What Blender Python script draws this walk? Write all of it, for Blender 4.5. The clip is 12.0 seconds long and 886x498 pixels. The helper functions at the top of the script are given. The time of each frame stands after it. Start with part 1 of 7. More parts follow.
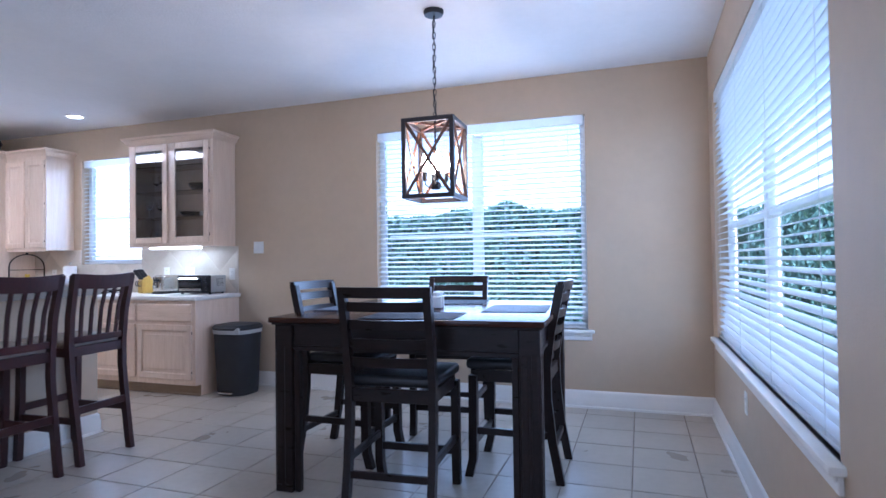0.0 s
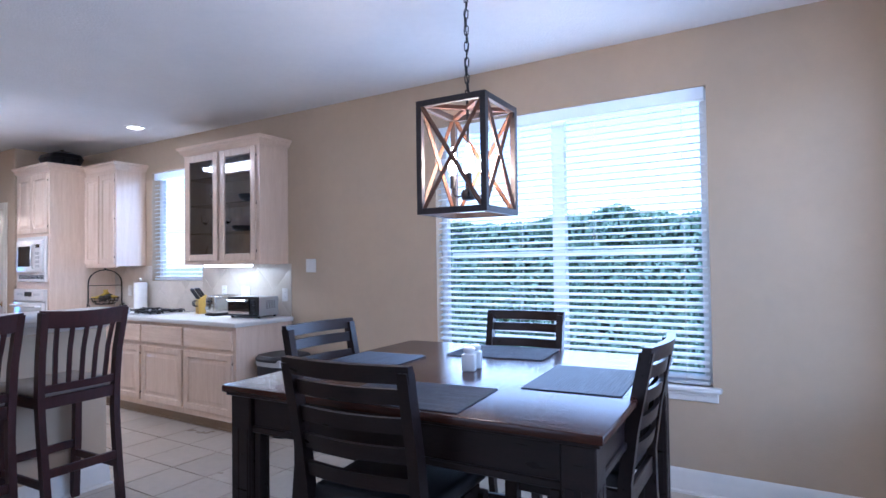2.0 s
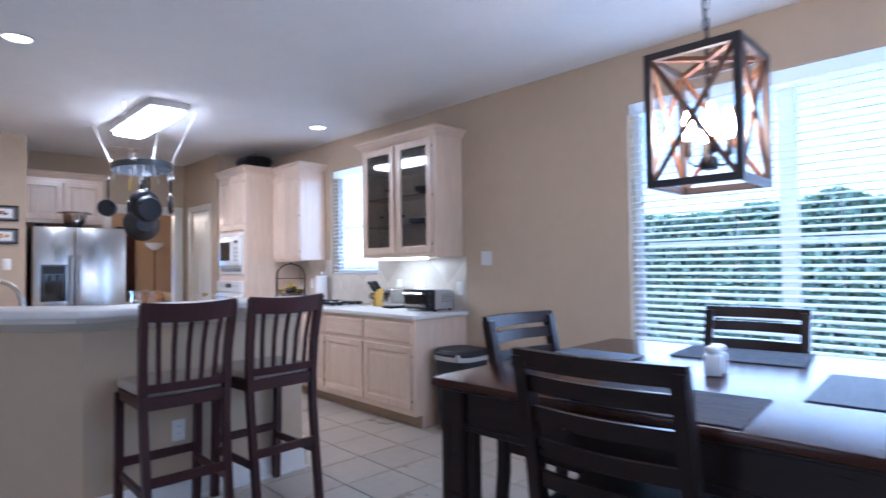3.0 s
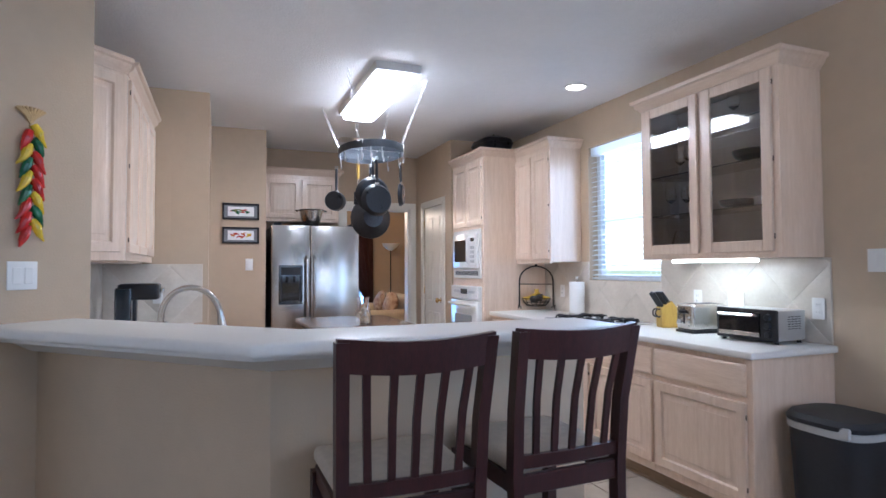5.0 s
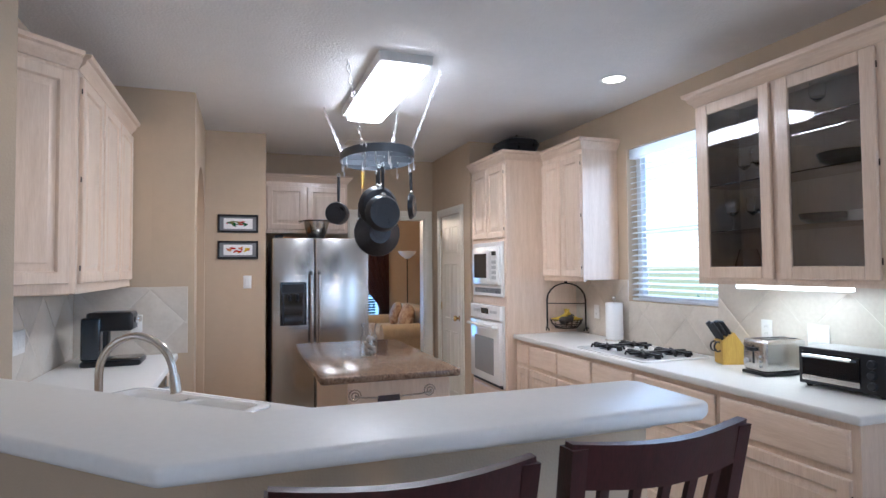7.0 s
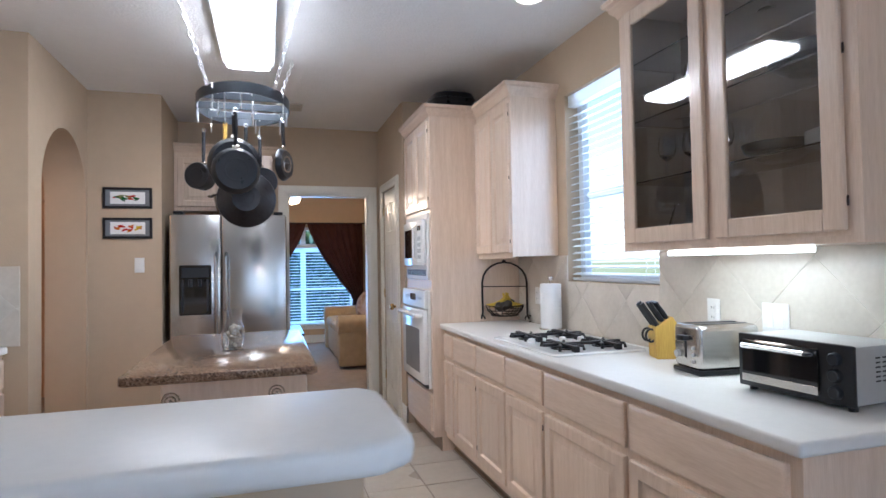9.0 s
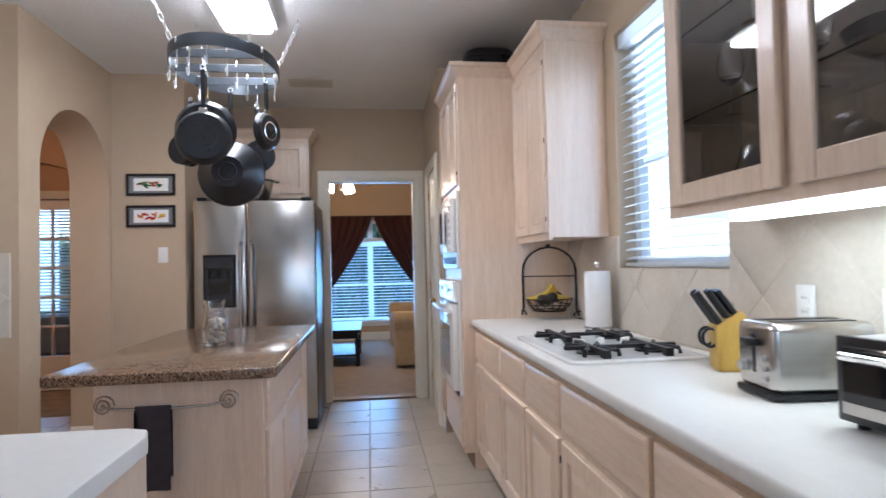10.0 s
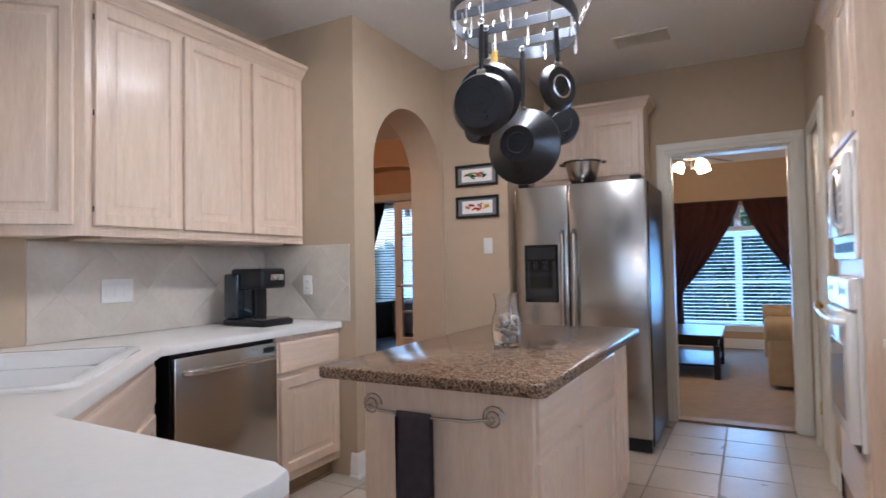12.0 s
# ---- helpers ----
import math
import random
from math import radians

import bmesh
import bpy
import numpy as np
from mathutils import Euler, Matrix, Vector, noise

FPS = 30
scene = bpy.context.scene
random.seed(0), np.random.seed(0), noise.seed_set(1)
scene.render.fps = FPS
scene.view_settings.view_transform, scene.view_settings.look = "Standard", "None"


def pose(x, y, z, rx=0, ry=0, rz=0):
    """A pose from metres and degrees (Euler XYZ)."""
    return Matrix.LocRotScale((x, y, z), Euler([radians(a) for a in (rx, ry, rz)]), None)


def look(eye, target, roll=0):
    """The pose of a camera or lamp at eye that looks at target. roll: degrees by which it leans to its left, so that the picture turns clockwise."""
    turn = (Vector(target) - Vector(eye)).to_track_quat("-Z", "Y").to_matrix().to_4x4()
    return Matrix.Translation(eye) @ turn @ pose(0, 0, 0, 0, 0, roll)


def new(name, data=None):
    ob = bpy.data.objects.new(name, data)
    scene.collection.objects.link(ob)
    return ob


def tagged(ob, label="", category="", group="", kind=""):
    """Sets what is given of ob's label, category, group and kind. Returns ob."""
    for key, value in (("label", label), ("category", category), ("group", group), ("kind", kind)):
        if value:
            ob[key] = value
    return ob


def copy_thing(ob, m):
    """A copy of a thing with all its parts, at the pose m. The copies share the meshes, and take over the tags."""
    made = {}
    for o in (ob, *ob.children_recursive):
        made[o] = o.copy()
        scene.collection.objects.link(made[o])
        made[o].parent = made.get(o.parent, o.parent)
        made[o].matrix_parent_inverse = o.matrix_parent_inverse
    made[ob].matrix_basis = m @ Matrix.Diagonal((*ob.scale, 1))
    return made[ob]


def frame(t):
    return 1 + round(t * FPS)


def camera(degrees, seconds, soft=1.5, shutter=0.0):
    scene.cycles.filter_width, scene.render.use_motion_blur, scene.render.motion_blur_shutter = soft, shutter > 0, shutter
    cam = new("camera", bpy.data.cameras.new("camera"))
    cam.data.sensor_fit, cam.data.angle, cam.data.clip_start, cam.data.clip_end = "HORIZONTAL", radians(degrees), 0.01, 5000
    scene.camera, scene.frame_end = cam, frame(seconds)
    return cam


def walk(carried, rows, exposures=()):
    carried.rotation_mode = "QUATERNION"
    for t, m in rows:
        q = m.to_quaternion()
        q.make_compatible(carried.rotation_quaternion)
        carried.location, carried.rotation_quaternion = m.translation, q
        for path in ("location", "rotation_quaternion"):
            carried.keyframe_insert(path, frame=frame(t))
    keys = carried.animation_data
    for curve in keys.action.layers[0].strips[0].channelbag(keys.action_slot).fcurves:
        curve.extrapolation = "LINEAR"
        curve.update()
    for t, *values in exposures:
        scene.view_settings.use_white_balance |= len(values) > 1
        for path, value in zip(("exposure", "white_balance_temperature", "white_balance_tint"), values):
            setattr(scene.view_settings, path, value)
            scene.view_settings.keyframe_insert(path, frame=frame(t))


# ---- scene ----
cam = camera(75.8, 12.0, shutter=0.35)
PATH = [
    (0, (0.537, 0.198, 1.195), (-0.116, 2.088, 1.237), -0.8),
    (0.5, (0.582, 0.657, 1.229), (-0.167, 2.511, 1.264), -0.9),
    (1, (0.567, 0.989, 1.273), (-0.336, 2.773, 1.315), -0.9),
    (1.5, (0.547, 1.2, 1.325), (-0.414, 2.954, 1.372), -0.7),
    (2, (0.555, 1.321, 1.365), (-0.497, 3.021, 1.412), -0.8),
    (2.5, (0.481, 1.352, 1.331), (-0.678, 2.981, 1.377), -0.9),
    (3, (0.178, 1.371, 1.306), (-1.27, 2.749, 1.36), -0.7),
    (3.5, (-0.145, 1.434, 1.31), (-1.763, 2.61, 1.366), -0.5),
    (3.7, (-0.285, 1.481, 1.313), (-1.965, 2.566, 1.367), -0.5),
    (5.3, (-1.386, 1.967, 1.337), (-3.252, 2.684, 1.398), -0.3),
    (5.5, (-1.501, 2.018, 1.374), (-3.366, 2.738, 1.426), -0.4),
    (6, (-1.66, 2.062, 1.401), (-3.525, 2.782, 1.467), -0.3),
    (6.5, (-1.724, 2.07, 1.468), (-3.598, 2.766, 1.528), -0.5),
    (6.7, (-1.728, 2.085, 1.476), (-3.608, 2.763, 1.54), -0.4),
    (8.3, (-1.899, 2.573, 1.402), (-3.793, 3.212, 1.464), -0.7),
    (8.5, (-1.989, 2.724, 1.389), (-3.885, 3.357, 1.442), -0.7),
    (9, (-2.208, 3.119, 1.336), (-4.119, 3.707, 1.386), -1.0),
    (9.5, (-2.444, 3.413, 1.281), (-4.391, 3.867, 1.33), -1.0),
    (10, (-2.692, 3.679, 1.251), (-4.675, 3.937, 1.302), -1.3),
    (10.5, (-2.91, 3.834, 1.239), (-4.901, 3.647, 1.293), -1.0),
    (11, (-3.114, 3.908, 1.231), (-5.038, 3.367, 1.287), -1.1),
    (11.5, (-3.23, 3.882, 1.238), (-5.086, 3.138, 1.297), -0.8),
    (12, (-3.342, 3.838, 1.217), (-5.103, 2.891, 1.278), -1.0),
]
EXPOSURES = [(0.0, 1.72, 4790, 19), (2.0, 1.71, 4850, 20), (3.5, 1.76, 4980, 17), (6.0, 1.63, 5270, 14), (9.5, 1.54, 5410, 13), (12.0, 1.48, 5610, 16)]
walk(cam, [(t, look(eye, target, roll)) for t, eye, target, roll in PATH], EXPOSURES)

# ---- light ----
world = bpy.data.worlds.new("world")
scene.world = world
world.use_nodes = True
wn, wl = world.node_tree.nodes, world.node_tree.links
sky = wn.new("ShaderNodeTexSky")
sky.sky_type, sky.sun_disc = 'NISHITA', False
sky.sun_elevation, sky.sun_rotation = radians(52), radians(178)
wl.new(sky.outputs[0], wn["Background"].inputs[0])
wn["Background"].inputs[1].default_value = 0.15


def lamp(name, kind, m, energy, color=(1, 1, 1), **kw):
    d = bpy.data.lights.new(name, kind)
    d.energy, d.color = energy, color
    for k, v in kw.items():
        if k == "size": d.size = v
        if k == "size_y": d.size_y = v
        if k == "shape": d.shape = v
        if k == "angle": d.angle = v
        if k == "soft": d.shadow_soft_size = v
        if k == "spread": d.spread = v
        if k == "spot": d.spot_size, d.spot_blend = v, 0.6
    ob = new(name, d)
    ob.matrix_basis = m
    return ob


az = radians(178)
sun_dir = Vector((math.sin(az) * math.cos(radians(52)), math.cos(az) * math.cos(radians(52)), math.sin(radians(52))))
lamp("sun", 'SUN', look(sun_dir * 20, (0, 0, 0)), 5.0, (1.0, 0.96, 0.90), angle=radians(0.6))
DAY = (0.66, 0.82, 1.0)
lamp("window_glow_north", 'AREA', pose(-0.8, 4.90, 1.5, -90), 4.6, DAY, shape='RECTANGLE', size=1.75, size_y=1.65)
lamp("window_light_north", 'AREA', pose(-0.8, 4.985, 1.55, -90), 10, DAY, shape='RECTANGLE', size=1.75, size_y=1.65)
lamp("window_glow_east", 'AREA', pose(1.03, 3.36, 1.5, 0, 90, 0), 3.4, DAY, shape='RECTANGLE', size=1.65, size_y=2.4)
lamp("window_light_east", 'AREA', pose(1.12, 3.36, 1.5, 0, 90, 0), 6.0, DAY, shape='RECTANGLE', size=1.65, size_y=2.4)
lamp("window_light_kitchen", 'AREA', pose(-4.9, 5.0, 1.82, -90), 5.5, DAY, shape='RECTANGLE', size=0.8, size_y=1.1)
lamp("window_light_family", 'AREA', pose(-12.335, 3.7, 1.0, 0, -90, 0), 26, (0.26, 0.58, 1.0), shape='RECTANGLE', size=1.6, size_y=1.7)
lamp("tube_light", 'AREA', pose(-5.51, 3.01, 2.612), 3.4, (1.0, 0.95, 0.86), shape='RECTANGLE', size=1.15, size_y=0.24)
lamp("under_cabinet_tube", 'AREA', pose(-3.84, 4.72, 1.345), 0.6, (0.92, 1.0, 0.92), shape='RECTANGLE', size=0.6, size_y=0.05)
for p in ((-4.88, 4.44), (-4.09, 1.87)):
    lamp("downlight_bulb", 'SPOT', pose(p[0], p[1], 2.68), 3.6, (1.0, 0.80, 0.58), spot=radians(125), soft=0.09)
for a in range(4):
    lamp("pendant_bulb", 'POINT', pose(-0.622 + 0.062 * math.cos(a * 1.571 + .5), 3.437 + 0.062 * math.sin(a * 1.571 + .5), 1.765), 0.8, (1.0, 0.66, 0.38), soft=0.014)
lamp("fan_bulb", 'POINT', pose(-9.67, 3.37, 2.12), 9, (1.0, 0.72, 0.45), soft=0.08)
lamp("study_light", 'AREA', look((-12.335, -1.75, 1.4), (-9, -1.75, 1.4)), 6, (0.42, 0.69, 1.0), shape='RECTANGLE', size=1.2, size_y=1.5)
# warm fill without a fitting, added to brighten the hall past the arch
lamp("hall_fill_light", 'POINT', pose(-6.6, 0.2, 2.5), 10, (1.0, 0.62, 0.34), soft=0.1)
# added fill from the unseen living area; the wall there has no window
lamp("rear_fill_light", 'AREA', look((-1.2, -3.3, 1.6), (-1.2, 0, 1.2)), 13, (0.85, 0.92, 1.0), shape='RECTANGLE', size=3.2, size_y=1.8)


# ---- materials ----
def mat(name, color, rough=0.5, metal=0.0, var=0.0, scale=6.0, stretch=(1, 1, 1), bump=0.0, bscale=60.0, color2=None, spec=0.5,
        fine=0.0, trans=0.0, ior=1.45, emit=None, power=0.0, coat=0.0, rvar=0.0, random=0.0):
    m = bpy.data.materials.new(name)
    m.use_nodes = True
    n, l = m.node_tree.nodes, m.node_tree.links
    b = n["Principled BSDF"]
    b.inputs["Base Color"].default_value = (*color, 1)
    b.inputs["Roughness"].default_value = rough
    b.inputs["Metallic"].default_value = metal
    b.inputs["Specular IOR Level"].default_value = spec
    b.inputs["Transmission Weight"].default_value = trans
    b.inputs["IOR"].default_value = ior
    b.inputs["Coat Weight"].default_value = coat
    b.inputs["Coat Roughness"].default_value = 0.08
    if emit:
        b.inputs["Emission Color"].default_value = (*emit, 1)
        b.inputs["Emission Strength"].default_value = power
    tc = n.new("ShaderNodeTexCoord")
    info = n.new("ShaderNodeObjectInfo")
    off = n.new("ShaderNodeVectorMath"); off.operation = 'MULTIPLY_ADD'
    off.inputs[1].default_value = (1, 1, 1)
    l.new(tc.outputs["Object"], off.inputs[0])
    scl = n.new("ShaderNodeVectorMath"); scl.operation = 'SCALE'
    scl.inputs[0].default_value = (37.0, 19.0, 53.0)
    l.new(info.outputs["Random"], scl.inputs["Scale"])
    l.new(scl.outputs[0], off.inputs[2])
    mp = n.new("ShaderNodeMapping")
    mp.inputs["Scale"].default_value = stretch
    l.new(off.outputs[0], mp.inputs[0])
    if var or color2:
        t1 = n.new("ShaderNodeTexNoise"); t1.inputs["Scale"].default_value = scale; t1.inputs["Detail"].default_value = 5
        t2 = n.new("ShaderNodeTexNoise"); t2.inputs["Scale"].default_value = scale * 7; t2.inputs["Detail"].default_value = 6
        l.new(mp.outputs[0], t1.inputs[0]); l.new(mp.outputs[0], t2.inputs[0])
        mx = n.new("ShaderNodeMix"); mx.data_type = 'FLOAT'; mx.inputs[0].default_value = 0.4 + fine
        l.new(t1.outputs[0], mx.inputs[2]); l.new(t2.outputs[0], mx.inputs[3])
        cr = n.new("ShaderNodeValToRGB")
        c2 = color2 or tuple(c * (1 - var) for c in color)
        c1 = color if color2 else tuple(min(1, c * (1 + var * .6)) for c in color)
        cr.color_ramp.elements[0].position, cr.color_ramp.elements[1].position = 0.34, 0.66
        cr.color_ramp.elements[0].color, cr.color_ramp.elements[1].color = (*c2, 1), (*c1, 1)
        l.new(mx.outputs[0], cr.inputs[0])
        out = cr.outputs[0]
        if random:
            hs = n.new("ShaderNodeHueSaturation")
            mr = n.new("ShaderNodeMapRange"); mr.inputs[3].default_value, mr.inputs[4].default_value = 1 - random, 1 + random
            l.new(info.outputs["Random"], mr.inputs[0]); l.new(mr.outputs[0], hs.inputs["Value"]); l.new(out, hs.inputs["Color"])
            out = hs.outputs[0]
        l.new(out, b.inputs["Base Color"])
        if rvar:
            rr = n.new("ShaderNodeMapRange"); rr.inputs[3].default_value, rr.inputs[4].default_value = max(0.02, rough - rvar), rough + rvar
            l.new(t1.outputs[0], rr.inputs[0]); l.new(rr.outputs[0], b.inputs["Roughness"])
    if bump:
        bt = n.new("ShaderNodeTexNoise"); bt.inputs["Scale"].default_value = bscale; bt.inputs["Detail"].default_value = 3
        l.new(mp.outputs[0], bt.inputs[0])
        bp = n.new("ShaderNodeBump"); bp.inputs["Strength"].default_value = bump; bp.inputs["Distance"].default_value = 0.004
        l.new(bt.outputs[0], bp.inputs["Height"]); l.new(bp.outputs[0], b.inputs["Normal"])
    return m


def wood_grain(name, light, dark, rough=0.42, along=(1, 1, 1), rings=0.0, coat=0.0, bump=0.10, rvar=0.07):
    """Wood with long figure; along: how the grain is squeezed in each direction."""
    m = mat(name, light, rough, color2=dark, scale=3.2, stretch=along, bump=bump, bscale=40, fine=0.12, rvar=rvar, random=0.05, coat=coat)
    return m


WALL = mat("tan_wall_paint", (0.53, 0.415, 0.292), 0.62, var=0.05, scale=2.0, bump=0.25, bscale=130, spec=0.35)
CEIL = mat("white_textured_ceiling", (0.83, 0.82, 0.81), 0.9, var=0.03, scale=3, bump=0.9, bscale=70, spec=0.2)
TRIM = mat("white_trim_paint", (0.80, 0.78, 0.74), 0.35, var=0.03, scale=5, bump=0.04)
CREAM = mat("cream_door_paint", (0.78, 0.74, 0.64), 0.38, var=0.03, scale=4, bump=0.05)
OAK_V = wood_grain("pickled_oak_upright", (0.80, 0.640, 0.505), (0.67, 0.508, 0.375), 0.29, (14, 14, 0.9), coat=0.15, bump=0.05, rvar=0.03)
OAK_H = wood_grain("pickled_oak_level", (0.80, 0.640, 0.505), (0.67, 0.508, 0.375), 0.29, (0.9, 14, 14), coat=0.15, bump=0.05, rvar=0.03)
OAK_TOE = wood_grain("oak_toe_kick", (0.42, 0.31, 0.20), (0.32, 0.23, 0.15), 0.5, (0.9, 14, 14))
# brown darkened to carry the shade inside the glass cabinet
CAB_IN = mat("shaded_cabinet_lining", (0.44, 0.355, 0.28), 0.6, var=0.1, scale=4, stretch=(8, 8, 1))
COUNTER = mat("white_solid_counter", (0.76, 0.74, 0.70), 0.40, spec=0.28, var=0.03, scale=40, bump=0.01, rvar=0.04)
SINK = mat("white_enamel_sink", (0.82, 0.81, 0.79), 0.12, var=0.02, scale=8)
TILE = mat("beige_floor_tile", (0.53, 0.465, 0.385), 0.30, color2=(0.45, 0.39, 0.315), scale=3.5, bump=0.08, bscale=25, rvar=0.08, random=0.07)
GROUT = mat("tan_grout", (0.34, 0.285, 0.225), 0.85, var=0.25, scale=9, bump=0.3, bscale=200)
SPLASH = mat("travertine_wall_tile", (0.66, 0.60, 0.515), 0.32, color2=(0.57, 0.51, 0.43), scale=7, bump=0.1, bscale=30, random=0.05)
SGROUT = mat("pale_wall_grout", (0.70, 0.65, 0.57), 0.85, var=0.1, scale=12)
ESPRESSO = wood_grain("espresso_wood", (0.022, 0.0125, 0.011), (0.011, 0.007, 0.0065), 0.30, (2, 12, 12), coat=0.0)
ESPRESSO.node_tree.nodes["Principled BSDF"].inputs["Specular IOR Level"].default_value = 0.32
TABLETOP = wood_grain("reddish_brown_table_top", (0.060, 0.019, 0.012), (0.026, 0.010, 0.007), 0.17, (1.0, 9, 9), coat=0.0)
TABLETOP.node_tree.nodes["Principled BSDF"].inputs["Specular IOR Level"].default_value = 0.42
MAHOG = wood_grain("dark_cherry_wood", (0.050, 0.013, 0.012), (0.024, 0.008, 0.007), 0.38, (10, 10, 1.2), coat=0.0)
LEATHER = mat("black_leather", (0.014, 0.014, 0.017), 0.34, var=0.25, scale=8, bump=0.25, bscale=180)
FABRIC = mat("beige_seat_fabric", (0.52, 0.45, 0.36), 0.9, var=0.14, scale=30, bump=0.5, bscale=400)
MATWEAVE = mat("dark_blue_grey_woven_mat", (0.055, 0.070, 0.098), 0.55, color2=(0.014, 0.019, 0.03), scale=10, stretch=(1, 9, 1), bump=0.5, bscale=60)
STEEL = mat("brushed_stainless", (0.53, 0.52, 0.50), 0.20, 1.0, var=0.03, scale=3, stretch=(0.6, 0.6, 60), rvar=0.012)
STEEL_H = mat("brushed_steel_level", (0.56, 0.54, 0.51), 0.24, 1.0, var=0.08, scale=3, stretch=(0.6, 60, 60), rvar=0.05)
CHROME = mat("polished_chrome", (0.82, 0.82, 0.82), 0.10, 1.0, var=0.02)
NICKEL = mat("satin_nickel", (0.52, 0.48, 0.43), 0.27, 1.0, var=0.05)
ZINC = mat("zinc_chain", (0.68, 0.69, 0.70), 0.30, 1.0, var=0.05)
BRASS = mat("brass", (0.72, 0.50, 0.20), 0.22, 1.0, var=0.05)
IRON = mat("blackened_iron", (0.022, 0.021, 0.022), 0.45, 0.4, var=0.2, scale=20, bump=0.1)
BRONZE = mat("dark_bronze", (0.05, 0.035, 0.028), 0.4, 0.6, var=0.2, scale=20)
PANBLACK = mat("dark_nonstick", (0.022, 0.022, 0.025), 0.30, 0.3, var=0.3, scale=14, bump=0.05, rvar=0.08)
PANGREY = mat("worn_dark_anodised", (0.048, 0.048, 0.052), 0.30, 0.7, var=0.3, scale=9, rvar=0.08)
RACK = mat("grey_enamelled_steel", (0.085, 0.095, 0.11), 0.32, 0.7, var=0.1, scale=10)
BLACKP = mat("black_plastic", (0.013, 0.013, 0.015), 0.28, var=0.2, scale=12, bump=0.03)
DARKP = mat("matte_black_plastic", (0.018, 0.019, 0.023), 0.5, var=0.2, scale=10, bump=0.1, bscale=200)
GREYP = mat("silver_grey_plastic", (0.50, 0.50, 0.49), 0.35, 0.3, var=0.05)
WHITEP = mat("white_plastic", (0.82, 0.81, 0.78), 0.3, var=0.02)
APPLIANCE = mat("white_appliance_enamel", (0.83, 0.82, 0.79), 0.16, var=0.015, scale=5)
OVENGLASS = mat("grey_oven_glass", (0.33, 0.33, 0.33), 0.06, var=0.05, coat=0.5)
BLACKGLASS = mat("black_glass", (0.01, 0.01, 0.011), 0.05, coat=0.5)
DARKGLASS = mat("smoked_tank", (0.012, 0.02, 0.03), 0.08, coat=0.6)
PAPER = mat("white_paper", (0.86, 0.86, 0.85), 0.9, var=0.03, scale=30, bump=0.35, bscale=150)
KNIFEWOOD = wood_grain("yellow_block_wood", (0.66, 0.44, 0.10), (0.52, 0.32, 0.07), 0.4, (10, 10, 1))
LAMPWOOD = wood_grain("weathered_brown_wood", (0.17, 0.075, 0.038), (0.085, 0.040, 0.022), 0.55, (8, 8, 1))
LAMPDARK = wood_grain("dark_grey_lamp_wood", (0.050, 0.036, 0.032), (0.025, 0.019, 0.018), 0.5, (8, 8, 1))
CERAMIC = mat("white_ceramic", (0.80, 0.79, 0.76), 0.16, var=0.02)
BLIND = mat("white_blind_slat", (0.82, 0.82, 0.81), 0.42, var=0.03, scale=5)
bn, bl_ = BLIND.node_tree.nodes, BLIND.node_tree.links
tr_ = bn.new("ShaderNodeBsdfTranslucent")
tr_.inputs[0].default_value = (0.85, 0.86, 0.86, 1)
mx_ = bn.new("ShaderNodeMixShader")
mx_.inputs[0].default_value = 0.48
bl_.new(bn["Principled BSDF"].outputs[0], mx_.inputs[1])
bl_.new(tr_.outputs[0], mx_.inputs[2])
bl_.new(mx_.outputs[0], bn["Material Output"].inputs[0])
VINYL = mat("white_vinyl_window", (0.78, 0.78, 0.77), 0.35, var=0.03)
CORD = mat("white_cord", (0.75, 0.75, 0.73), 0.8, var=0.05)
TOWEL = mat("grey_mauve_towel", (0.115, 0.095, 0.105), 0.95, var=0.2, scale=30, bump=0.6, bscale=300)
YELLOW = mat("banana_skin", (0.75, 0.52, 0.05), 0.5, color2=(0.55, 0.36, 0.04), scale=12)
AVOCADO = mat("avocado_skin", (0.035, 0.028, 0.02), 0.55, var=0.4, scale=30, bump=0.6, bscale=90)
RED = mat("glossy_red_pepper", (0.50, 0.02, 0.015), 0.2, var=0.1, scale=12)
GREEN = mat("glossy_green_pepper", (0.015, 0.11, 0.04), 0.2, var=0.2, scale=12)
PYELLOW = mat("glossy_yellow_pepper", (0.72, 0.50, 0.02), 0.2, var=0.1, scale=12)
RAFFIA = mat("pale_raffia", (0.55, 0.38, 0.18), 0.8, var=0.2, scale=40)
ORANGEW = wood_grain("orange_brown_board", (0.50, 0.20, 0.05), (0.36, 0.13, 0.03), 0.4, (8, 8, 1))
OIL = mat("green_gold_oil", (0.28, 0.24, 0.02), 0.1, var=0.05, coat=0.5)
SHELL = mat("sea_shells", (0.74, 0.68, 0.57), 0.45, color2=(0.46, 0.34, 0.22), scale=25, random=0.2, bump=0.3)
GLASS = mat("clear_glass", (0.98, 0.985, 0.98), 0.0, trans=1.0, ior=1.45)
PANE = mat("thin_pane", (1, 1, 1), 0.0, trans=1.0, ior=1.02)
CARPET = mat("tan_carpet", (0.34, 0.27, 0.215), 0.98, var=0.12, scale=12, bump=0.8, bscale=350)
CURTAIN = mat("brown_curtain", (0.115, 0.040, 0.026), 0.8, var=0.15, scale=10, bump=0.2, bscale=200)
NAVY = mat("navy_curtain", (0.010, 0.011, 0.02), 0.85, var=0.2, scale=10)
SOFA = mat("tan_sofa_fabric", (0.48, 0.36, 0.215), 0.9, var=0.1, scale=14, bump=0.35, bscale=250)
CUSHION = mat("floral_cushion", (0.50, 0.36, 0.22), 0.9, color2=(0.16, 0.065, 0.03), scale=14, bump=0.2)
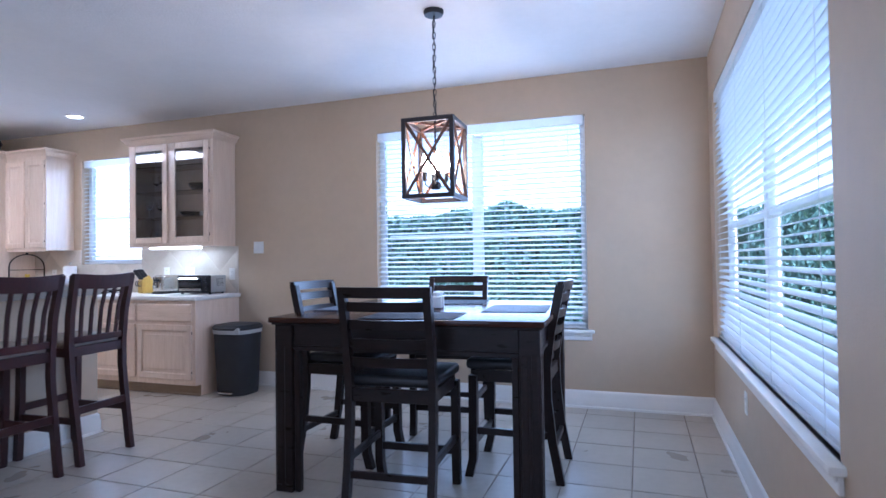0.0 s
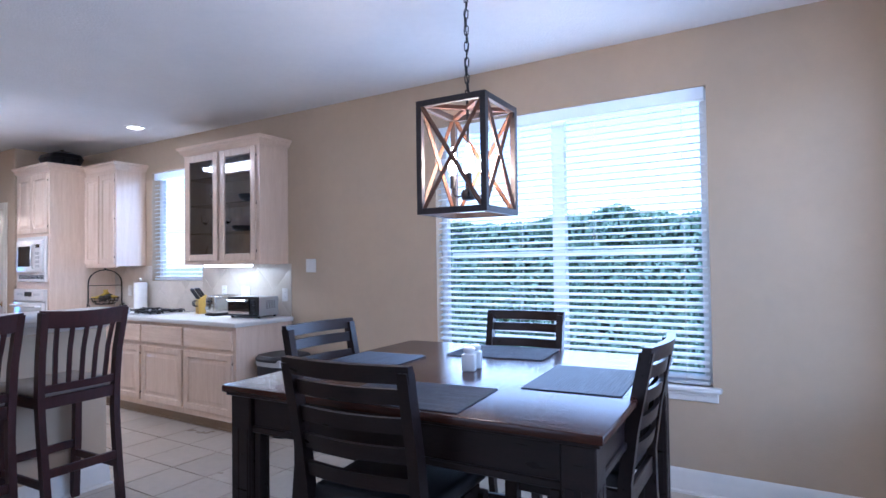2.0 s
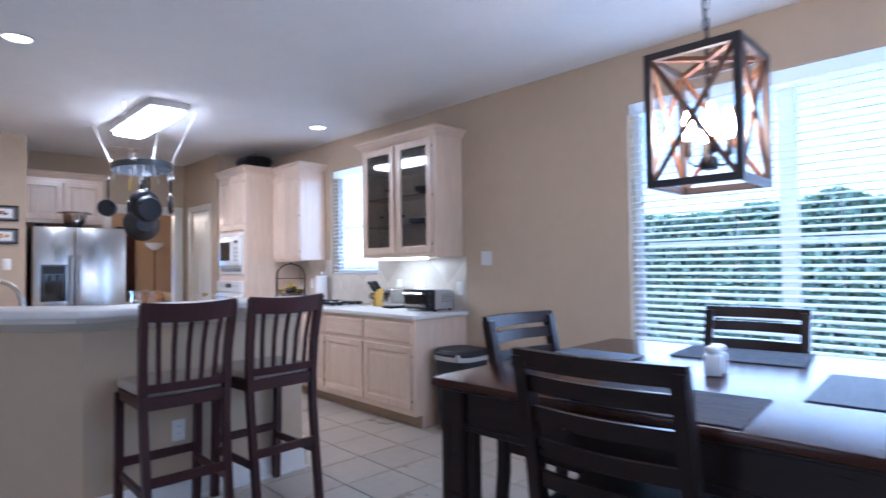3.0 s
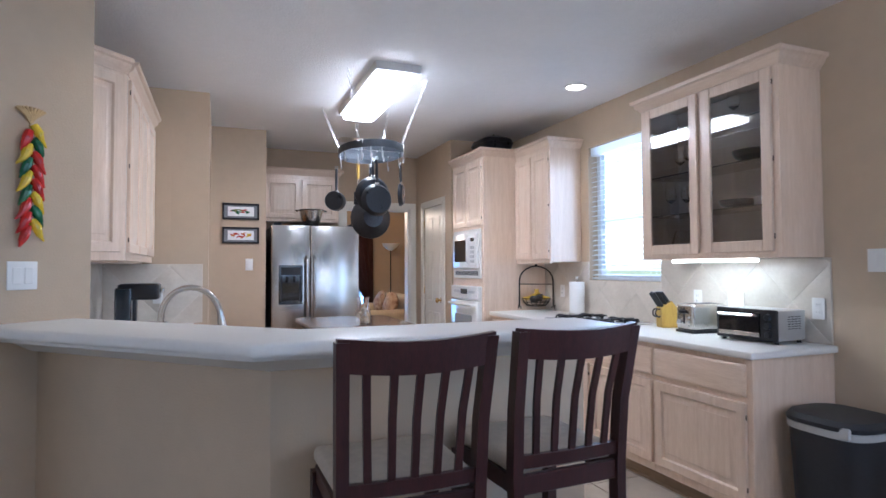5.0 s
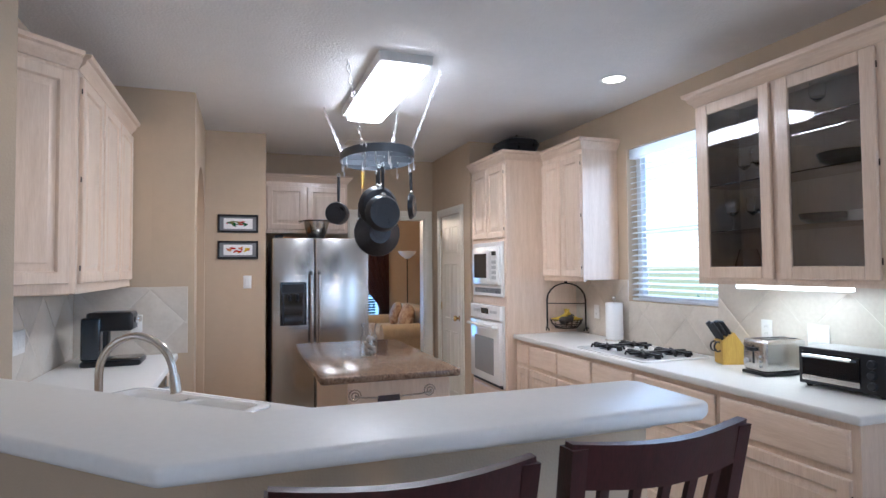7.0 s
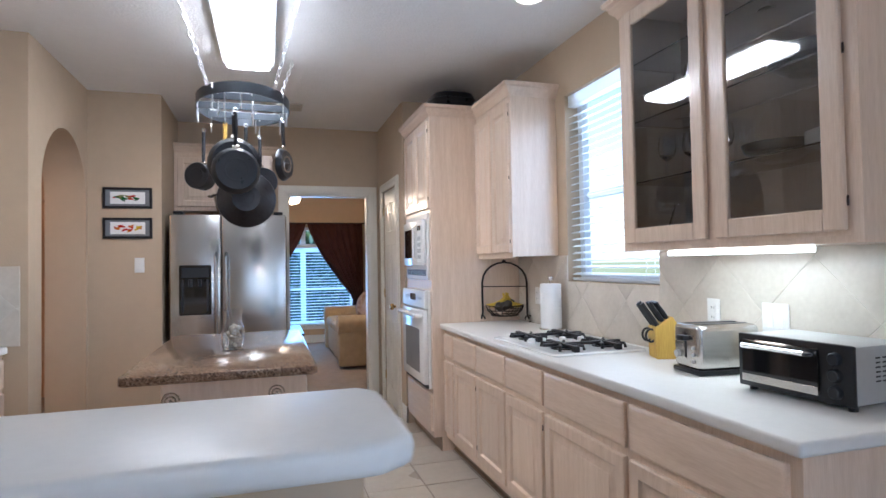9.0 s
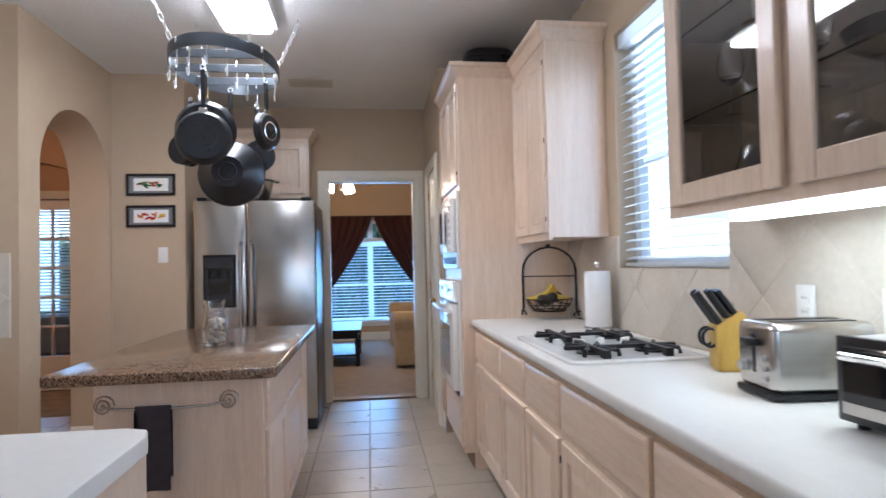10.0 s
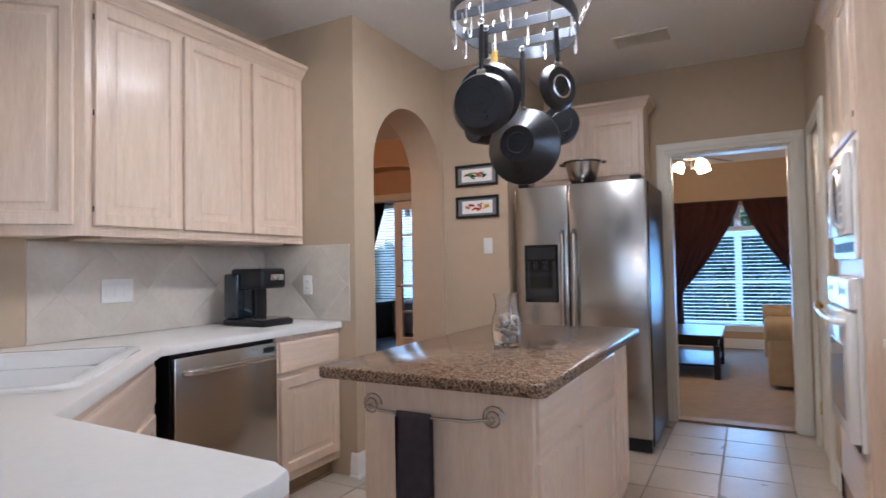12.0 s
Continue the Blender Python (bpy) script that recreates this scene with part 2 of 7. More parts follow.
FAMWALL = mat("warm_tan_family_wall", (0.56, 0.40, 0.25), 0.7, var=0.04, scale=2, bump=0.2, bscale=130)
HALLWALL = mat("terracotta_hall_wall", (0.54, 0.36, 0.23), 0.7, var=0.05, scale=2, bump=0.2, bscale=130)
DARKFLOOR = wood_grain("dark_study_floor", (0.06, 0.05, 0.05), (0.035, 0.03, 0.03), 0.3, (1, 10, 10))
LEAF = mat("hedge_leaf", (0.12, 0.22, 0.20), 0.55, color2=(0.075, 0.15, 0.13), scale=3.0, random=0.3)
ln_, ll_ = LEAF.node_tree.nodes, LEAF.node_tree.links
tl2 = ln_.new("ShaderNodeBsdfTranslucent")
tl2.inputs[0].default_value = (0.34, 0.56, 0.52, 1)
mx2 = ln_.new("ShaderNodeMixShader")
mx2.inputs[0].default_value = 0.4
ll_.new(ln_["Principled BSDF"].outputs[0], mx2.inputs[1])
ll_.new(tl2.outputs[0], mx2.inputs[2])
ll_.new(mx2.outputs[0], ln_["Material Output"].inputs[0])
fn_, fl_ = LEAF.node_tree.nodes, LEAF.node_tree.links
lt_ = fn_.new("ShaderNodeBsdfTranslucent")
lt_.inputs[0].default_value = (0.16, 0.24, 0.10, 1)
lm_ = fn_.new("ShaderNodeMixShader")
lm_.inputs[0].default_value = 0.35
fl_.new(fn_["Principled BSDF"].outputs[0], lm_.inputs[1])
fl_.new(lt_.outputs[0], lm_.inputs[2])
fl_.new(lm_.outputs[0], fn_["Material Output"].inputs[0])
BARK = mat("bark", (0.13, 0.10, 0.075), 0.9, var=0.3, scale=12, bump=0.8, bscale=40)
GRASS = mat("lawn", (0.09, 0.13, 0.04), 0.9, color2=(0.13, 0.12, 0.06), scale=1.2, bump=0.6, bscale=60)
FENCE = wood_grain("weathered_fence", (0.40, 0.34, 0.28), (0.28, 0.23, 0.19), 0.8, (10, 10, 0.8))
SIDING = mat("pale_house_wall", (0.62, 0.60, 0.57), 0.8, var=0.06, scale=3, bump=0.2)
ROOFM = mat("grey_roof", (0.12, 0.115, 0.11), 0.9, var=0.2, scale=20)
EMIT_TUBE = mat("lit_tube_diffuser", (0.9, 0.9, 0.88), 0.4, emit=(1.0, 0.97, 0.90), power=9.0)
EMIT_DOWN = mat("lit_downlight", (0.9, 0.9, 0.85), 0.4, emit=(1.0, 0.90, 0.72), power=3.0)
EMIT_BULB = mat("lit_flame_bulb", (0.9, 0.85, 0.7), 0.3, emit=(1.0, 0.78, 0.52), power=30.0)
EMIT_UNDER = mat("lit_under_tube", (0.9, 0.9, 0.9), 0.4, emit=(0.94, 1.0, 0.95), power=2.0)
EMIT_FAN = mat("lit_fan_shade", (0.9, 0.85, 0.75), 0.4, emit=(1.0, 0.78, 0.50), power=6)


def granite():
    m = mat("brown_granite", (0.35, 0.24, 0.18), 0.16, spec=0.36)
    n, l = m.node_tree.nodes, m.node_tree.links
    tc = n.new("ShaderNodeTexCoord")
    v = n.new("ShaderNodeTexVoronoi"); v.inputs["Scale"].default_value = 190
    w = n.new("ShaderNodeTexNoise"); w.inputs["Scale"].default_value = 45; w.inputs["Detail"].default_value = 6
    l.new(tc.outputs["Object"], v.inputs[0]); l.new(tc.outputs["Object"], w.inputs[0])
    sep = n.new("ShaderNodeSeparateColor"); l.new(v.outputs["Color"], sep.inputs[0])
    mx = n.new("ShaderNodeMix"); mx.data_type = 'FLOAT'; mx.inputs[0].default_value = 0.45
    l.new(sep.outputs[0], mx.inputs[2]); l.new(w.outputs[0], mx.inputs[3])
    cr = n.new("ShaderNodeValToRGB")
    e = cr.color_ramp.elements
    e[0].position, e[0].color = 0.22, (0.041, 0.024, 0.016, 1)
    e[1].position, e[1].color = 0.80, (0.340, 0.251, 0.170, 1)
    for p, c in ((0.38, (0.118, 0.065, 0.038, 1)), (0.50, (0.204, 0.122, 0.074, 1)), (0.64, (0.277, 0.190, 0.126, 1))):
        q = e.new(p); q.color = c
    l.new(mx.outputs[0], cr.inputs[0]); l.new(cr.outputs[0], n["Principled BSDF"].inputs["Base Color"])
    return m


GRANITE = granite()


# ---- mesh helpers ----
def bx(bm, x0, y0, z0, x1, y1, z1, b=0.0, seg=1):
    m = Matrix.Translation(((x0 + x1) / 2, (y0 + y1) / 2, (z0 + z1) / 2)) @ Matrix.Diagonal((abs(x1 - x0), abs(y1 - y0), abs(z1 - z0), 1))
    r = bmesh.ops.create_cube(bm, size=1, matrix=m)
    if b:
        es = list({e for v in r["verts"] for e in v.link_edges})
        bmesh.ops.bevel(bm, geom=es, offset=b, segments=seg, profile=0.5, affect='EDGES')
    return bm


def cyl(bm, p0, p1, r0, r1=None, n=16):
    p0, p1 = Vector(p0), Vector(p1)
    d = p1 - p0
    m = Matrix.Translation((p0 + p1) / 2) @ d.to_track_quat("Z", "Y").to_matrix().to_4x4()
    bmesh.ops.create_cone(bm, cap_ends=True, segments=n, radius1=r0, radius2=r0 if r1 is None else r1, depth=d.length, matrix=m)
    return bm


def ball(bm, c, r, sx=1, sy=1, sz=1, u=14, v=9):
    bmesh.ops.create_uvsphere(bm, u_segments=u, v_segments=v, radius=r, matrix=Matrix.Translation(c) @ Matrix.Diagonal((sx, sy, sz, 1)))
    return bm


def lathe(bm, prof, n=28, m=None):
    """Turn a profile of (radius, height) round z."""
    m = m or Matrix()
    rings = []
    for r, z in prof:
        if r < 1e-5:
            rings.append([bm.verts.new(m @ Vector((0, 0, z)))])
        else:
            rings.append([bm.verts.new(m @ Vector((r * math.cos(2 * math.pi * i / n), r * math.sin(2 * math.pi * i / n), z))) for i in range(n)])
    for a, b in zip(rings, rings[1:]):
        for i in range(n):
            j = (i + 1) % n
            if len(a) == 1 and len(b) == 1: continue
            if len(a) == 1: bm.faces.new((a[0], b[j], b[i]))
            elif len(b) == 1: bm.faces.new((a[i], a[j], b[0]))
            else: bm.faces.new((a[i], a[j], b[j], b[i]))
    return bm


def tube(bm, pts, r, n=8, closed=False, flat=1.0):
    """A rod of radius r along points."""
    pts = [Vector(p) for p in pts]
    k = len(pts)
    rings, up = [], None
    for i, p in enumerate(pts):
        a = pts[(i - 1) % k] if closed or i else p
        b = pts[(i + 1) % k] if closed or i < k - 1 else p
        t = (b - a).normalized()
        if up is None:
            up = Vector((0, 0, 1)) if abs(t.z) < 0.9 else Vector((1, 0, 0))
        s = t.cross(up).normalized()
        up = s.cross(t).normalized()
        rr = r[i] if isinstance(r, (list, tuple)) else r
        rings.append([bm.verts.new(p + (s * math.cos(2 * math.pi * q / n) + up * math.sin(2 * math.pi * q / n) * flat) * rr) for q in range(n)])
    for i in range(k if closed else k - 1):
        a, b = rings[i], rings[(i + 1) % k]
        for q in range(n):
            bm.faces.new((a[q], a[(q + 1) % n], b[(q + 1) % n], b[q]))
    if not closed:
        bm.faces.new(rings[0][::-1]); bm.faces.new(rings[-1])
    return bm


def prism(bm, pts, z0, z1, b=0.0, seg=2):
    """An outline in x and y, raised from z0 to z1; b rounds its edges."""
    lo = [bm.verts.new((x, y, z0)) for x, y in pts]
    hi = [bm.verts.new((x, y, z1)) for x, y in pts]
    fs = [bm.faces.new(lo[::-1]), bm.faces.new(hi)]
    n = len(pts)
    for i in range(n):
        fs.append(bm.faces.new((lo[i], lo[(i + 1) % n], hi[(i + 1) % n], hi[i])))
    if b:
        bmesh.ops.recalc_face_normals(bm, faces=fs)
        bmesh.ops.bevel(bm, geom=list({e for f in fs for e in f.edges}), offset=b, segments=seg, profile=0.5, affect='EDGES')
    return bm


def panel(bm, x0, z0, x1, z1, y, rings):
    """A front that faces -y: rings of (inset, how far it stands out) from the outside in."""
    loops = []
    for i, o in rings:
        loops.append([bm.verts.new(c) for c in ((x0 + i, y - o, z0 + i), (x1 - i, y - o, z0 + i), (x1 - i, y - o, z1 - i), (x0 + i, y - o, z1 - i))])
    for a, b in zip(loops, loops[1:]):
        for i in range(4):
            bm.faces.new((a[i], a[(i + 1) % 4], b[(i + 1) % 4], b[i]))
    bm.faces.new(loops[-1]); bm.faces.new(loops[0][::-1])
    return bm


def sweep_crown(bm, path, prof, closed=False):
    """A moulding: prof is (outwards, height), path the wall line in x and y with outwards to its right."""
    k = len(path)
    rows = []
    for i, p in enumerate(path):
        p = Vector(p)
        ds = []
        if i: ds.append((p - Vector(path[i - 1])).normalized())
        if i < k - 1: ds.append((Vector(path[i + 1]) - p).normalized())
        ns = [Vector((d.y, -d.x)) for d in ds]
        n = (ns[0] + ns[-1]).normalized()
        n = n / max(0.3, n.dot(ns[0]))
        rows.append([bm.verts.new((p.x + n.x * o, p.y + n.y * o, z)) for o, z in prof])
    m = len(prof)
    for a, b in zip(rows, rows[1:]):
        for i in range(m):
            bm.faces.new((a[i], b[i], b[(i + 1) % m], a[(i + 1) % m]))
    bm.faces.new(rows[0]); bm.faces.new(rows[-1][::-1])
    return bm


def mesh_of(name, bm, material):
    bmesh.ops.recalc_face_normals(bm, faces=bm.faces[:])
    for f in bm.faces:
        f.smooth = True
    me = bpy.data.meshes.new(name)
    bm.to_mesh(me)
    bm.free()
    me.set_sharp_from_angle(angle=radians(32))
    me.materials.append(material)
    return me


def part(name, bm, material, parent=None, label=""):
    ob = new(name, mesh_of(name, bm, material))
    if parent: ob.parent = parent
    return tagged(ob, label)


def thing(name, label, category, m=None, group="", kind=""):
    ob = new(name)
    ob.empty_display_size = 0.05
    if m is not None: ob.matrix_basis = m
    return tagged(ob, label, category, group, kind)


def single(name, bm, material, label, category, m=None, group="", kind=""):
    ob = part(name, bm, material)
    if m is not None: ob.matrix_basis = m
    return tagged(ob, label, category, group, kind)


def structure(name, bm, material, label="", category="wall"):
    return tagged(part(name, bm, material), label, category, "", "structure")


B = bmesh.new

# ---- the shell of the house ----
H = 2.72
b = B()
bx(b, -9.6, -3.6, -0.12, 1.19, 5.06, -0.006)
floor = structure("floor", b, GROUT, "beige ceramic tile floor with darker grout", "floor")
b = B()
bx(b, -8.19, -3.6, H, 1.19, 5.06, H + 0.12)
structure("ceiling", b, CEIL, "white ceiling with a fine sprayed texture", "ceiling")


def wall_run(name, label, x0, x1, y0, y1, holes, axis, material=WALL, top=H):
    """A straight wall; holes are (from, to, bottom, top) along its length."""
    bm = B()
    lo, hi = (x0, x1) if axis == "x" else (y0, y1)

    def piece(a, c, z0, z1):
        if c - a < 1e-4 or z1 - z0 < 1e-4: return
        if axis == "x": bx(bm, a, y0, z0, c, y1, z1)
        else: bx(bm, x0, a, z0, x1, c, z1)
    at = lo
    for a, c, z0, z1 in sorted(holes):
        piece(at, a, 0, top); piece(a, c, 0, z0); piece(a, c, z1, top)
        at = c
    piece(at, hi, 0, top)
    return structure(name, bm, material, label)


NW = (-1.73, 0.135, 0.625, 2.375)
EW = (2.05, 4.66, 0.625, 2.375)
KW = (-5.395, -4.515, 1.21, 2.38)
wall_run("wall_north", "tan painted wall with two window openings", -6.90, 1.19, 4.92, 5.06, [NW, KW], "x")
wall_run("wall_east", "tan painted wall with a wide window opening", 1.05, 1.19, -3.6, 4.92, [EW], "y")
wall_run("wall_south", "plain tan wall of the living area", -3.69, 1.05, -3.6, -3.48, [], "x")
wall_run("wall_living", "plain tan wall beside the living area", -3.69, -3.55, -3.48, 0.69, [], "y")
b = B()
prism(b, [(-4.19, 1.335), (-3.55, 0.695), (-3.65, 0.595), (-4.29, 1.235)], 0, H)
structure("wall_angled", b, WALL, "tan wall end standing at an angle beside the bar")
wall_run("wall_sink", "tan wall behind the sink counter", -6.175, -3.95, 0.95, 1.07, [], "x")
wall_run("wall_counter_end", "tan wall return at the counter end", -6.175, -6.04, 1.07, 1.53, [], "y")
wall_run("wall_pictures", "tan wall with two small framed pictures", -7.30, -7.17, 1.53, 2.315, [], "y")
wall_run("wall_fridge_niche", "tan wall beside the refrigerator", -8.05, -7.30, 2.195, 2.315, [], "x")
DR = (3.305, 4.115, 0.0, 2.05)
wall_run("wall_west", "tan wall with a cased doorway", -8.18, -8.05, 2.18, 4.34, [DR], "y")
PD = (-7.765, -7.145, 0.0, 2.045)
wall_run("wall_pantry", "tan wall with a white panel door", -8.05, -6.90, 4.22, 4.34, [PD], "x")
wall_run("wall_pantry_side", "tan wall return beside the tall cabinet", -7.02, -6.90, 4.34, 5.06, [], "y")
# arch wall with its round-topped opening
b = B()
AX0, AX1, AZ, AR = -7.125, -6.24, 1.858, 0.4425
cx = (AX0 + AX1) / 2
outline = [(-7.17, 0), (AX0, 0)] + [(cx - AR * math.cos(math.pi * i / 24), AZ + AR * math.sin(math.pi * i / 24)) for i in range(25)] + [(AX1, 0), (-6.04, 0), (-6.04, H), (-7.17, H)]
lo = [b.verts.new((x, 1.80, z)) for x, z in outline]
hi = [b.verts.new((x, 1.53, z)) for x, z in outline]
b.faces.new(lo); b.faces.new(hi[::-1])
for i in range(len(outline)):
    j = (i + 1) % len(outline)
    b.faces.new((lo[i], hi[i], hi[j], lo[j]))
structure("wall_arch", b, WALL, "tan wall with a round-headed arched opening")
# half-height wall that carries the bar
b = B()
prism(b, [(-3.17, 3.27), (-3.268, 3.27), (-3.268, 2.11), (-4.12, 1.258), (-4.043, 1.167), (-3.17, 2.04)], 0, 1.0665)
structure("wall_bar", b, WALL, "tan half-height wall under the breakfast bar")

BASEP = [(0, 0), (0.016, 0), (0.016, 0.085), (0.011, 0.098), (0.011, 0.118), (0.005, 0.135), (0, 0.14)]


def baseboard(path, name="baseboard"):
    bm = B()
    sweep_crown(bm, path, BASEP)
    sweep_crown(bm, path, [(0.0165, 0.0), (0.028, 0.0), (0.027, 0.012), (0.0165, 0.019)])
    return structure(name, bm, TRIM, "white painted moulded baseboard", "baseboard")


baseboard([(-3.24, 4.92), (1.05, 4.92), (1.05, -3.4)])
baseboard([(-4.03, 1.18), (-3.17, 2.04), (-3.17, 3.27), (-3.268, 3.27)])
baseboard([(-3.55, -3.3), (-3.55, 0.695), (-3.90, 1.045)])
baseboard([(-7.17, 2.305), (-7.17, 1.80), (-7.125, 1.80), (-7.125, 1.53)][::-1])
baseboard([(-6.24, 1.53), (-6.24, 1.80), (-6.04, 1.80), (-6.04, 1.76)][::-1])
baseboard([(-7.065, 4.22), (-6.90, 4.22), (-6.90, 4.235)][::-1])


def casing(name, axis, a, c, top, at, out, w=0.085):
    """White door casing on one face of a wall, with mitred look: two legs and a head."""
    t = thing(name, "white painted moulded door casing", "door casing", kind="structure")
    for p0, p1, z0, z1, nm in ((a - w, a, 0, top, "leg"), (c, c + w, 0, top, "leg"), (a - w, c + w, top, top + w, "head")):
        bm = B()
        d0, d1 = sorted((at, at + out * 0.018))
        e0, e1 = sorted((at + out * 0.018, at + out * 0.026))
        if axis == "y":
            bx(bm, d0, p0, z0, d1, p1, z1, 0.003)
            if nm == "leg": bx(bm, e0, p0 + 0.012, z0, e1, p1 - 0.030, z1 + 0.03, 0.003)
            else: bx(bm, e0, p0 + 0.012, z0 + 0.030, e1, p1 - 0.012, z1 - 0.012, 0.003)
        else:
            bx(bm, p0, d0, z0, p1, d1, z1, 0.003)
            if nm == "leg": bx(bm, p0 + 0.012, e0, z0, p1 - 0.030, e1, z1 + 0.03, 0.003)
            else: bx(bm, p0 + 0.012, e0, z0 + 0.030, p1 - 0.012, e1, z1 - 0.012, 0.003)
        part(nm, bm, CREAM, t)
    return t


casing("door_casing", "y", DR[0], DR[1], DR[3], -8.05, 1)
casing("pantry_casing", "x", PD[0], PD[1], PD[3], 4.22, -1, 0.075)
b = B()
bx(b, -8.18, DR[0], 0, -8.05, DR[0] + 0.018, DR[3]); bx(b, -8.18, DR[1] - 0.018, 0, -8.05, DR[1], DR[3]); bx(b, -8.18, DR[0], DR[3] - 0.018, -8.05, DR[1], DR[3])
structure("door_jamb", b, CREAM, "white door lining", "door lining")


def six_panel_door(w, h, m, label):
    d = thing("door_pantry", label, "door", m, kind="structure")
    bm = B(); bx(bm, 0, 0, 0, w, 0.035, h, 0.002)
    part("slab", bm, CREAM, d)
    cols = ((0.11 * w / 0.62, w / 2 - 0.035), (w / 2 + 0.035, w - 0.11 * w / 0.62))
    for c0, c1 in cols:
        for z0, z1 in ((0.16, 0.80), (0.92, 1.52), (1.63, h - 0.12)):
            bm = B()
            panel(bm, c0, z0, c1, z1, 0.0, [(0, 0.0005), (0.0, 0.006), (0.010, 0.0065), (0.016, 0.001), (0.030, 0.001), (0.050, 0.006)])
            part("panel", bm, CREAM, d)
    bm = B()
    lathe(bm, [(0, 0), (0.030, 0), (0.031, 0.006), (0.012, 0.010), (0.011, 0.030), (0.027, 0.042), (0.030, 0.055), (0.022, 0.068), (0, 0.071)], 20, pose(w - 0.065, 0, 0.95, 90))
    part("knob", bm, BRASS, d, "brass door knob")
    for z in (0.25, 1.05, 1.85):
        bm = B(); cyl(bm, (-0.002, -0.006, z - 0.04), (-0.002, -0.006, z + 0.04), 0.006, n=8)
        part("hinge", bm, BRASS, d)
    return d


six_panel_door(0.612, 2.035, pose(PD[0] + 0.004, 4.226, 0.006), "closed cream six-panel pantry door with brass knob")


# ---- windows and blinds ----
def window(name, w, h, m, label, halves=2, depth=0.05, sash=True):
    """A vinyl window, local x along the wall, y outwards, standing on its sill."""
    t = thing(name, label, "window", m, kind="structure")
    bm = B()
    for x0, x1, z0, z1 in ((0, 0.05, 0, h), (w - 0.05, w, 0, h), (0.05, w - 0.05, 0, 0.05), (0.05, w - 0.05, h - 0.05, h)):
        bx(bm, x0, 0, z0, x1, depth, z1, 0.003)
    part("window_frame", bm, VINYL, t)
    u = (w - 0.1) / halves
    for i in range(halves):
        if i:
            bm = B(); bx(bm, 0.05 + u * i - 0.045, -0.004, 0.05, 0.05 + u * i + 0.045, depth, h - 0.05, 0.003)
            part("mullion", bm, VINYL, t)
        if sash:
            bm = B(); bx(bm, 0.05 + u * i + 0.045, 0.0, h * 0.45 - 0.02, 0.05 + u * (i + 1) - 0.045, depth - 0.006, h * 0.45 + 0.02, 0.003)
            part("meeting_rail", bm, VINYL, t)
        bm = B(); bx(bm, 0.05 + u * i, 0.020, 0.05, 0.05 + u * (i + 1), 0.024, h - 0.05)
        p = part("pane", bm, PANE, t)
        p.visible_shadow = False
    return t


def blind(w, h, m, label, pitch=0.043, tilt=12.0, cords=(0.12, 0.5, 0.88), valance=0.075):
    """A slatted blind, hanging from z=h; local x along the wall, -y into the room."""
    t = thing("window_blind", label, "blind", m)
    bm = B(); bx(bm, 0.0, -0.030, h - valance, w, 0.028, h - 0.002, 0.004)
    part("valance", bm, BLIND, t)
    bm = B()
    arc = [(-0.0245 + 0.049 * i / 4, 0.0035 * (1 - (i / 2 - 1) ** 2)) for i in range(5)]
    prof = [(y, z + 0.0013) for y, z in arc] + [(y, z - 0.0013) for y, z in arc[::-1]]
    ca, sa = math.cos(radians(tilt)), math.sin(radians(tilt))
    rows = [[bm.verts.new((x, y * ca - z * sa, y * sa + z * ca)) for y, z in prof] for x in (0.006, w - 0.006)]
    k = len(prof)
    for i in range(k):
        bm.faces.new((rows[0][i], rows[1][i], rows[1][(i + 1) % k], rows[0][(i + 1) % k]))
    bm.faces.new(rows[0][::-1]); bm.faces.new(rows[1])
    me = mesh_of("slat", bm, BLIND)
    z, i = 0.045, 0
    while z < h - valance - 0.02:
        s = new("slat", me); s.parent = t; s.matrix_basis = pose(0, 0.0, z, random.uniform(-1.5, 1.5))
        z += pitch
    bm = B(); bx(bm, 0.004, -0.026, 0.004, w - 0.004, 0.026, 0.022, 0.004)
    part("bottom_rail", bm, BLIND, t)
    for c in cords:
        for y in (-0.0265, 0.0265):
            bm = B(); cyl(bm, (w * c, y, 0.02), (w * c, y, h - valance), 0.0012, n=5)
            part("ladder_cord", bm, CORD, t)
    return t


def sill(x0, x1, at, m, name="window_sill"):
    t = thing(name, "white painted window sill with a moulded apron", "window sill", m, kind="structure")
    bm = B(); bx(bm, x0 - 0.05, -0.045, -0.028, x1 + 0.05, 0.07, 0.0, 0.008, 2)
    part("board", bm, TRIM, t)
    bm = B()
    bx(bm, x0 - 0.03, -0.016, -0.085, x1 + 0.03, 0.0, -0.028, 0.003); bx(bm, x0 - 0.03, -0.026, -0.05, x1 + 0.03, -0.016, -0.028, 0.004)
    part("apron", bm, TRIM, t)
    return t


window("window_1", 1.865, 1.75, pose(-1.73, 5.0, 0.625), "white double window looking onto a hedge")
blind(1.845, 1.745, pose(-1.72, 4.952, 0.627), "white slatted blind lowered over the dining window", cords=(0.07, 0.36, 0.64, 0.93), tilt=17)
sill(-1.73, 0.135, 0, pose(0, 4.92, 0.625))
window("window_2", 2.61, 1.75, pose(1.13, 4.66, 0.625, 0, 0, -90), "white wide window in the side wall", 2)
blind(2.59, 1.745, pose(1.085, 4.65, 0.627, 0, 0, -90), "white slatted blind lowered over the side window", cords=(0.06, 0.35, 0.65, 0.94), tilt=15)
sill(0, 2.61, 0, pose(1.05, 4.66, 0.625, 0, 0, -90))
window("window_3", 0.88, 1.17, pose(-5.395, 5.01, 1.21), "white kitchen window over the cooktop", 1)
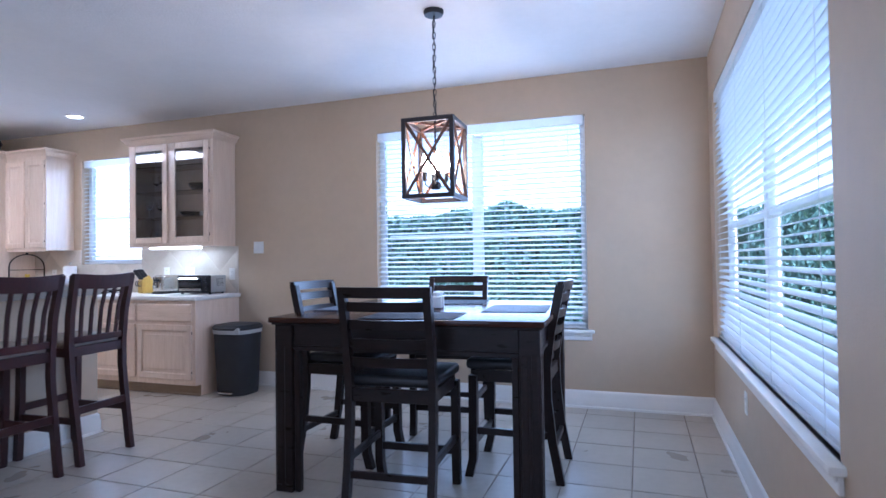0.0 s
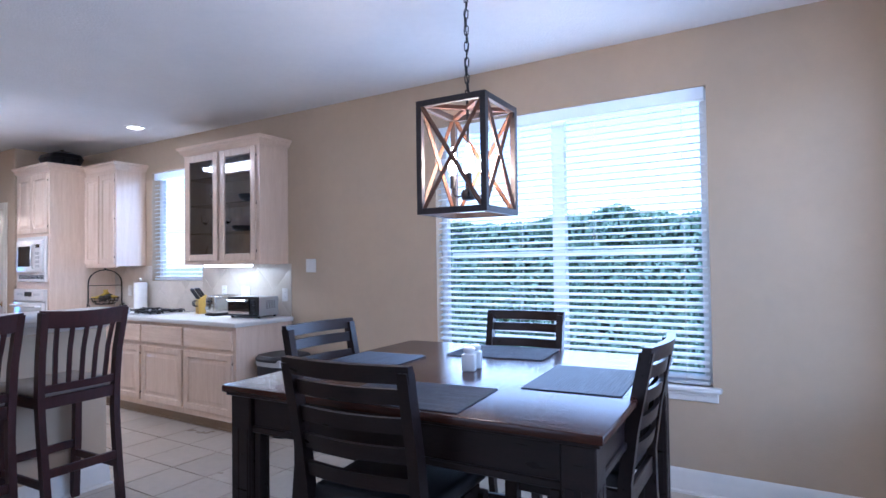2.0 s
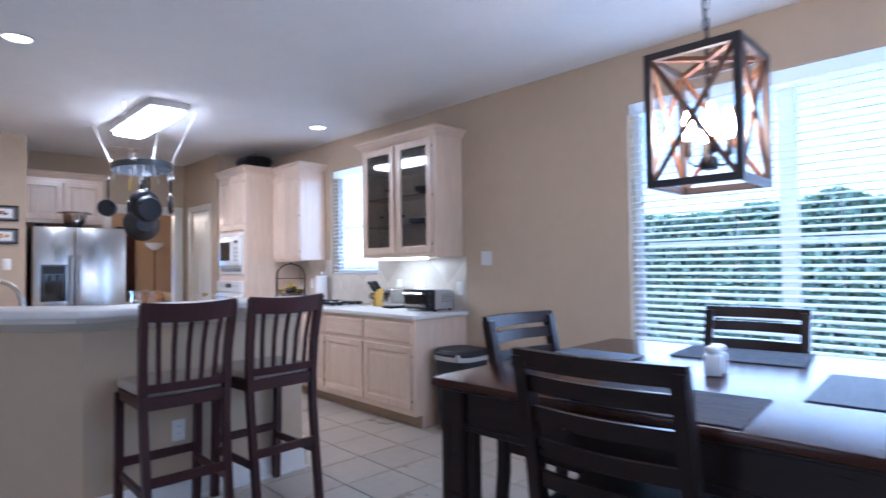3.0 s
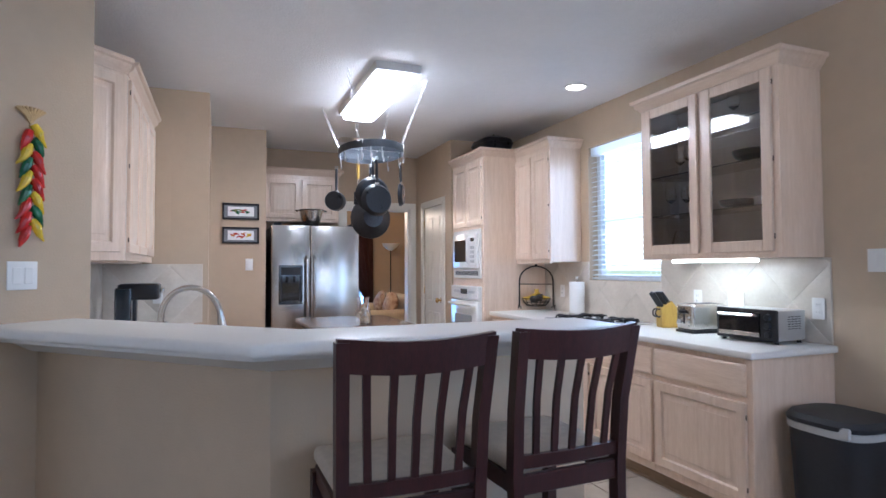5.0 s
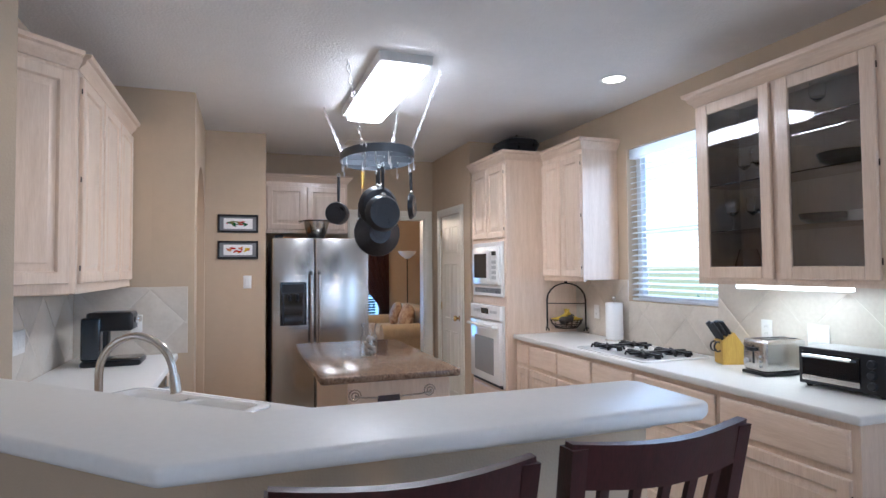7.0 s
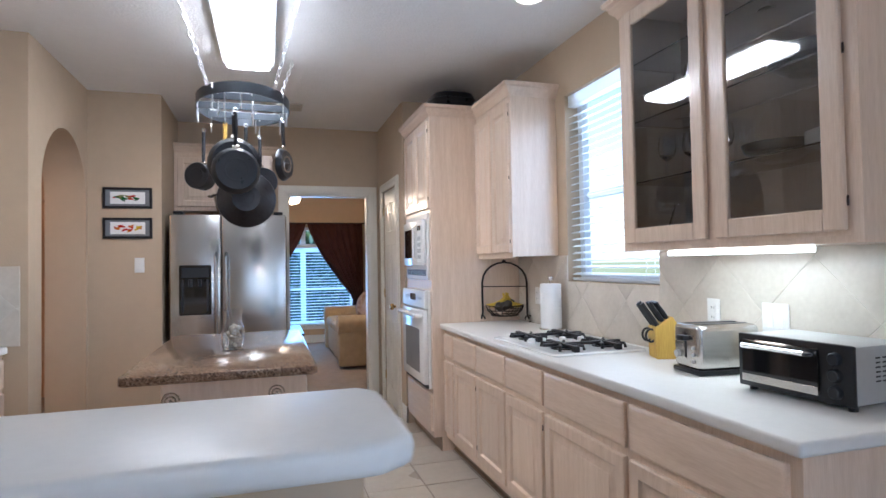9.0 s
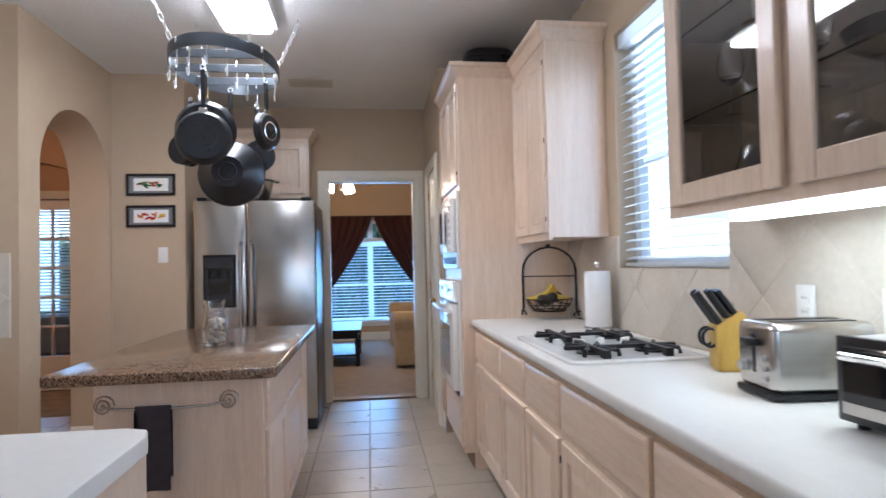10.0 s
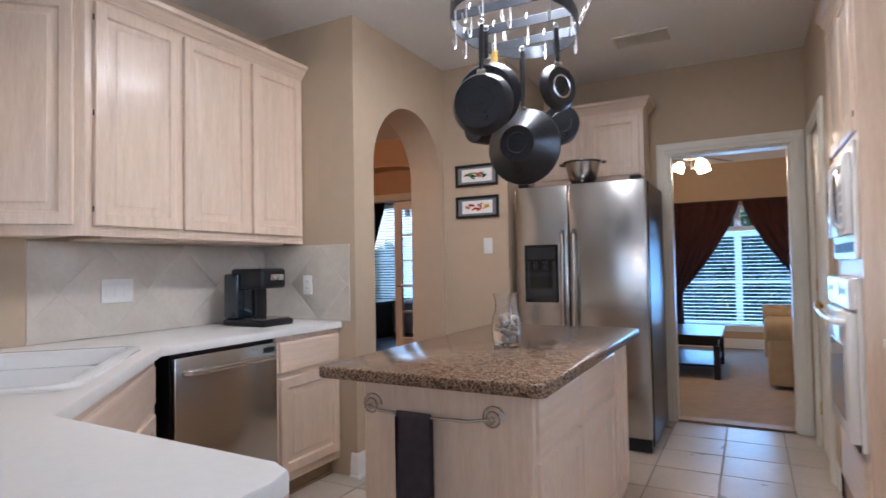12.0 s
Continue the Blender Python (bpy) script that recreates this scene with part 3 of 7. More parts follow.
blind(0.865, 1.165, pose(-5.387, 4.968, 1.212), "white slatted blind lowered over the kitchen window", cords=(0.15, 0.85), tilt=14)


# ---- cabinets ----
DOORP = [(0, 0), (0, 0.014), (0.004, 0.019), (0.050, 0.019), (0.054, 0.015), (0.058, 0.007), (0.064, 0.006), (0.092, 0.0155), (0.094, 0.0175)]
DRAWP = [(0, 0), (0, 0.012), (0.010, 0.019), (0.014, 0.0195)]


def cab_door(parent, x0, x1, z0, z1, hinge=None):
    bm = B(); panel(bm, x0, z0, x1, z1, 0.0, DOORP)
    d = part("door", bm, OAK_V, parent)
    if hinge is not None:
        hx = x0 - 0.004 if hinge == 0 else x1 + 0.004
        for z in (z0 + 0.07, z1 - 0.07) if z1 - z0 < 0.8 else (z0 + 0.07, (z0 + z1) / 2, z1 - 0.07):
            bm = B(); cyl(bm, (hx, -0.012, z - 0.012), (hx, -0.012, z + 0.012), 0.003, n=8)
            part("hinge", bm, BRONZE, d, "small dark hinge")
    return d


def drawer(parent, x0, x1, z0, z1):
    bm = B(); panel(bm, x0, z0, x1, z1, 0.0, DRAWP)
    return part("drawer_front", bm, OAK_H, parent)


def base_cabinet(m, w, d, h, cols, label, toe=0.10, name="base_cabinet", drawer_z=(0.70, 0.84), door_z=(0.155, 0.675), hinges=None):
    """Front at local y=0 looking to -y; cols are (from, to) of a drawer over a door."""
    c = thing(name, label, "cabinet", m, "kitchen cabinets")
    bm = B(); bx(bm, 0, 0, toe, w, d, h, 0.0015); bx(bm, 0.0, 0.07, 0, w, d, toe)
    part("body", bm, OAK_V, c)
    bm = B(); bx(bm, 0.001, 0.066, 0.0, w - 0.001, 0.0695, toe - 0.002); bx(bm, 0.001, 0.052, 0.0, w - 0.001, 0.066, 0.016, 0.004)
    part("toe_kick", bm, OAK_TOE, c)
    for i, (x0, x1) in enumerate(cols):
        if drawer_z: drawer(c, x0, x1, *drawer_z)
        if door_z: cab_door(c, x0, x1, *door_z, hinge=(hinges[i] if hinges else None))
    return c


CROWNP = [(0, 0), (0.006, 0), (0.010, 0.012), (0.030, 0.030), (0.036, 0.050), (0.052, 0.058), (0.056, 0.078), (0, 0.078)]


def crown(parent, path, z):
    bm = B(); sweep_crown(bm, path, [(o, z + q) for o, q in CROWNP])
    return part("crown_moulding", bm, OAK_H, parent)


def upper_cabinet(m, w, d, z0, z1, doors, label, sides=(1, 1), hinges=None):
    c = thing("wall_cabinet", label, "cabinet", m, "kitchen cabinets")
    bm = B(); bx(bm, 0, 0, z0, w, d, z1, 0.0015); bx(bm, 0, -0.001, z0 - 0.012, w, 0.02, z0)
    part("body", bm, OAK_V, c)
    for i, (x0, x1) in enumerate(doors):
        cab_door(c, x0, x1, z0 + 0.025, z1 - 0.075, hinges[i] if hinges else None)
    path = [(0, 0), (w, 0)]
    if sides[0]: path = [(0, d)] + path
    if sides[1]: path = path + [(w, d)]
    crown(c, path, z1 - 0.03)
    return c

# ---- kitchen: cabinets ----
DZ, OZ = (0.675, 0.835), (0.15, 0.645)
base_cabinet(pose(-6.12, 4.325, 0), 0.665, 0.595, 0.866, [(0.02, 0.215), (0.24, 0.655)], "pickled oak base cabinet with two drawers and two doors", drawer_z=DZ, door_z=OZ, hinges=(0, 1))
base_cabinet(pose(-5.455, 4.325, 0), 0.88, 0.595, 0.866, [(0.012, 0.435), (0.455, 0.866)], "pickled oak base cabinet under the cooktop", drawer_z=DZ, door_z=OZ, hinges=(0, 1))
base_cabinet(pose(-4.575, 4.325, 0), 0.635, 0.595, 0.866, [(0.016, 0.62)], "pickled oak base cabinet with one wide drawer", drawer_z=DZ, door_z=OZ, hinges=(0,))
base_cabinet(pose(-3.94, 4.325, 0), 0.68, 0.595, 0.866, [(0.016, 0.645)], "pickled oak end base cabinet beside the waste bin", drawer_z=DZ, door_z=OZ, hinges=(1,))
b = B()
prism(b, [(-6.14, 4.92), (-6.14, 4.29), (-3.235, 4.29), (-3.235, 4.92)], 0.867, 0.905, 0.010, 3)
single("worktop", b, COUNTER, "white solid worktop running below the kitchen window", "worktop")
upper_cabinet(pose(-6.118, 4.595, 0), 0.608, 0.323, 1.372, 2.425, [(0.005, 0.290), (0.310, 0.595)], "pickled oak wall cabinet with two raised-panel doors", (0, 1), hinges=(None, 1))

# tall oven cabinet
tc = thing("oven_cabinet", "tall pickled oak cabinet holding microwave and oven", "cabinet", pose(-6.88, 4.235, 0), "kitchen cabinets")
b = B(); bx(b, 0, 0, 0.10, 0.76, 0.68, 2.425, 0.0015); bx(b, 0, 0.06, 0, 0.76, 0.68, 0.10)
part("body", b, OAK_V, tc)
b = B(); bx(b, 0.001, 0.056, 0, 0.759, 0.0595, 0.098)
part("toe_kick", b, OAK_TOE, tc)
cab_door(tc, 0.045, 0.375, 1.735, 2.365); cab_door(tc, 0.39, 0.735, 1.735, 2.365, 1)
drawer(tc, 0.045, 0.735, 0.14, 0.40)
crown(tc, [(0, 0), (0.76, 0), (0.76, 0.36)], 2.395)


def microwave(m):
    t = thing("microwave_oven", "white built-in microwave with a vented trim", "microwave", m)
    bm = B(); bx(bm, 0, -0.018, 0, 0.66, 0.0, 0.486, 0.004)
    part("trim_frame", bm, APPLIANCE, t)
    bm = B(); bx(bm, 0.035, -0.045, 0.105, 0.625, -0.018, 0.445, 0.008, 2)
    part("door", bm, APPLIANCE, t)
    bm = B(); bx(bm, 0.095, -0.049, 0.165, 0.385, -0.045, 0.385, 0.004)
    part("glass", bm, BLACKGLASS, t, "black microwave window")
    bm = B(); bx(bm, 0.485, -0.049, 0.13, 0.600, -0.045, 0.42, 0.003)
    pan = part("control_panel", bm, WHITEP, t)
    bm = B(); bx(bm, 0.497, -0.051, 0.365, 0.588, -0.049, 0.40)
    part("display", bm, BLACKGLASS, pan)
    for i in range(4):
        for j in range(3):
            bm = B(); bx(bm, 0.497 + 0.032 * j, -0.0505, 0.155 + 0.045 * i, 0.522 + 0.032 * j, -0.049, 0.185 + 0.045 * i, 0.001)
            part("button", bm, GREYP, pan)
    bm = B(); tube(bm, [(0.455, -0.045, 0.14), (0.455, -0.072, 0.16), (0.455, -0.072, 0.39), (0.455, -0.045, 0.41)], 0.009)
    part("handle", bm, APPLIANCE, t)
    for i in range(22):
        bm = B(); bx(bm, 0.05 + 0.026 * i, -0.0195, 0.03, 0.066 + 0.026 * i, -0.0178, 0.075)
        part("vent_slot", bm, BLACKP, t)
    return t


microwave(pose(-6.82, 4.235, 1.216))


def wall_oven(m):
    t = thing("wall_oven", "white built-in wall oven with a glass door", "oven", m)
    bm = B(); bx(bm, 0, -0.02, 0, 0.66, 0, 0.705, 0.004)
    part("frame", bm, APPLIANCE, t)
    bm = B(); bx(bm, 0.0, -0.050, 0.575, 0.66, -0.02, 0.705, 0.006)
    p = part("control_panel", bm, APPLIANCE, t)
    bm = B(); bx(bm, 0.26, -0.053, 0.625, 0.42, -0.050, 0.675, 0.001)
    part("display", bm, BLACKGLASS, p)
    for i in range(5):
        for s in (0.08, 0.455):
            bm = B(); bx(bm, s + 0.030 * i, -0.052, 0.635, s + 0.021 + 0.030 * i, -0.050, 0.66, 0.001)
            part("button", bm, GREYP, p)
    bm = B(); bx(bm, 0.008, -0.056, 0.03, 0.652, -0.02, 0.562, 0.008, 2)
    d = part("door", bm, APPLIANCE, t)
    bm = B(); bx(bm, 0.12, -0.060, 0.10, 0.54, -0.056, 0.42, 0.004)
    part("glass", bm, OVENGLASS, d, "grey oven window")
    bm = B(); tube(bm, [(0.04, -0.056, 0.52), (0.045, -0.095, 0.525), (0.33, -0.104, 0.525), (0.615, -0.095, 0.525), (0.62, -0.056, 0.52)], 0.014, 10)
    part("handle", bm, APPLIANCE, d)
    bm = B(); bx(bm, 0.01, -0.03, 0.0, 0.65, -0.02, 0.026)
    part("vent", bm, DARKP, t)
    return t


wall_oven(pose(-6.82, 4.235, 0.435))

# glass-fronted cabinet
gc = thing("glass_cabinet", "pickled oak wall cabinet with two glass doors", "cabinet", pose(-4.345, 4.605, 0), "kitchen cabinets")
GW, GD, G0, G1 = 1.045, 0.315, 1.372, 2.425
for nm, q in (("side_panel", (0, 0, G0, 0.018, GD, G1)), ("side_panel", (GW - 0.018, 0, G0, GW, GD, G1)), ("bottom_panel", (0.018, 0, G0, GW - 0.018, GD, G0 + 0.02)), ("top_panel", (0.018, 0, G1 - 0.02, GW - 0.018, GD, G1)),
              ("face_rail", (0.018, 0, G1 - 0.075, GW - 0.018, 0.02, G1 - 0.02)), ("bottom_rail", (0.018, 0, G0 + 0.02, GW - 0.018, 0.02, G0 + 0.062)), ("inner_stile", (0.018, 0, G0 + 0.062, 0.062, 0.02, G1 - 0.075)), ("inner_stile", (0.975, 0, G0 + 0.062, GW - 0.018, 0.02, G1 - 0.075)), ("centre_stile", (0.48, 0, G0 + 0.062, 0.565, 0.02, G1 - 0.075)), ("end_stile", (GW - 0.035, -0.0015, G0, GW, 0.0, G1))):
    b = B(); bx(b, *q)
    part(nm, b, OAK_V, gc)
# inner sheets in a darker brown that stands for the shade behind the doors
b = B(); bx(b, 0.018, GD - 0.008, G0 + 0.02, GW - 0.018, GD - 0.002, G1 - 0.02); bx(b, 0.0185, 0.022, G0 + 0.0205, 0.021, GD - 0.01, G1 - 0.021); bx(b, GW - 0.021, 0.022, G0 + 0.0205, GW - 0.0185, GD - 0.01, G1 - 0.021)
part("lining", b, CAB_IN, gc, "cabinet inside with its shade put in as darker brown")
for x0, x1, hg in ((0.040, 0.502, 0), (0.543, 1.005, 1)):
    b = B()
    z0, z1, s = G0 + 0.033, G1 - 0.038, 0.062
    for q in ((x0, x0 + s, z0, z1), (x1 - s, x1, z0, z1)): bx(b, q[0], -0.020, q[2], q[1], -0.001, q[3], 0.004)
    for q in ((x0 + s, x1 - s, z0, z0 + s), (x0 + s, x1 - s, z1 - s, z1)): bx(b, q[0], -0.0195, q[2], q[1], -0.001, q[3], 0.004)
    d = part("door", b, OAK_V, gc)
    b = B(); bx(b, x0 + s - 0.005, -0.012, z0 + s - 0.005, x1 - s + 0.005, -0.009, z1 - s + 0.005)
    part("glass", b, GLASS, d, "clear glass door pane")
    for z in (z0 + 0.08, (z0 + z1) / 2, z1 - 0.08):
        b = B(); hx = x0 - 0.004 if hg == 0 else x1 + 0.004
        cyl(b, (hx, -0.008, z - 0.014), (hx, -0.008, z + 0.014), 0.003, n=8)
        part("hinge", b, BRONZE, d)
for z in (1.66, 1.92, 2.17):
    b = B(); bx(b, 0.022, 0.03, z, GW - 0.022, GD - 0.012, z + 0.006)
    part("glass_shelf", b, GLASS, gc, "glass shelf")
crown(gc, [(0, 0.315), (0, 0), (GW, 0), (GW, 0.315)], 2.395)
b = B(); bx(b, 0.20, 0.06, G0 - 0.022, 0.80, 0.13, G0 - 0.002, 0.004)
part("under_light", b, EMIT_UNDER, gc, "lit under-cabinet tube light")


def plate_stack(m, n, r, label):
    t = thing("plate_stack", label, "plates", m)
    for i in range(n):
        bm = B(); lathe(bm, [(0, 0), (r * 0.6, 0), (r * 0.75, 0.004), (r, 0.012), (r, 0.014), (r * 0.72, 0.008), (0, 0.004)], 24, Matrix.Translation((0, 0, 0.0075 * i)))
        part("plate", bm, CERAMIC, t)
    return t


def bowl_dark(m, r, h, label):
    bm = B(); lathe(bm, [(0, 0), (r * .5, 0), (r * .9, h * .5), (r, h), (r * .96, h), (r * .85, h * .5), (r * .45, 0.008), (0, 0.008)], 24)
    return single("serving_bowl", bm, PANBLACK, label, "bowl", m)


def wine_glass(m):
    bm = B(); lathe(bm, [(0, 0), (0.032, 0.001), (0.006, 0.008), (0.004, 0.05), (0.006, 0.085), (0.030, 0.105), (0.038, 0.14), (0.031, 0.185), (0.030, 0.185), (0.036, 0.14), (0.028, 0.108), (0, 0.09)], 18)
    return single("wine_glass", bm, GLASS, "clear stemmed wine glass on a shelf", "glass", m, "glasses in the cabinet")


plate_stack(pose(-3.475, 4.78, 1.667), 6, 0.105, "stack of white plates on a glass shelf")
plate_stack(pose(-3.47, 4.77, 1.393), 8, 0.12, "stack of white plates at the bottom of the cabinet")
plate_stack(pose(-3.66, 4.78, 1.393), 2, 0.07, "two small white saucers in the cabinet")
bowl_dark(pose(-3.71, 4.78, 1.667), 0.115, 0.055, "dark serving bowl on a glass shelf")
bowl_dark(pose(-3.58, 4.78, 1.927), 0.135, 0.07, "wide dark bowl on the middle glass shelf")
bowl_dark(pose(-3.40, 4.79, 2.177), 0.07, 0.06, "small dark bowl on the upper glass shelf")
for i, (x, z) in enumerate(((-4.22, 1.667), (-4.13, 1.667), (-4.03, 1.667), (-4.18, 1.927), (-4.05, 1.927), (-3.96, 1.667), (-3.70, 2.177), (-3.5, 2.177))):
    wine_glass(pose(x, 4.74 + 0.05 * (i % 2), z))
bm = B(); lathe(bm, [(0, 0), (0.05, 0.0), (0.062, 0.02), (0.068, 0.09), (0.05, 0.15), (0.045, 0.17), (0.042, 0.17), (0.047, 0.15), (0.063, 0.09), (0.05, 0.01), (0, 0.006)], 20)
single("glass_pitcher", bm, GLASS, "round clear glass pitcher on a shelf", "pitcher", pose(-4.15, 4.77, 1.393))

# ---- kitchen: sink side ----
base_cabinet(pose(-5.525, 1.673, 0, 0, 0, 180), 0.515, 0.595, 0.866, [(0.02, 0.495)], "pickled oak base cabinet beside the dishwasher", drawer_z=DZ, door_z=OZ, hinges=(1,))
# corner sink base with its slanting front
sb = thing("sink_cabinet", "pickled oak corner cabinet under the sink", "cabinet", None, "kitchen cabinets")
sb.matrix_basis = pose(-4.13, 2.385, 0, 0, 0, 225)
b = B(); bx(b, 0.0, 0.0, 0.10, 1.03, 0.02, 0.866, 0.001); bx(b, 0, 0.06, 0, 1.03, 0.075, 0.10)
part("body", b, OAK_V, sb)
drawer(sb, 0.04, 0.96, 0.68, 0.84); cab_door(sb, 0.04, 0.49, *OZ); cab_door(sb, 0.51, 0.96, *OZ)
b = B(); bx(b, -4.03, 2.48, 0.10, -3.32, 3.185, 0.866, 0.002); bx(b, -3.97, 2.48, 0, -3.32, 3.185, 0.10)
single("peninsula_cabinet", b, OAK_V, "pickled oak cabinet body under the peninsula worktop", "cabinet")


def dishwasher(m):
    t = thing("dishwasher", "brushed stainless dishwasher with a bar handle", "dishwasher", m)
    bm = B(); bx(bm, 0, 0.012, 0.10, 0.597, 0.53, 0.868); bx(bm, 0.01, 0.05, 0, 0.587, 0.5, 0.10)
    part("body", bm, BLACKP, t)
    bm = B(); bx(bm, 0.004, -0.018, 0.115, 0.593, 0.011, 0.845, 0.006, 2)
    d = part("door", bm, STEEL_H, t)
    bm = B(); tube(bm, [(0.05, -0.018, 0.775), (0.055, -0.055, 0.778), (0.54, -0.055, 0.778), (0.545, -0.018, 0.775)], 0.012, 12)
    part("handle", bm, CHROME, d)
    bm = B(); bx(bm, 0.50, -0.0195, 0.80, 0.575, -0.018, 0.825)
    part("badge", bm, BLACKP, d)
    bm = B(); bx(bm, 0.012, 0.055, 0.005, 0.585, 0.065, 0.105)
    part("toe_panel", bm, BLACKP, t)
    return t


dishwasher(pose(-4.925, 1.673, 0, 0, 0, 180))
# sink worktop: one slab with the sink cut out
b = B()
outer = [(-6.038, 1.072), (-3.995, 1.072), (-4.21, 1.28), (-3.27, 2.21), (-3.27, 3.21), (-3.97, 3.21), (-4.02, 3.192), (-4.04, 3.145), (-4.05, 2.475), (-4.86, 1.70), (-6.038, 1.70)]
sx, sy, sr = -4.32, 1.76, radians(45)
def sink_pt(u, v):
    return (sx + u * math.cos(sr) - v * math.sin(sr), sy + u * math.sin(sr) + v * math.cos(sr))
hole = []
for (u, v, a0) in ((0.34, 0.19, 0), (-0.34, 0.19, 90), (-0.34, -0.19, 180), (0.34, -0.19, 270)):
    for k in range(5):
        a = radians(a0 + 22.5 * k)
        hole.append(sink_pt(u + 0.05 * math.cos(a), v + 0.05 * math.sin(a)))
def slab_with_hole(bm, outer, hole, z0, z1):
    for z in (z0, z1):
        ov = [bm.verts.new((x, y, z)) for x, y in outer]
        hv = [bm.verts.new((x, y, z)) for x, y in hole]
        es = [bm.edges.new((l[i], l[(i + 1) % len(l)])) for l in (ov, hv) for i in range(len(l))]
        bmesh.ops.triangle_fill(bm, edges=es, use_beauty=True)
        if z == z0: o0, h0 = ov, hv
        else: o1, h1 = ov, hv
    for l0, l1 in ((o0, o1), (h0, h1)):
        n = len(l0)
        for i in range(n):
            bm.faces.new((l0[i], l0[(i + 1) % n], l1[(i + 1) % n], l1[i]))
slab_with_hole(b, outer, hole, 0.867, 0.905)
es = [e for e in b.edges if len(e.link_faces) == 2 and all(abs(v.co.z - 0.905) < 1e-4 for v in e.verts) and any(abs(f.normal.z) < 0.1 or max(v.co.z for v in f.verts) - min(v.co.z for v in f.verts) > 0.02 for f in e.link_faces)]
bmesh.ops.recalc_face_normals(b, faces=b.faces[:])
bmesh.ops.bevel(b, geom=es, offset=0.009, segments=2, profile=0.5, affect='EDGES')
single("sink_worktop", b, COUNTER, "white solid worktop round the corner sink", "worktop")
# double sink
sk = thing("sink", "white double-bowl kitchen sink set in the corner", "sink", pose(sx, sy, 0.905, 0, 0, 45))
def rrect(hx, hy, r, z, n=5):
    return [(cx0 + r * math.cos(radians(a0 + 90 / (n - 1) * k)), cy0 + r * math.sin(radians(a0 + 90 / (n - 1) * k)), z)
            for cx0, cy0, a0 in ((hx - r, hy - r, 0), (-hx + r, hy - r, 90), (-hx + r, -hy + r, 180), (hx - r, -hy + r, 270)) for k in range(n)]
def loft(bm, rings, cap=True, off=(0, 0)):
    ls = [[bm.verts.new((x + off[0], y + off[1], z)) for x, y, z in r] for r in rings]
    n = len(ls[0])
    for a, c in zip(ls, ls[1:]):
        for i in range(n):
            bm.faces.new((a[i], a[(i + 1) % n], c[(i + 1) % n], c[i]))
    if cap: bm.faces.new(ls[-1])
    return bm
b = B()
loft(b, [rrect(0.42, 0.275, 0.06, 0.0012), rrect(0.42, 0.275, 0.06, 0.009), rrect(0.405, 0.26, 0.05, 0.014), rrect(0.385, 0.235, 0.05, 0.013), rrect(0.378, 0.225, 0.05, 0.002)], cap=False)
part("rim", b, SINK, sk)
for ox, hw in ((-0.195, 0.182), (0.195, 0.182)):
    b = B()
    loft(b, [rrect(hw + 0.006, 0.228, 0.05, 0.004), rrect(hw, 0.222, 0.05, -0.004), rrect(hw - 0.012, 0.21, 0.05, -0.14), rrect(hw - 0.06, 0.16, 0.05, -0.17)], off=(ox, 0))
    bw = part("bowl", b, SINK, sk)
    b = B(); lathe(b, [(0, -0.168), (0.035, -0.168), (0.042, -0.164), (0.03, -0.1695)], 16, Matrix.Translation((ox, 0, 0)))
    part("drain", b, CHROME, bw)


def faucet(m):
    t = thing("faucet", "brushed nickel high-arc kitchen faucet", "faucet", m)
    bm = B(); lathe(bm, [(0, 0), (0.030, 0), (0.030, 0.008), (0.020, 0.015), (0.018, 0.07), (0.014, 0.08), (0, 0.08)], 18)
    part("base", bm, NICKEL, t)
    pts = [(0, 0, 0.06), (0, 0, 0.20)] + [(0.135 - 0.135 * math.cos(radians(a)), 0, 0.20 + 0.135 * math.sin(radians(a))) for a in range(15, 171, 15)] + [(0.274, 0, 0.195)]
    bm = B(); tube(bm, pts, 0.0135, 12)
    part("spout", bm, NICKEL, t)
    bm = B(); cyl(bm, (0.2735, 0, 0.20), (0.282, 0, 0.135), 0.017, 0.020, 14)
    part("spray_head", bm, NICKEL, t)
    bm = B(); tube(bm, [(0, 0.018, 0.05), (0, 0.05, 0.06), (0.0, 0.10, 0.085)], [0.011, 0.009, 0.007], 10)
    part("lever", bm, NICKEL, t)
    return t


faucet(pose(-4.06, 1.635, 0.905, 0, 0, 68))
# bar top
bw_ = thing("bar_worktop", "white solid breakfast bar top with rounded edges", "worktop")
b = B()
prism(b, [(-2.92, 3.255), (-2.955, 3.305), (-3.235, 3.31), (-3.275, 3.28), (-3.275, 2.155), (-4.1425, 1.2875), (-3.8625, 1.0075), (-2.905, 1.965)], 1.067, 1.110, 0.014, 3)
part("slab", b, COUNTER, bw_)
b = B()
sweep_crown(b, [(-4.03, 1.17), (-3.168, 2.038), (-3.168, 3.265)], [(0, 0.985), (0.02, 0.990), (0.09, 1.030), (0.15, 1.042), (0.15, 1.0665), (0, 1.0665)])
part("moulding", b, COUNTER, bw_, "white cove moulding under the bar top")

# left wall cabinets
lc = thing("wall_cabinet", "pickled oak wall cabinet run with three doors", "cabinet", pose(-4.72, 1.40, 0, 0, 0, 180), "kitchen cabinets")
b = B(); bx(b, 0, 0, 1.39, 1.32, 0.33, 2.425, 0.0015); bx(b, 0, -0.001, 1.37, 1.32, 0.02, 1.39)
part("body", b, OAK_V, lc)
for x0, x1, hg in ((0.035, 0.445, 0), (0.472, 0.880, None), (0.91, 1.30, None)): cab_door(lc, x0, x1, 1.415, 2.375, hg)
crown(lc, [(0, 0), (1.32, 0)], 2.395)
b = B(); bx(b, 0.1, 0.05, 1.36, 1.2, 0.30, 1.371)
part("light_rail", b, OAK_H, lc)
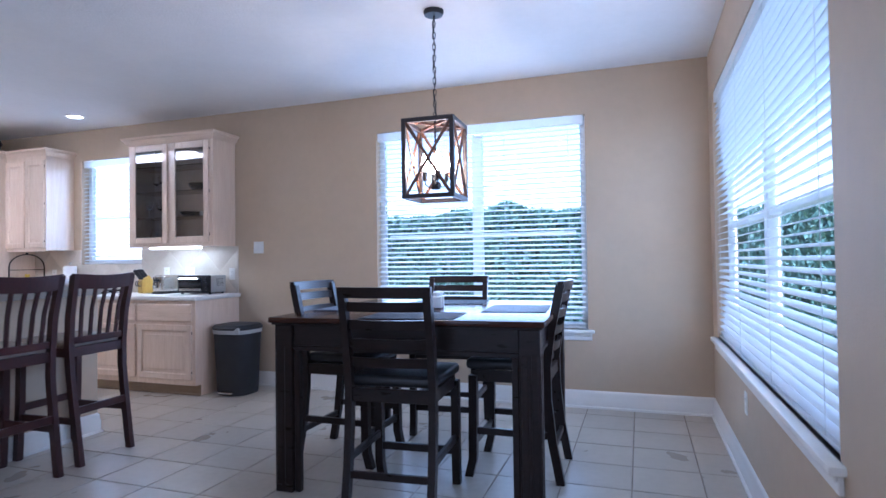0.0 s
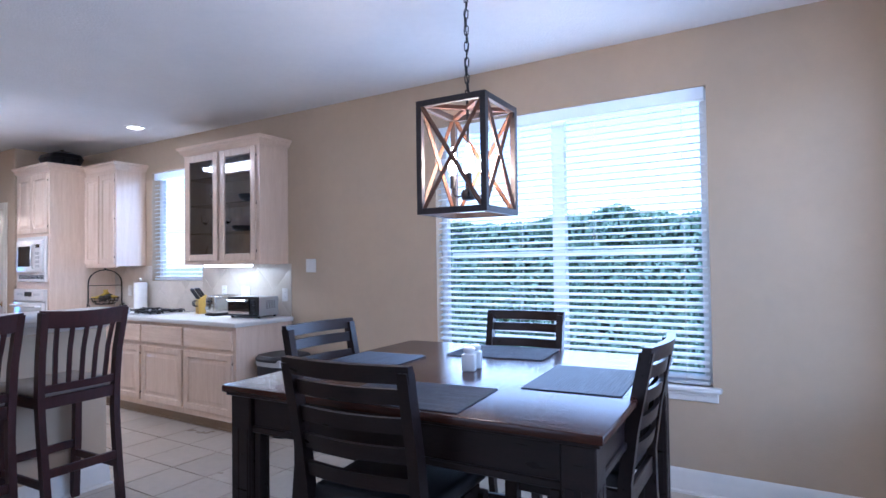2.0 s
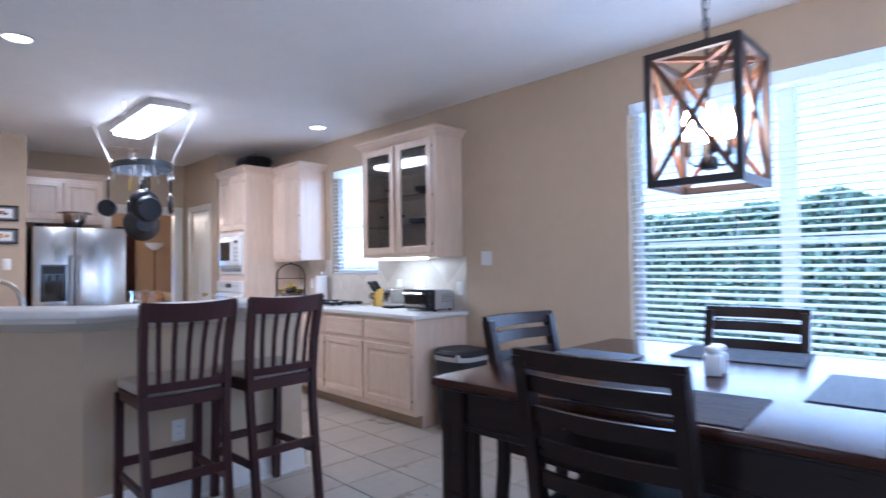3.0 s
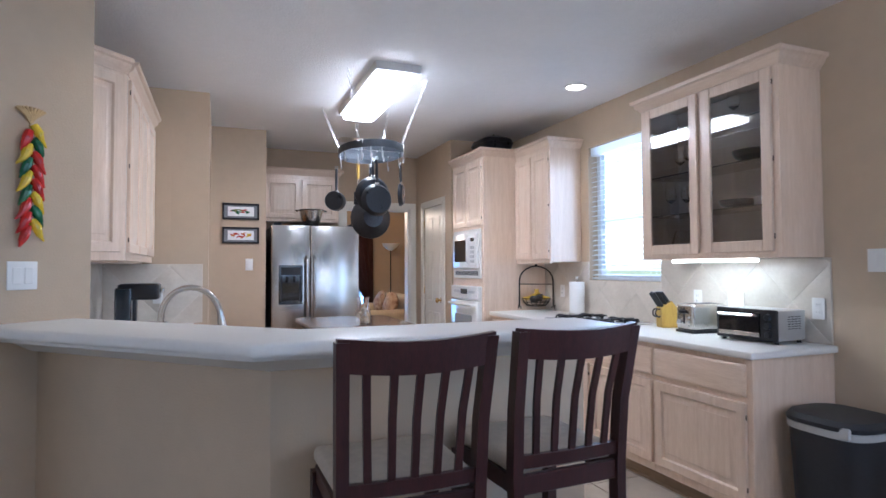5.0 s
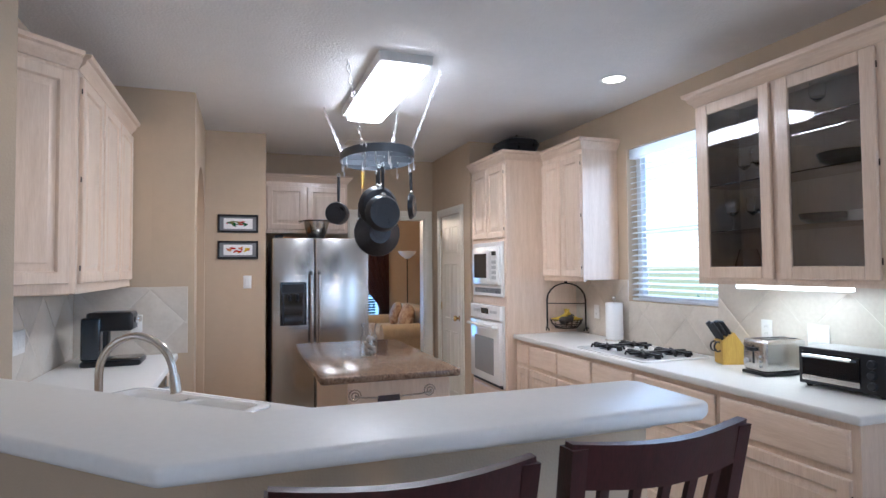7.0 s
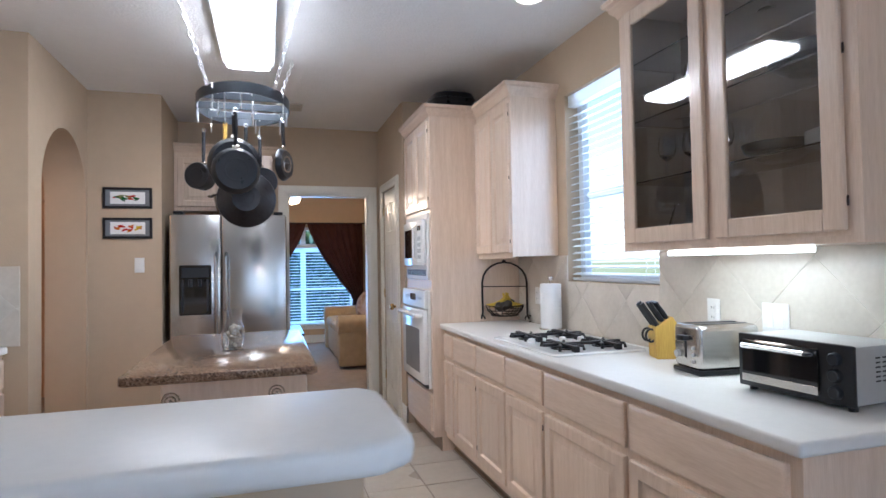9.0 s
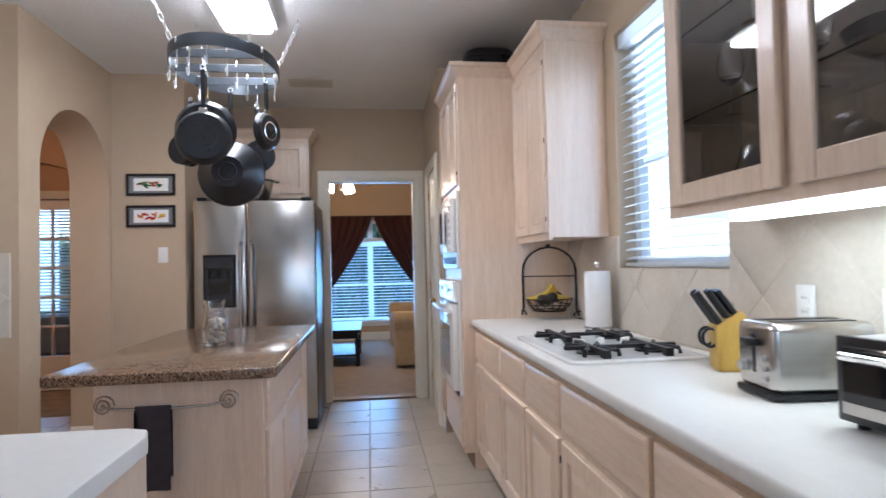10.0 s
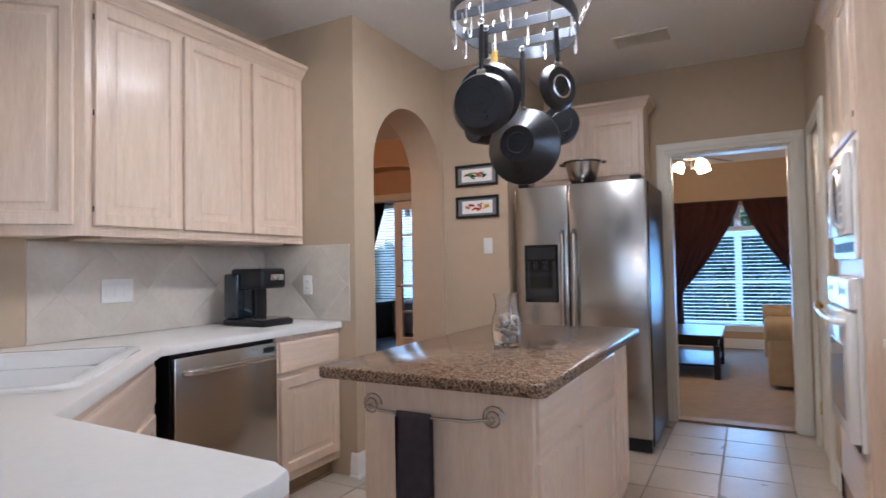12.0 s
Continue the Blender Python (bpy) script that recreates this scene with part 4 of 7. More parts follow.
le = thing("corner_wall_cabinet", "pickled oak angled end wall cabinet with one door", "cabinet", None, "kitchen cabinets")
b = B(); prism(b, [(-4.72, 1.40), (-4.72, 1.075), (-4.40, 1.075), (-4.40, 1.08)], 1.371, 2.425, 0.0015, 1)
part("body", b, OAK_V, le)
b = B(); panel(b, 0.04, 1.415, 0.415, 2.375, 0.0, DOORP)
d = part("door", b, OAK_V, le)
d.matrix_basis = pose(-4.40, 1.08, 0, 0, 0, 135) @ Matrix.Translation((0, 0, 0))
b = B(); sweep_crown(b, [(-4.40, 1.08), (-4.72, 1.40)], [(o, 2.395 + q) for o, q in CROWNP])
part("crown_moulding", b, OAK_H, le)

# ---- island ----
il = thing("island", "pickled oak kitchen island cabinet", "island", pose(-6.30, 2.67, 0))
b = B(); bx(b, 0, 0, 0.10, 1.37, 0.60, 0.842, 0.002); bx(b, 0.03, 0.03, 0, 1.34, 0.54, 0.10)
part("body", b, OAK_V, il)
for x0, x1 in ((0.31, 0.885), (0.905, 1.345)):
    for kind, z0, z1 in (("drawer", 0.66, 0.82), ("door", 0.15, 0.63)):
        b = B(); panel(b, -x1, z0, -x0, z1, 0.0, DRAWP if kind == "drawer" else DOORP)
        o = part("drawer_front" if kind == "drawer" else "door", b, OAK_H if kind == "drawer" else OAK_V, il)
        o.matrix_basis = pose(0, 0.60, 0, 0, 0, 180)
b = B(); panel(b, 0.04, 0.15, 0.27, 0.82, 0, DOORP); 
o = part("door", b, OAK_V, il); o.matrix_basis = pose(0.31, 0.60, 0, 0, 0, 180)
b = B(); prism(b, [(-6.40, 2.515), (-4.88, 2.515), (-4.862, 2.533), (-4.862, 3.312), (-4.88, 3.33), (-6.40, 3.33)], 0.8425, 0.883, 0.008, 2)
single("island_worktop", b, GRANITE, "polished brown speckled granite island top", "worktop")
tb = thing("towel_bar", "wrought metal towel bar with spiral ends", "towel bar", pose(-4.93, 2.708, 0.76))
b = B(); tube(b, [(0.03, 0.0, 0.0), (0.05, 0.06, -0.006), (0.05, 0.22, -0.012), (0.05, 0.38, -0.006), (0.03, 0.44, 0)], 0.005, 8)
part("rod", b, NICKEL, tb)
for y in (0.0, 0.44):
    b = B(); tube(b, [(0.006 + 0.002 * (a / 90), y + (0.038 - 0.0035 * a / 90) * math.cos(radians(a)), (0.038 - 0.0035 * a / 90) * math.sin(radians(a))) for a in range(0, 811, 30)], 0.0035, 6)
    part("spiral", b, NICKEL, tb)
b = B()
rows = []
for i in range(9):
    u = i / 8
    pts = [(0.052 + 0.012 + 0.003 * math.sin(u * 9), -0.30), (0.052 + 0.012, -0.02), (0.052, 0.002), (0.052 - 0.012, -0.02), (0.052 - 0.014, -0.26)]
    rows.append([b.verts.new((x, 0.125 + 0.125 * u, z)) for x, z in pts])
for r0, r1 in zip(rows, rows[1:]):
    for i in range(4): b.faces.new((r0[i], r1[i], r1[i + 1], r0[i + 1]))
bmesh.ops.solidify(b, geom=b.faces[:], thickness=0.004)
single("hand_towel", b, TOWEL, "folded grey-mauve towel hanging over the bar", "towel", pose(-4.932, 2.708, 0.76))

# ---- refrigerator ----
fr = thing("refrigerator", "stainless side-by-side refrigerator with black sides", "refrigerator", pose(-7.165, 2.365, 0, 0, 0, 90))
b = B(); bx(b, 0, 0.065, 0.03, 0.905, 0.74, 1.755, 0.006)
part("body", b, BLACKP, fr, "black textured refrigerator case")
for x0, x1 in ((0.004, 0.388), (0.394, 0.901)):
    b = B(); bx(b, x0, 0.0, 0.09, x1, 0.062, 1.765, 0.012, 3)
    d = part("door", b, STEEL, fr)
    hx = x1 - 0.035 if x0 < 0.1 else x0 + 0.035
    b = B(); tube(b, [(hx, 0.0, 0.70), (hx, -0.045, 0.73), (hx, -0.052, 1.05), (hx, -0.045, 1.42), (hx, 0.0, 1.45)], 0.013, 10)
    part("handle", b, STEEL, d)
b = B(); bx(b, 0.075, -0.008, 0.955, 0.315, 0.002, 1.355, 0.006)
dp = part("dispenser", b, BLACKGLASS, fr, "black water and ice dispenser")
b = B(); bx(b, 0.095, -0.011, 1.255, 0.295, -0.008, 1.335, 0.002); bx(b, 0.095, -0.011, 0.98, 0.11, -0.008, 1.24); bx(b, 0.28, -0.011, 0.98, 0.295, -0.008, 1.24)
part("control_panel", b, DARKP, dp)
for x in (0.16, 0.23):
    b = B(); cyl(b, (x, -0.018, 1.18), (x, -0.018, 1.24), 0.014)
    part("nozzle", b, BLACKP, dp)
b = B(); bx(b, 0.01, 0.02, 0.005, 0.895, 0.10, 0.085); 
part("kick_grille", b, BLACKP, fr)
for x in (0.03, 0.80):
    b = B(); bx(b, x, 0.01, 1.766, x + 0.075, 0.12, 1.790, 0.006)
    part("hinge_cover", b, BLACKP, fr)
upper_cabinet(pose(-7.78, 2.318, 0, 0, 0, 90), 0.85, 0.265, 1.86, 2.405, [(0.03, 0.41), (0.43, 0.82)], "pickled oak cabinet over the refrigerator", (0, 1))

# ---- dining corner ----
def curved_post(bm, pts, w, d):
    """A squared post through (y, z) points at x=0."""
    rows = []
    for i, (x, y, z) in enumerate(pts):
        rows.append([bm.verts.new((x + sx_, y + sy_, z)) for sx_, sy_ in ((-w / 2, -d / 2), (w / 2, -d / 2), (w / 2, d / 2), (-w / 2, d / 2))])
    for a, c in zip(rows, rows[1:]):
        for i in range(4): bm.faces.new((a[i], a[(i + 1) % 4], c[(i + 1) % 4], c[i]))
    bm.faces.new(rows[0][::-1]); bm.faces.new(rows[-1])


def bowed_rail(bm, x0, x1, y, z0, z1, th, bow, tilt=0.0, n=8, lift=0.0):
    """A rail bowed backwards between two posts; tilt leans its top back."""
    rows = []
    for i in range(n + 1):
        u = i / n
        yy = y - bow * math.sin(math.pi * u)
        zz = lift * math.sin(math.pi * u)
        rows.append([bm.verts.new(c) for c in ((x0 + (x1 - x0) * u, yy - th / 2, z0 + zz), (x0 + (x1 - x0) * u, yy + th / 2, z0 + zz), (x0 + (x1 - x0) * u, yy + th / 2 - tilt, z1 + zz), (x0 + (x1 - x0) * u, yy - th / 2 - tilt, z1 + zz))])
    for a, c in zip(rows, rows[1:]):
        for i in range(4): bm.faces.new((a[i], c[i], c[(i + 1) % 4], a[(i + 1) % 4]))
    bm.faces.new(rows[0]); bm.faces.new(rows[-1][::-1])


def cushion_mesh(hx0, hx1, y0, y1, z0, z1, r=0.03):
    bm = B()
    pts = [(-hx0, y0), (hx0, y0), (hx1, y1), (-hx1, y1)]
    prism(bm, pts, z0, z1, r, 4)
    return bm


def dining_chair():
    t = thing("dining_chair", "espresso counter-height ladder-back chair with black leather seat", "chair", None, "chairs round the dining table")
    W = 0.21
    for s in (-1, 1):
        bm = B(); curved_post(bm, [(s * W, -0.275, 0), (s * W, -0.235, 0.22), (s * W, -0.212, 0.45), (s * W, -0.210, 0.62), (s * W, -0.235, 0.80), (s * W, -0.290, 1.060)], 0.036, 0.045)
        part("back_leg", bm, ESPRESSO, t)
        bm = B(); curved_post(bm, [(s * 0.213, 0.225, 0), (s * 0.217, 0.20, 0.10), (s * 0.217, 0.195, 0.56)], 0.042, 0.046)
        part("front_leg", bm, ESPRESSO, t)
        bm = B(); bx(bm, s * 0.207 - 0.011, -0.215, 0.525, s * 0.207 + 0.011, 0.19, 0.59, 0.003)
        part("side_apron", bm, ESPRESSO, t)
        bm = B(); bx(bm, s * 0.212 - 0.011, -0.232, 0.235, s * 0.212 + 0.011, 0.19, 0.272, 0.003)
        part("side_stretcher", bm, ESPRESSO, t)
    for y, z0, z1, nm in ((0.195, 0.525, 0.59, "front_apron"), (-0.21, 0.525, 0.59, "back_apron"), (0.197, 0.165, 0.205, "front_stretcher"), (-0.238, 0.165, 0.20, "back_stretcher")):
        bm = B(); bx(bm, -0.20, y - 0.011, z0, 0.20, y + 0.011, z1, 0.003)
        part(nm, bm, ESPRESSO, t)
    bm = cushion_mesh(0.215, 0.235, -0.20, 0.235, 0.592, 0.648, 0.022)
    for v in bm.verts:
        if v.co.z > 0.63:
            v.co.z += 0.012 * (1 - (v.co.x / 0.235) ** 2) * (1 - (v.co.y / 0.235) ** 2)
    part("seat", bm, LEATHER, t, "black leather seat pad")
    for y, z0, z1, b_ in ((-0.223, 0.695, 0.742, 0.022), (-0.236, 0.785, 0.832, 0.024), (-0.252, 0.875, 0.922, 0.026), (-0.270, 0.962, 1.008, 0.028)):
        bm = B(); bowed_rail(bm, -0.19, 0.19, y, z0, z1, 0.016, b_, 0.008)
        part("slat", bm, ESPRESSO, t)
    bm = B(); bowed_rail(bm, -0.23, 0.23, -0.284, 1.027, 1.078, 0.030, 0.030, 0.010)
    part("top_rail", bm, ESPRESSO, t)
    return t


TX0, TX1, TY0, TY1, TZ = -0.72, 0.72, -0.675, 0.675, 0.912
tb = thing("dining_table", "square counter-height table with a reddish-brown top and espresso legs", "table", pose(-0.625, 3.43, 0, 0, 0, 2.5))
b = B(); bx(b, TX0, TY0, TZ - 0.028, TX1, TY1, TZ, 0.006, 2)
part("tabletop", b, TABLETOP, tb, "reddish-brown wooden top")
b = B(); bx(b, TX0 + 0.012, TY0 + 0.012, TZ - 0.040, TX1 - 0.012, TY1 - 0.012, TZ - 0.0285, 0.003)
part("top_moulding", b, ESPRESSO, tb)
for x in (TX0 + 0.075, TX1 - 0.075):
    for y in (TY0 + 0.075, TY1 - 0.075):
        b = B(); bx(b, x - 0.05, y - 0.05, 0, x + 0.05, y + 0.05, TZ - 0.041, 0.004)
        for g in (-0.024, 0.024):
            bx(b, x + g - 0.016, y - 0.053, 0.04, x + g + 0.016, y + 0.053, TZ - 0.16, 0.003); bx(b, x - 0.053, y + g - 0.016, 0.04, x + 0.053, y + g + 0.016, TZ - 0.16, 0.003)
        part("leg", b, ESPRESSO, tb)
for a, c in (((TX0 + 0.126, TY0 + 0.045), (TX1 - 0.126, TY0 + 0.075)), ((TX0 + 0.126, TY1 - 0.075), (TX1 - 0.126, TY1 - 0.045)),
             ((TX0 + 0.045, TY0 + 0.126), (TX0 + 0.075, TY1 - 0.126)), ((TX1 - 0.075, TY0 + 0.126), (TX1 - 0.045, TY1 - 0.126))):
    b = B(); bx(b, a[0], a[1], TZ - 0.175, c[0], c[1], TZ - 0.041, 0.003)
    bx(b, a[0] - 0.004 if c[0] - a[0] > .2 else a[0] - 0.008, a[1] - 0.008 if c[0] - a[0] > .2 else a[1] - 0.004, TZ - 0.175, c[0] + (0.004 if c[0] - a[0] > .2 else 0.008), c[1] + (0.008 if c[0] - a[0] > .2 else 0.004), TZ - 0.150, 0.004)
    part("apron", b, ESPRESSO, tb)
for x in (TX0 + 0.145, TX1 - 0.145):
    for y in (TY0 + 0.06, TY1 - 0.06):
        b = B(); bx(b, x - 0.016, y - 0.018, 0.0, x + 0.016, y + 0.018, TZ - 0.176, 0.003)
        part("side_post", b, ESPRESSO, tb)
ch = dining_chair()
ch.matrix_basis = pose(-0.610, 2.893, 0, 0, 0, 4.2)
copy_thing(ch, pose(-1.181, 3.414, 0, 0, 0, -91))
copy_thing(ch, pose(-0.764, 4.094, 0, 0, 0, 184))
copy_thing(ch, pose(-0.16, 3.475, 0, 0, 0, 91))


def placemat(m):
    bm = B()
    n = 64
    rows = [[bm.verts.new((x, -0.175 + 0.35 * i / n, z)) for x, z in ((-0.24, 0.0), (-0.24, 0.003 + 0.0016 * (i % 2)), (0.24, 0.003 + 0.0016 * (i % 2)), (0.24, 0.0))] for i in range(n + 1)]
    for a, c in zip(rows, rows[1:]):
        for i in range(4): bm.faces.new((a[i], a[(i + 1) % 4], c[(i + 1) % 4], c[i]))
    bm.faces.new(rows[0]); bm.faces.new(rows[-1][::-1])
    return single("placemat", bm, MATWEAVE, "dark blue-grey ribbed placemat lying on the table", "placemat", m, "placemats on the table")


placemat(pose(-0.57, 2.94, TZ + 0.001, 0, 0, 6)); placemat(pose(-0.134, 3.448, TZ + 0.001, 0, 0, 95)); placemat(pose(-1.13, 3.37, TZ + 0.001, 0, 0, 94)); placemat(pose(-0.69, 3.90, TZ + 0.001, 0, 0, 7))


def shaker(m):
    t = thing("salt_shaker", "small square white ceramic shaker on the table", "shaker", m, "pair of shakers")
    bm = B(); bx(bm, -0.029, -0.029, 0, 0.029, 0.029, 0.072, 0.008, 3)
    part("body", bm, CERAMIC, t)
    bm = B(); lathe(bm, [(0, 0.073), (0.02, 0.073), (0.02, 0.080), (0.026, 0.082), (0.026, 0.092), (0.018, 0.099), (0, 0.101)], 18)
    part("cap", bm, CERAMIC, t)
    return t


shaker(pose(-0.61, 3.40, TZ + 0.001, 0, 0, 18)); shaker(pose(-0.622, 3.472, TZ + 0.001, 0, 0, 22))


# pendant lantern
def chain(bm, p0, p1, link=0.034, w=0.011, r=0.0024, n=10):
    p0, p1 = Vector(p0), Vector(p1)
    d = p1 - p0
    k = max(2, int(d.length / (link - 2 * r * 1.4)))
    q = d.to_track_quat("Z", "Y").to_matrix().to_4x4()
    for i in range(k):
        c = p0 + d * ((i + 0.5) / k)
        m = Matrix.Translation(c) @ q @ pose(0, 0, 0, 0, 0, 90 * (i % 2) + 20)
        pts = []
        for a in range(n):
            u = 2 * math.pi * a / n
            pts.append(m @ Vector((w * math.cos(u), 0, (link / 2 - w) * (1 if math.sin(u) > 0 else -1 if math.sin(u) < 0 else 0) + w * math.sin(u))))
        tube(bm, pts, r, 5, True)
    return bm


pl = thing("pendant_lantern", "square wooden lantern pendant with crossed bars and four lit candle bulbs", "pendant lamp", pose(-0.622, 3.437, 0, 0, 0, 2))
P0, P1, PW, PS = 1.564, 2.037, 0.160, 0.025
for sx_ in (-1, 1):
    for sy_ in (-1, 1):
        b = B(); bx(b, sx_ * (PW - PS), sy_ * (PW - PS), P0, sx_ * PW, sy_ * PW, P1, 0.001)
        part("post", b, LAMPDARK, pl)
for z0, z1 in ((P0, P0 + PS), (P1 - PS, P1)):
    for s in (-1, 1):
        b = B(); bx(b, -(PW - PS), s * (PW - PS), z0, PW - PS, s * PW, z1, 0.001)
        part("rail", b, LAMPDARK, pl)
        b = B(); bx(b, s * (PW - PS), -(PW - PS), z0, s * PW, PW - PS, z1, 0.001)
        part("rail", b, LAMPDARK, pl)
for f in range(4):
    for s in (-1, 1):
        b = B()
        L, hh = PW - PS, (P1 - P0) / 2 - PS
        tube(b, [(-s * L, -PW + 0.012 + 0.004 * s, (P0 + P1) / 2 - hh), (s * L, -PW + 0.012 + 0.004 * s, (P0 + P1) / 2 + hh)], 0.010, 4)
        bmesh.ops.rotate(b, verts=b.verts[:], cent=(0, 0, 0), matrix=Matrix.Rotation(f * math.pi / 2, 3, 'Z'))
        part("cross_bar", b, LAMPWOOD, pl, "brown wooden cross bar")
for r in (45, -45):
    b = B(); bx(b, -0.185, -0.010, P1 - 0.022, 0.185, 0.010, P1 - 0.006)
    bmesh.ops.rotate(b, verts=b.verts[:], cent=(0, 0, 0), matrix=Matrix.Rotation(radians(r), 3, 'Z'))
    part("top_cross", b, LAMPWOOD, pl)
b = B(); cyl(b, (0, 0, 1.635), (0, 0, P1 + 0.03), 0.006, n=10); lathe(b, [(0, 1.625), (0.028, 1.63), (0.034, 1.65), (0.028, 1.672), (0, 1.676)], 16)
st = part("stem", b, IRON, pl, "black iron stem and hub")
for a in range(4):
    u = a * math.pi / 2 + 0.5
    cx_, cy_ = math.cos(u), math.sin(u)
    b = B(); tube(b, [(0.02 * cx_, 0.02 * cy_, 1.65), (0.045 * cx_, 0.045 * cy_, 1.643), (0.062 * cx_, 0.062 * cy_, 1.655), (0.066 * cx_, 0.066 * cy_, 1.68)], 0.0045, 8)
    arm = part("arm", b, IRON, pl)
    b = B(); cyl(b, (0.066 * cx_, 0.066 * cy_, 1.678), (0.066 * cx_, 0.066 * cy_, 1.735), 0.0125, n=14)
    part("candle_sleeve", b, IRON, arm)
    b = B(); lathe(b, [(0, 1.735), (0.011, 1.737), (0.021, 1.772), (0.018, 1.805), (0.006, 1.850), (0, 1.858)], 14, Matrix.Translation((0.066 * cx_, 0.066 * cy_, 0)))
    bl = part("bulb", b, EMIT_BULB, arm, "lit candle bulb"); bl.visible_shadow = False
b = B(); chain(b, (0, 0, P1 + 0.025), (0, 0, H - 0.03), 0.042, 0.009, 0.0026); tube(b, [(0.006 * math.sin(i * 1.3), 0.006 * math.cos(i * 1.1), P1 + 0.03 + (H - P1 - 0.06) * i / 16) for i in range(17)], 0.0028, 5)
part("chain", b, IRON, pl, "black chain and cord")
b = B(); lathe(b, [(0, H - 0.030), (0.055, H - 0.028), (0.062, H - 0.012), (0.062, H - 0.0005), (0, H - 0.0005)], 24)
part("canopy", b, IRON, pl)


# bar stools
def bar_stool():
    t = thing("bar_stool", "dark cherry bar stool with slatted back and beige fabric seat", "bar stool", None, "stools at the breakfast bar")
    for s in (-1, 1):
        bm = B(); curved_post(bm, [(s * 0.185, -0.275, 0), (s * 0.187, -0.235, 0.30), (s * 0.19, -0.205, 0.55), (s * 0.195, -0.200, 0.70), (s * 0.198, -0.215, 0.90), (s * 0.207, -0.262, 1.140)], 0.034, 0.042)
        part("back_leg", bm, MAHOG, t)
        bm = B(); curved_post(bm, [(s * 0.195, 0.205, 0), (s * 0.195, 0.185, 0.35), (s * 0.195, 0.180, 0.68)], 0.038, 0.040)
        part("front_leg", bm, MAHOG, t)
        bm = B(); bx(bm, s * 0.192 - 0.010, -0.205, 0.645, s * 0.192 + 0.010, 0.178, 0.70, 0.003)
        part("side_apron", bm, MAHOG, t)
        bm = B(); bx(bm, s * 0.190 - 0.010, -0.245, 0.245, s * 0.190 + 0.010, 0.185, 0.285, 0.003)
        part("side_stretcher", bm, MAHOG, t)
    for y, z0, z1, nm in ((0.180, 0.645, 0.70, "front_apron"), (-0.203, 0.645, 0.705, "back_apron"), (0.187, 0.30, 0.345, "foot_rest"), (-0.238, 0.300, 0.345, "back_stretcher")):
        bm = B(); bx(bm, -0.18, y - 0.010, z0, 0.18, y + 0.010, z1, 0.003)
        part(nm, bm, MAHOG, t)
    bm = cushion_mesh(0.195, 0.205, -0.185, 0.205, 0.700, 0.752, 0.020)
    part("seat", bm, FABRIC, t, "beige fabric seat pad")
    bm = B(); bowed_rail(bm, -0.19, 0.19, -0.203, 0.725, 0.765, 0.020, 0.012, 0.004)
    part("lower_rail", bm, MAHOG, t)
    bm = B(); bowed_rail(bm, -0.219, 0.219, -0.248, 1.062, 1.150, 0.024, 0.030, 0.016, lift=-0.012)
    part("top_rail", bm, MAHOG, t)
    for i in range(5):
        x = -0.135 + 0.0675 * i
        k = 1 - (x / 0.2) ** 2
        bm = B(); curved_post(bm, [(x * 0.95, -0.207 - 0.010 * k, 0.76), (x, -0.222 - 0.016 * k, 0.93), (x * 1.07, -0.252 - 0.026 * k, 1.072)], 0.021, 0.012)
        part("back_slat", bm, MAHOG, t)
    return t


bs = bar_stool()
bs.matrix_basis = pose(-2.88, 2.371, 0, 0, 0, 90)
copy_thing(bs, pose(-2.925, 2.887, 0, 0, 0, 93))

# waste bin
wb = thing("waste_bin", "tall black plastic step bin with a grey lid rim", "bin", pose(-3.02, 4.60, 0))
def dring(hx, hy, z, n=28):
    return [(hx * math.copysign(abs(math.cos(2 * math.pi * i / n)) ** 0.62, math.cos(2 * math.pi * i / n)), hy * math.copysign(abs(math.sin(2 * math.pi * i / n)) ** 0.62, math.sin(2 * math.pi * i / n)), z) for i in range(n)]
b = B(); loft(b, [dring(0.158, 0.150, 0.0), dring(0.162, 0.154, 0.02), dring(0.188, 0.178, 0.555)])
part("body", b, DARKP, wb)
b = B(); loft(b, [dring(0.188, 0.178, 0.557), dring(0.195, 0.185, 0.559), dring(0.197, 0.187, 0.590), dring(0.190, 0.180, 0.592)])
part("rim", b, GREYP, wb, "grey lid rim")
b = B(); loft(b, [dring(0.197, 0.187, 0.593), dring(0.200, 0.190, 0.612), dring(0.183, 0.174, 0.636), dring(0.10, 0.09, 0.648)])
part("lid", b, DARKP, wb)
b = B(); bx(b, -0.075, -0.20, 0.022, 0.075, -0.14, 0.040, 0.006, 2)
part("pedal", b, STEEL_H, wb, "steel pedal")
b = B(); bx(b, 0.10, -0.178, 0.565, 0.15, -0.155, 0.615, 0.004)
part("latch", b, GREYP, wb)


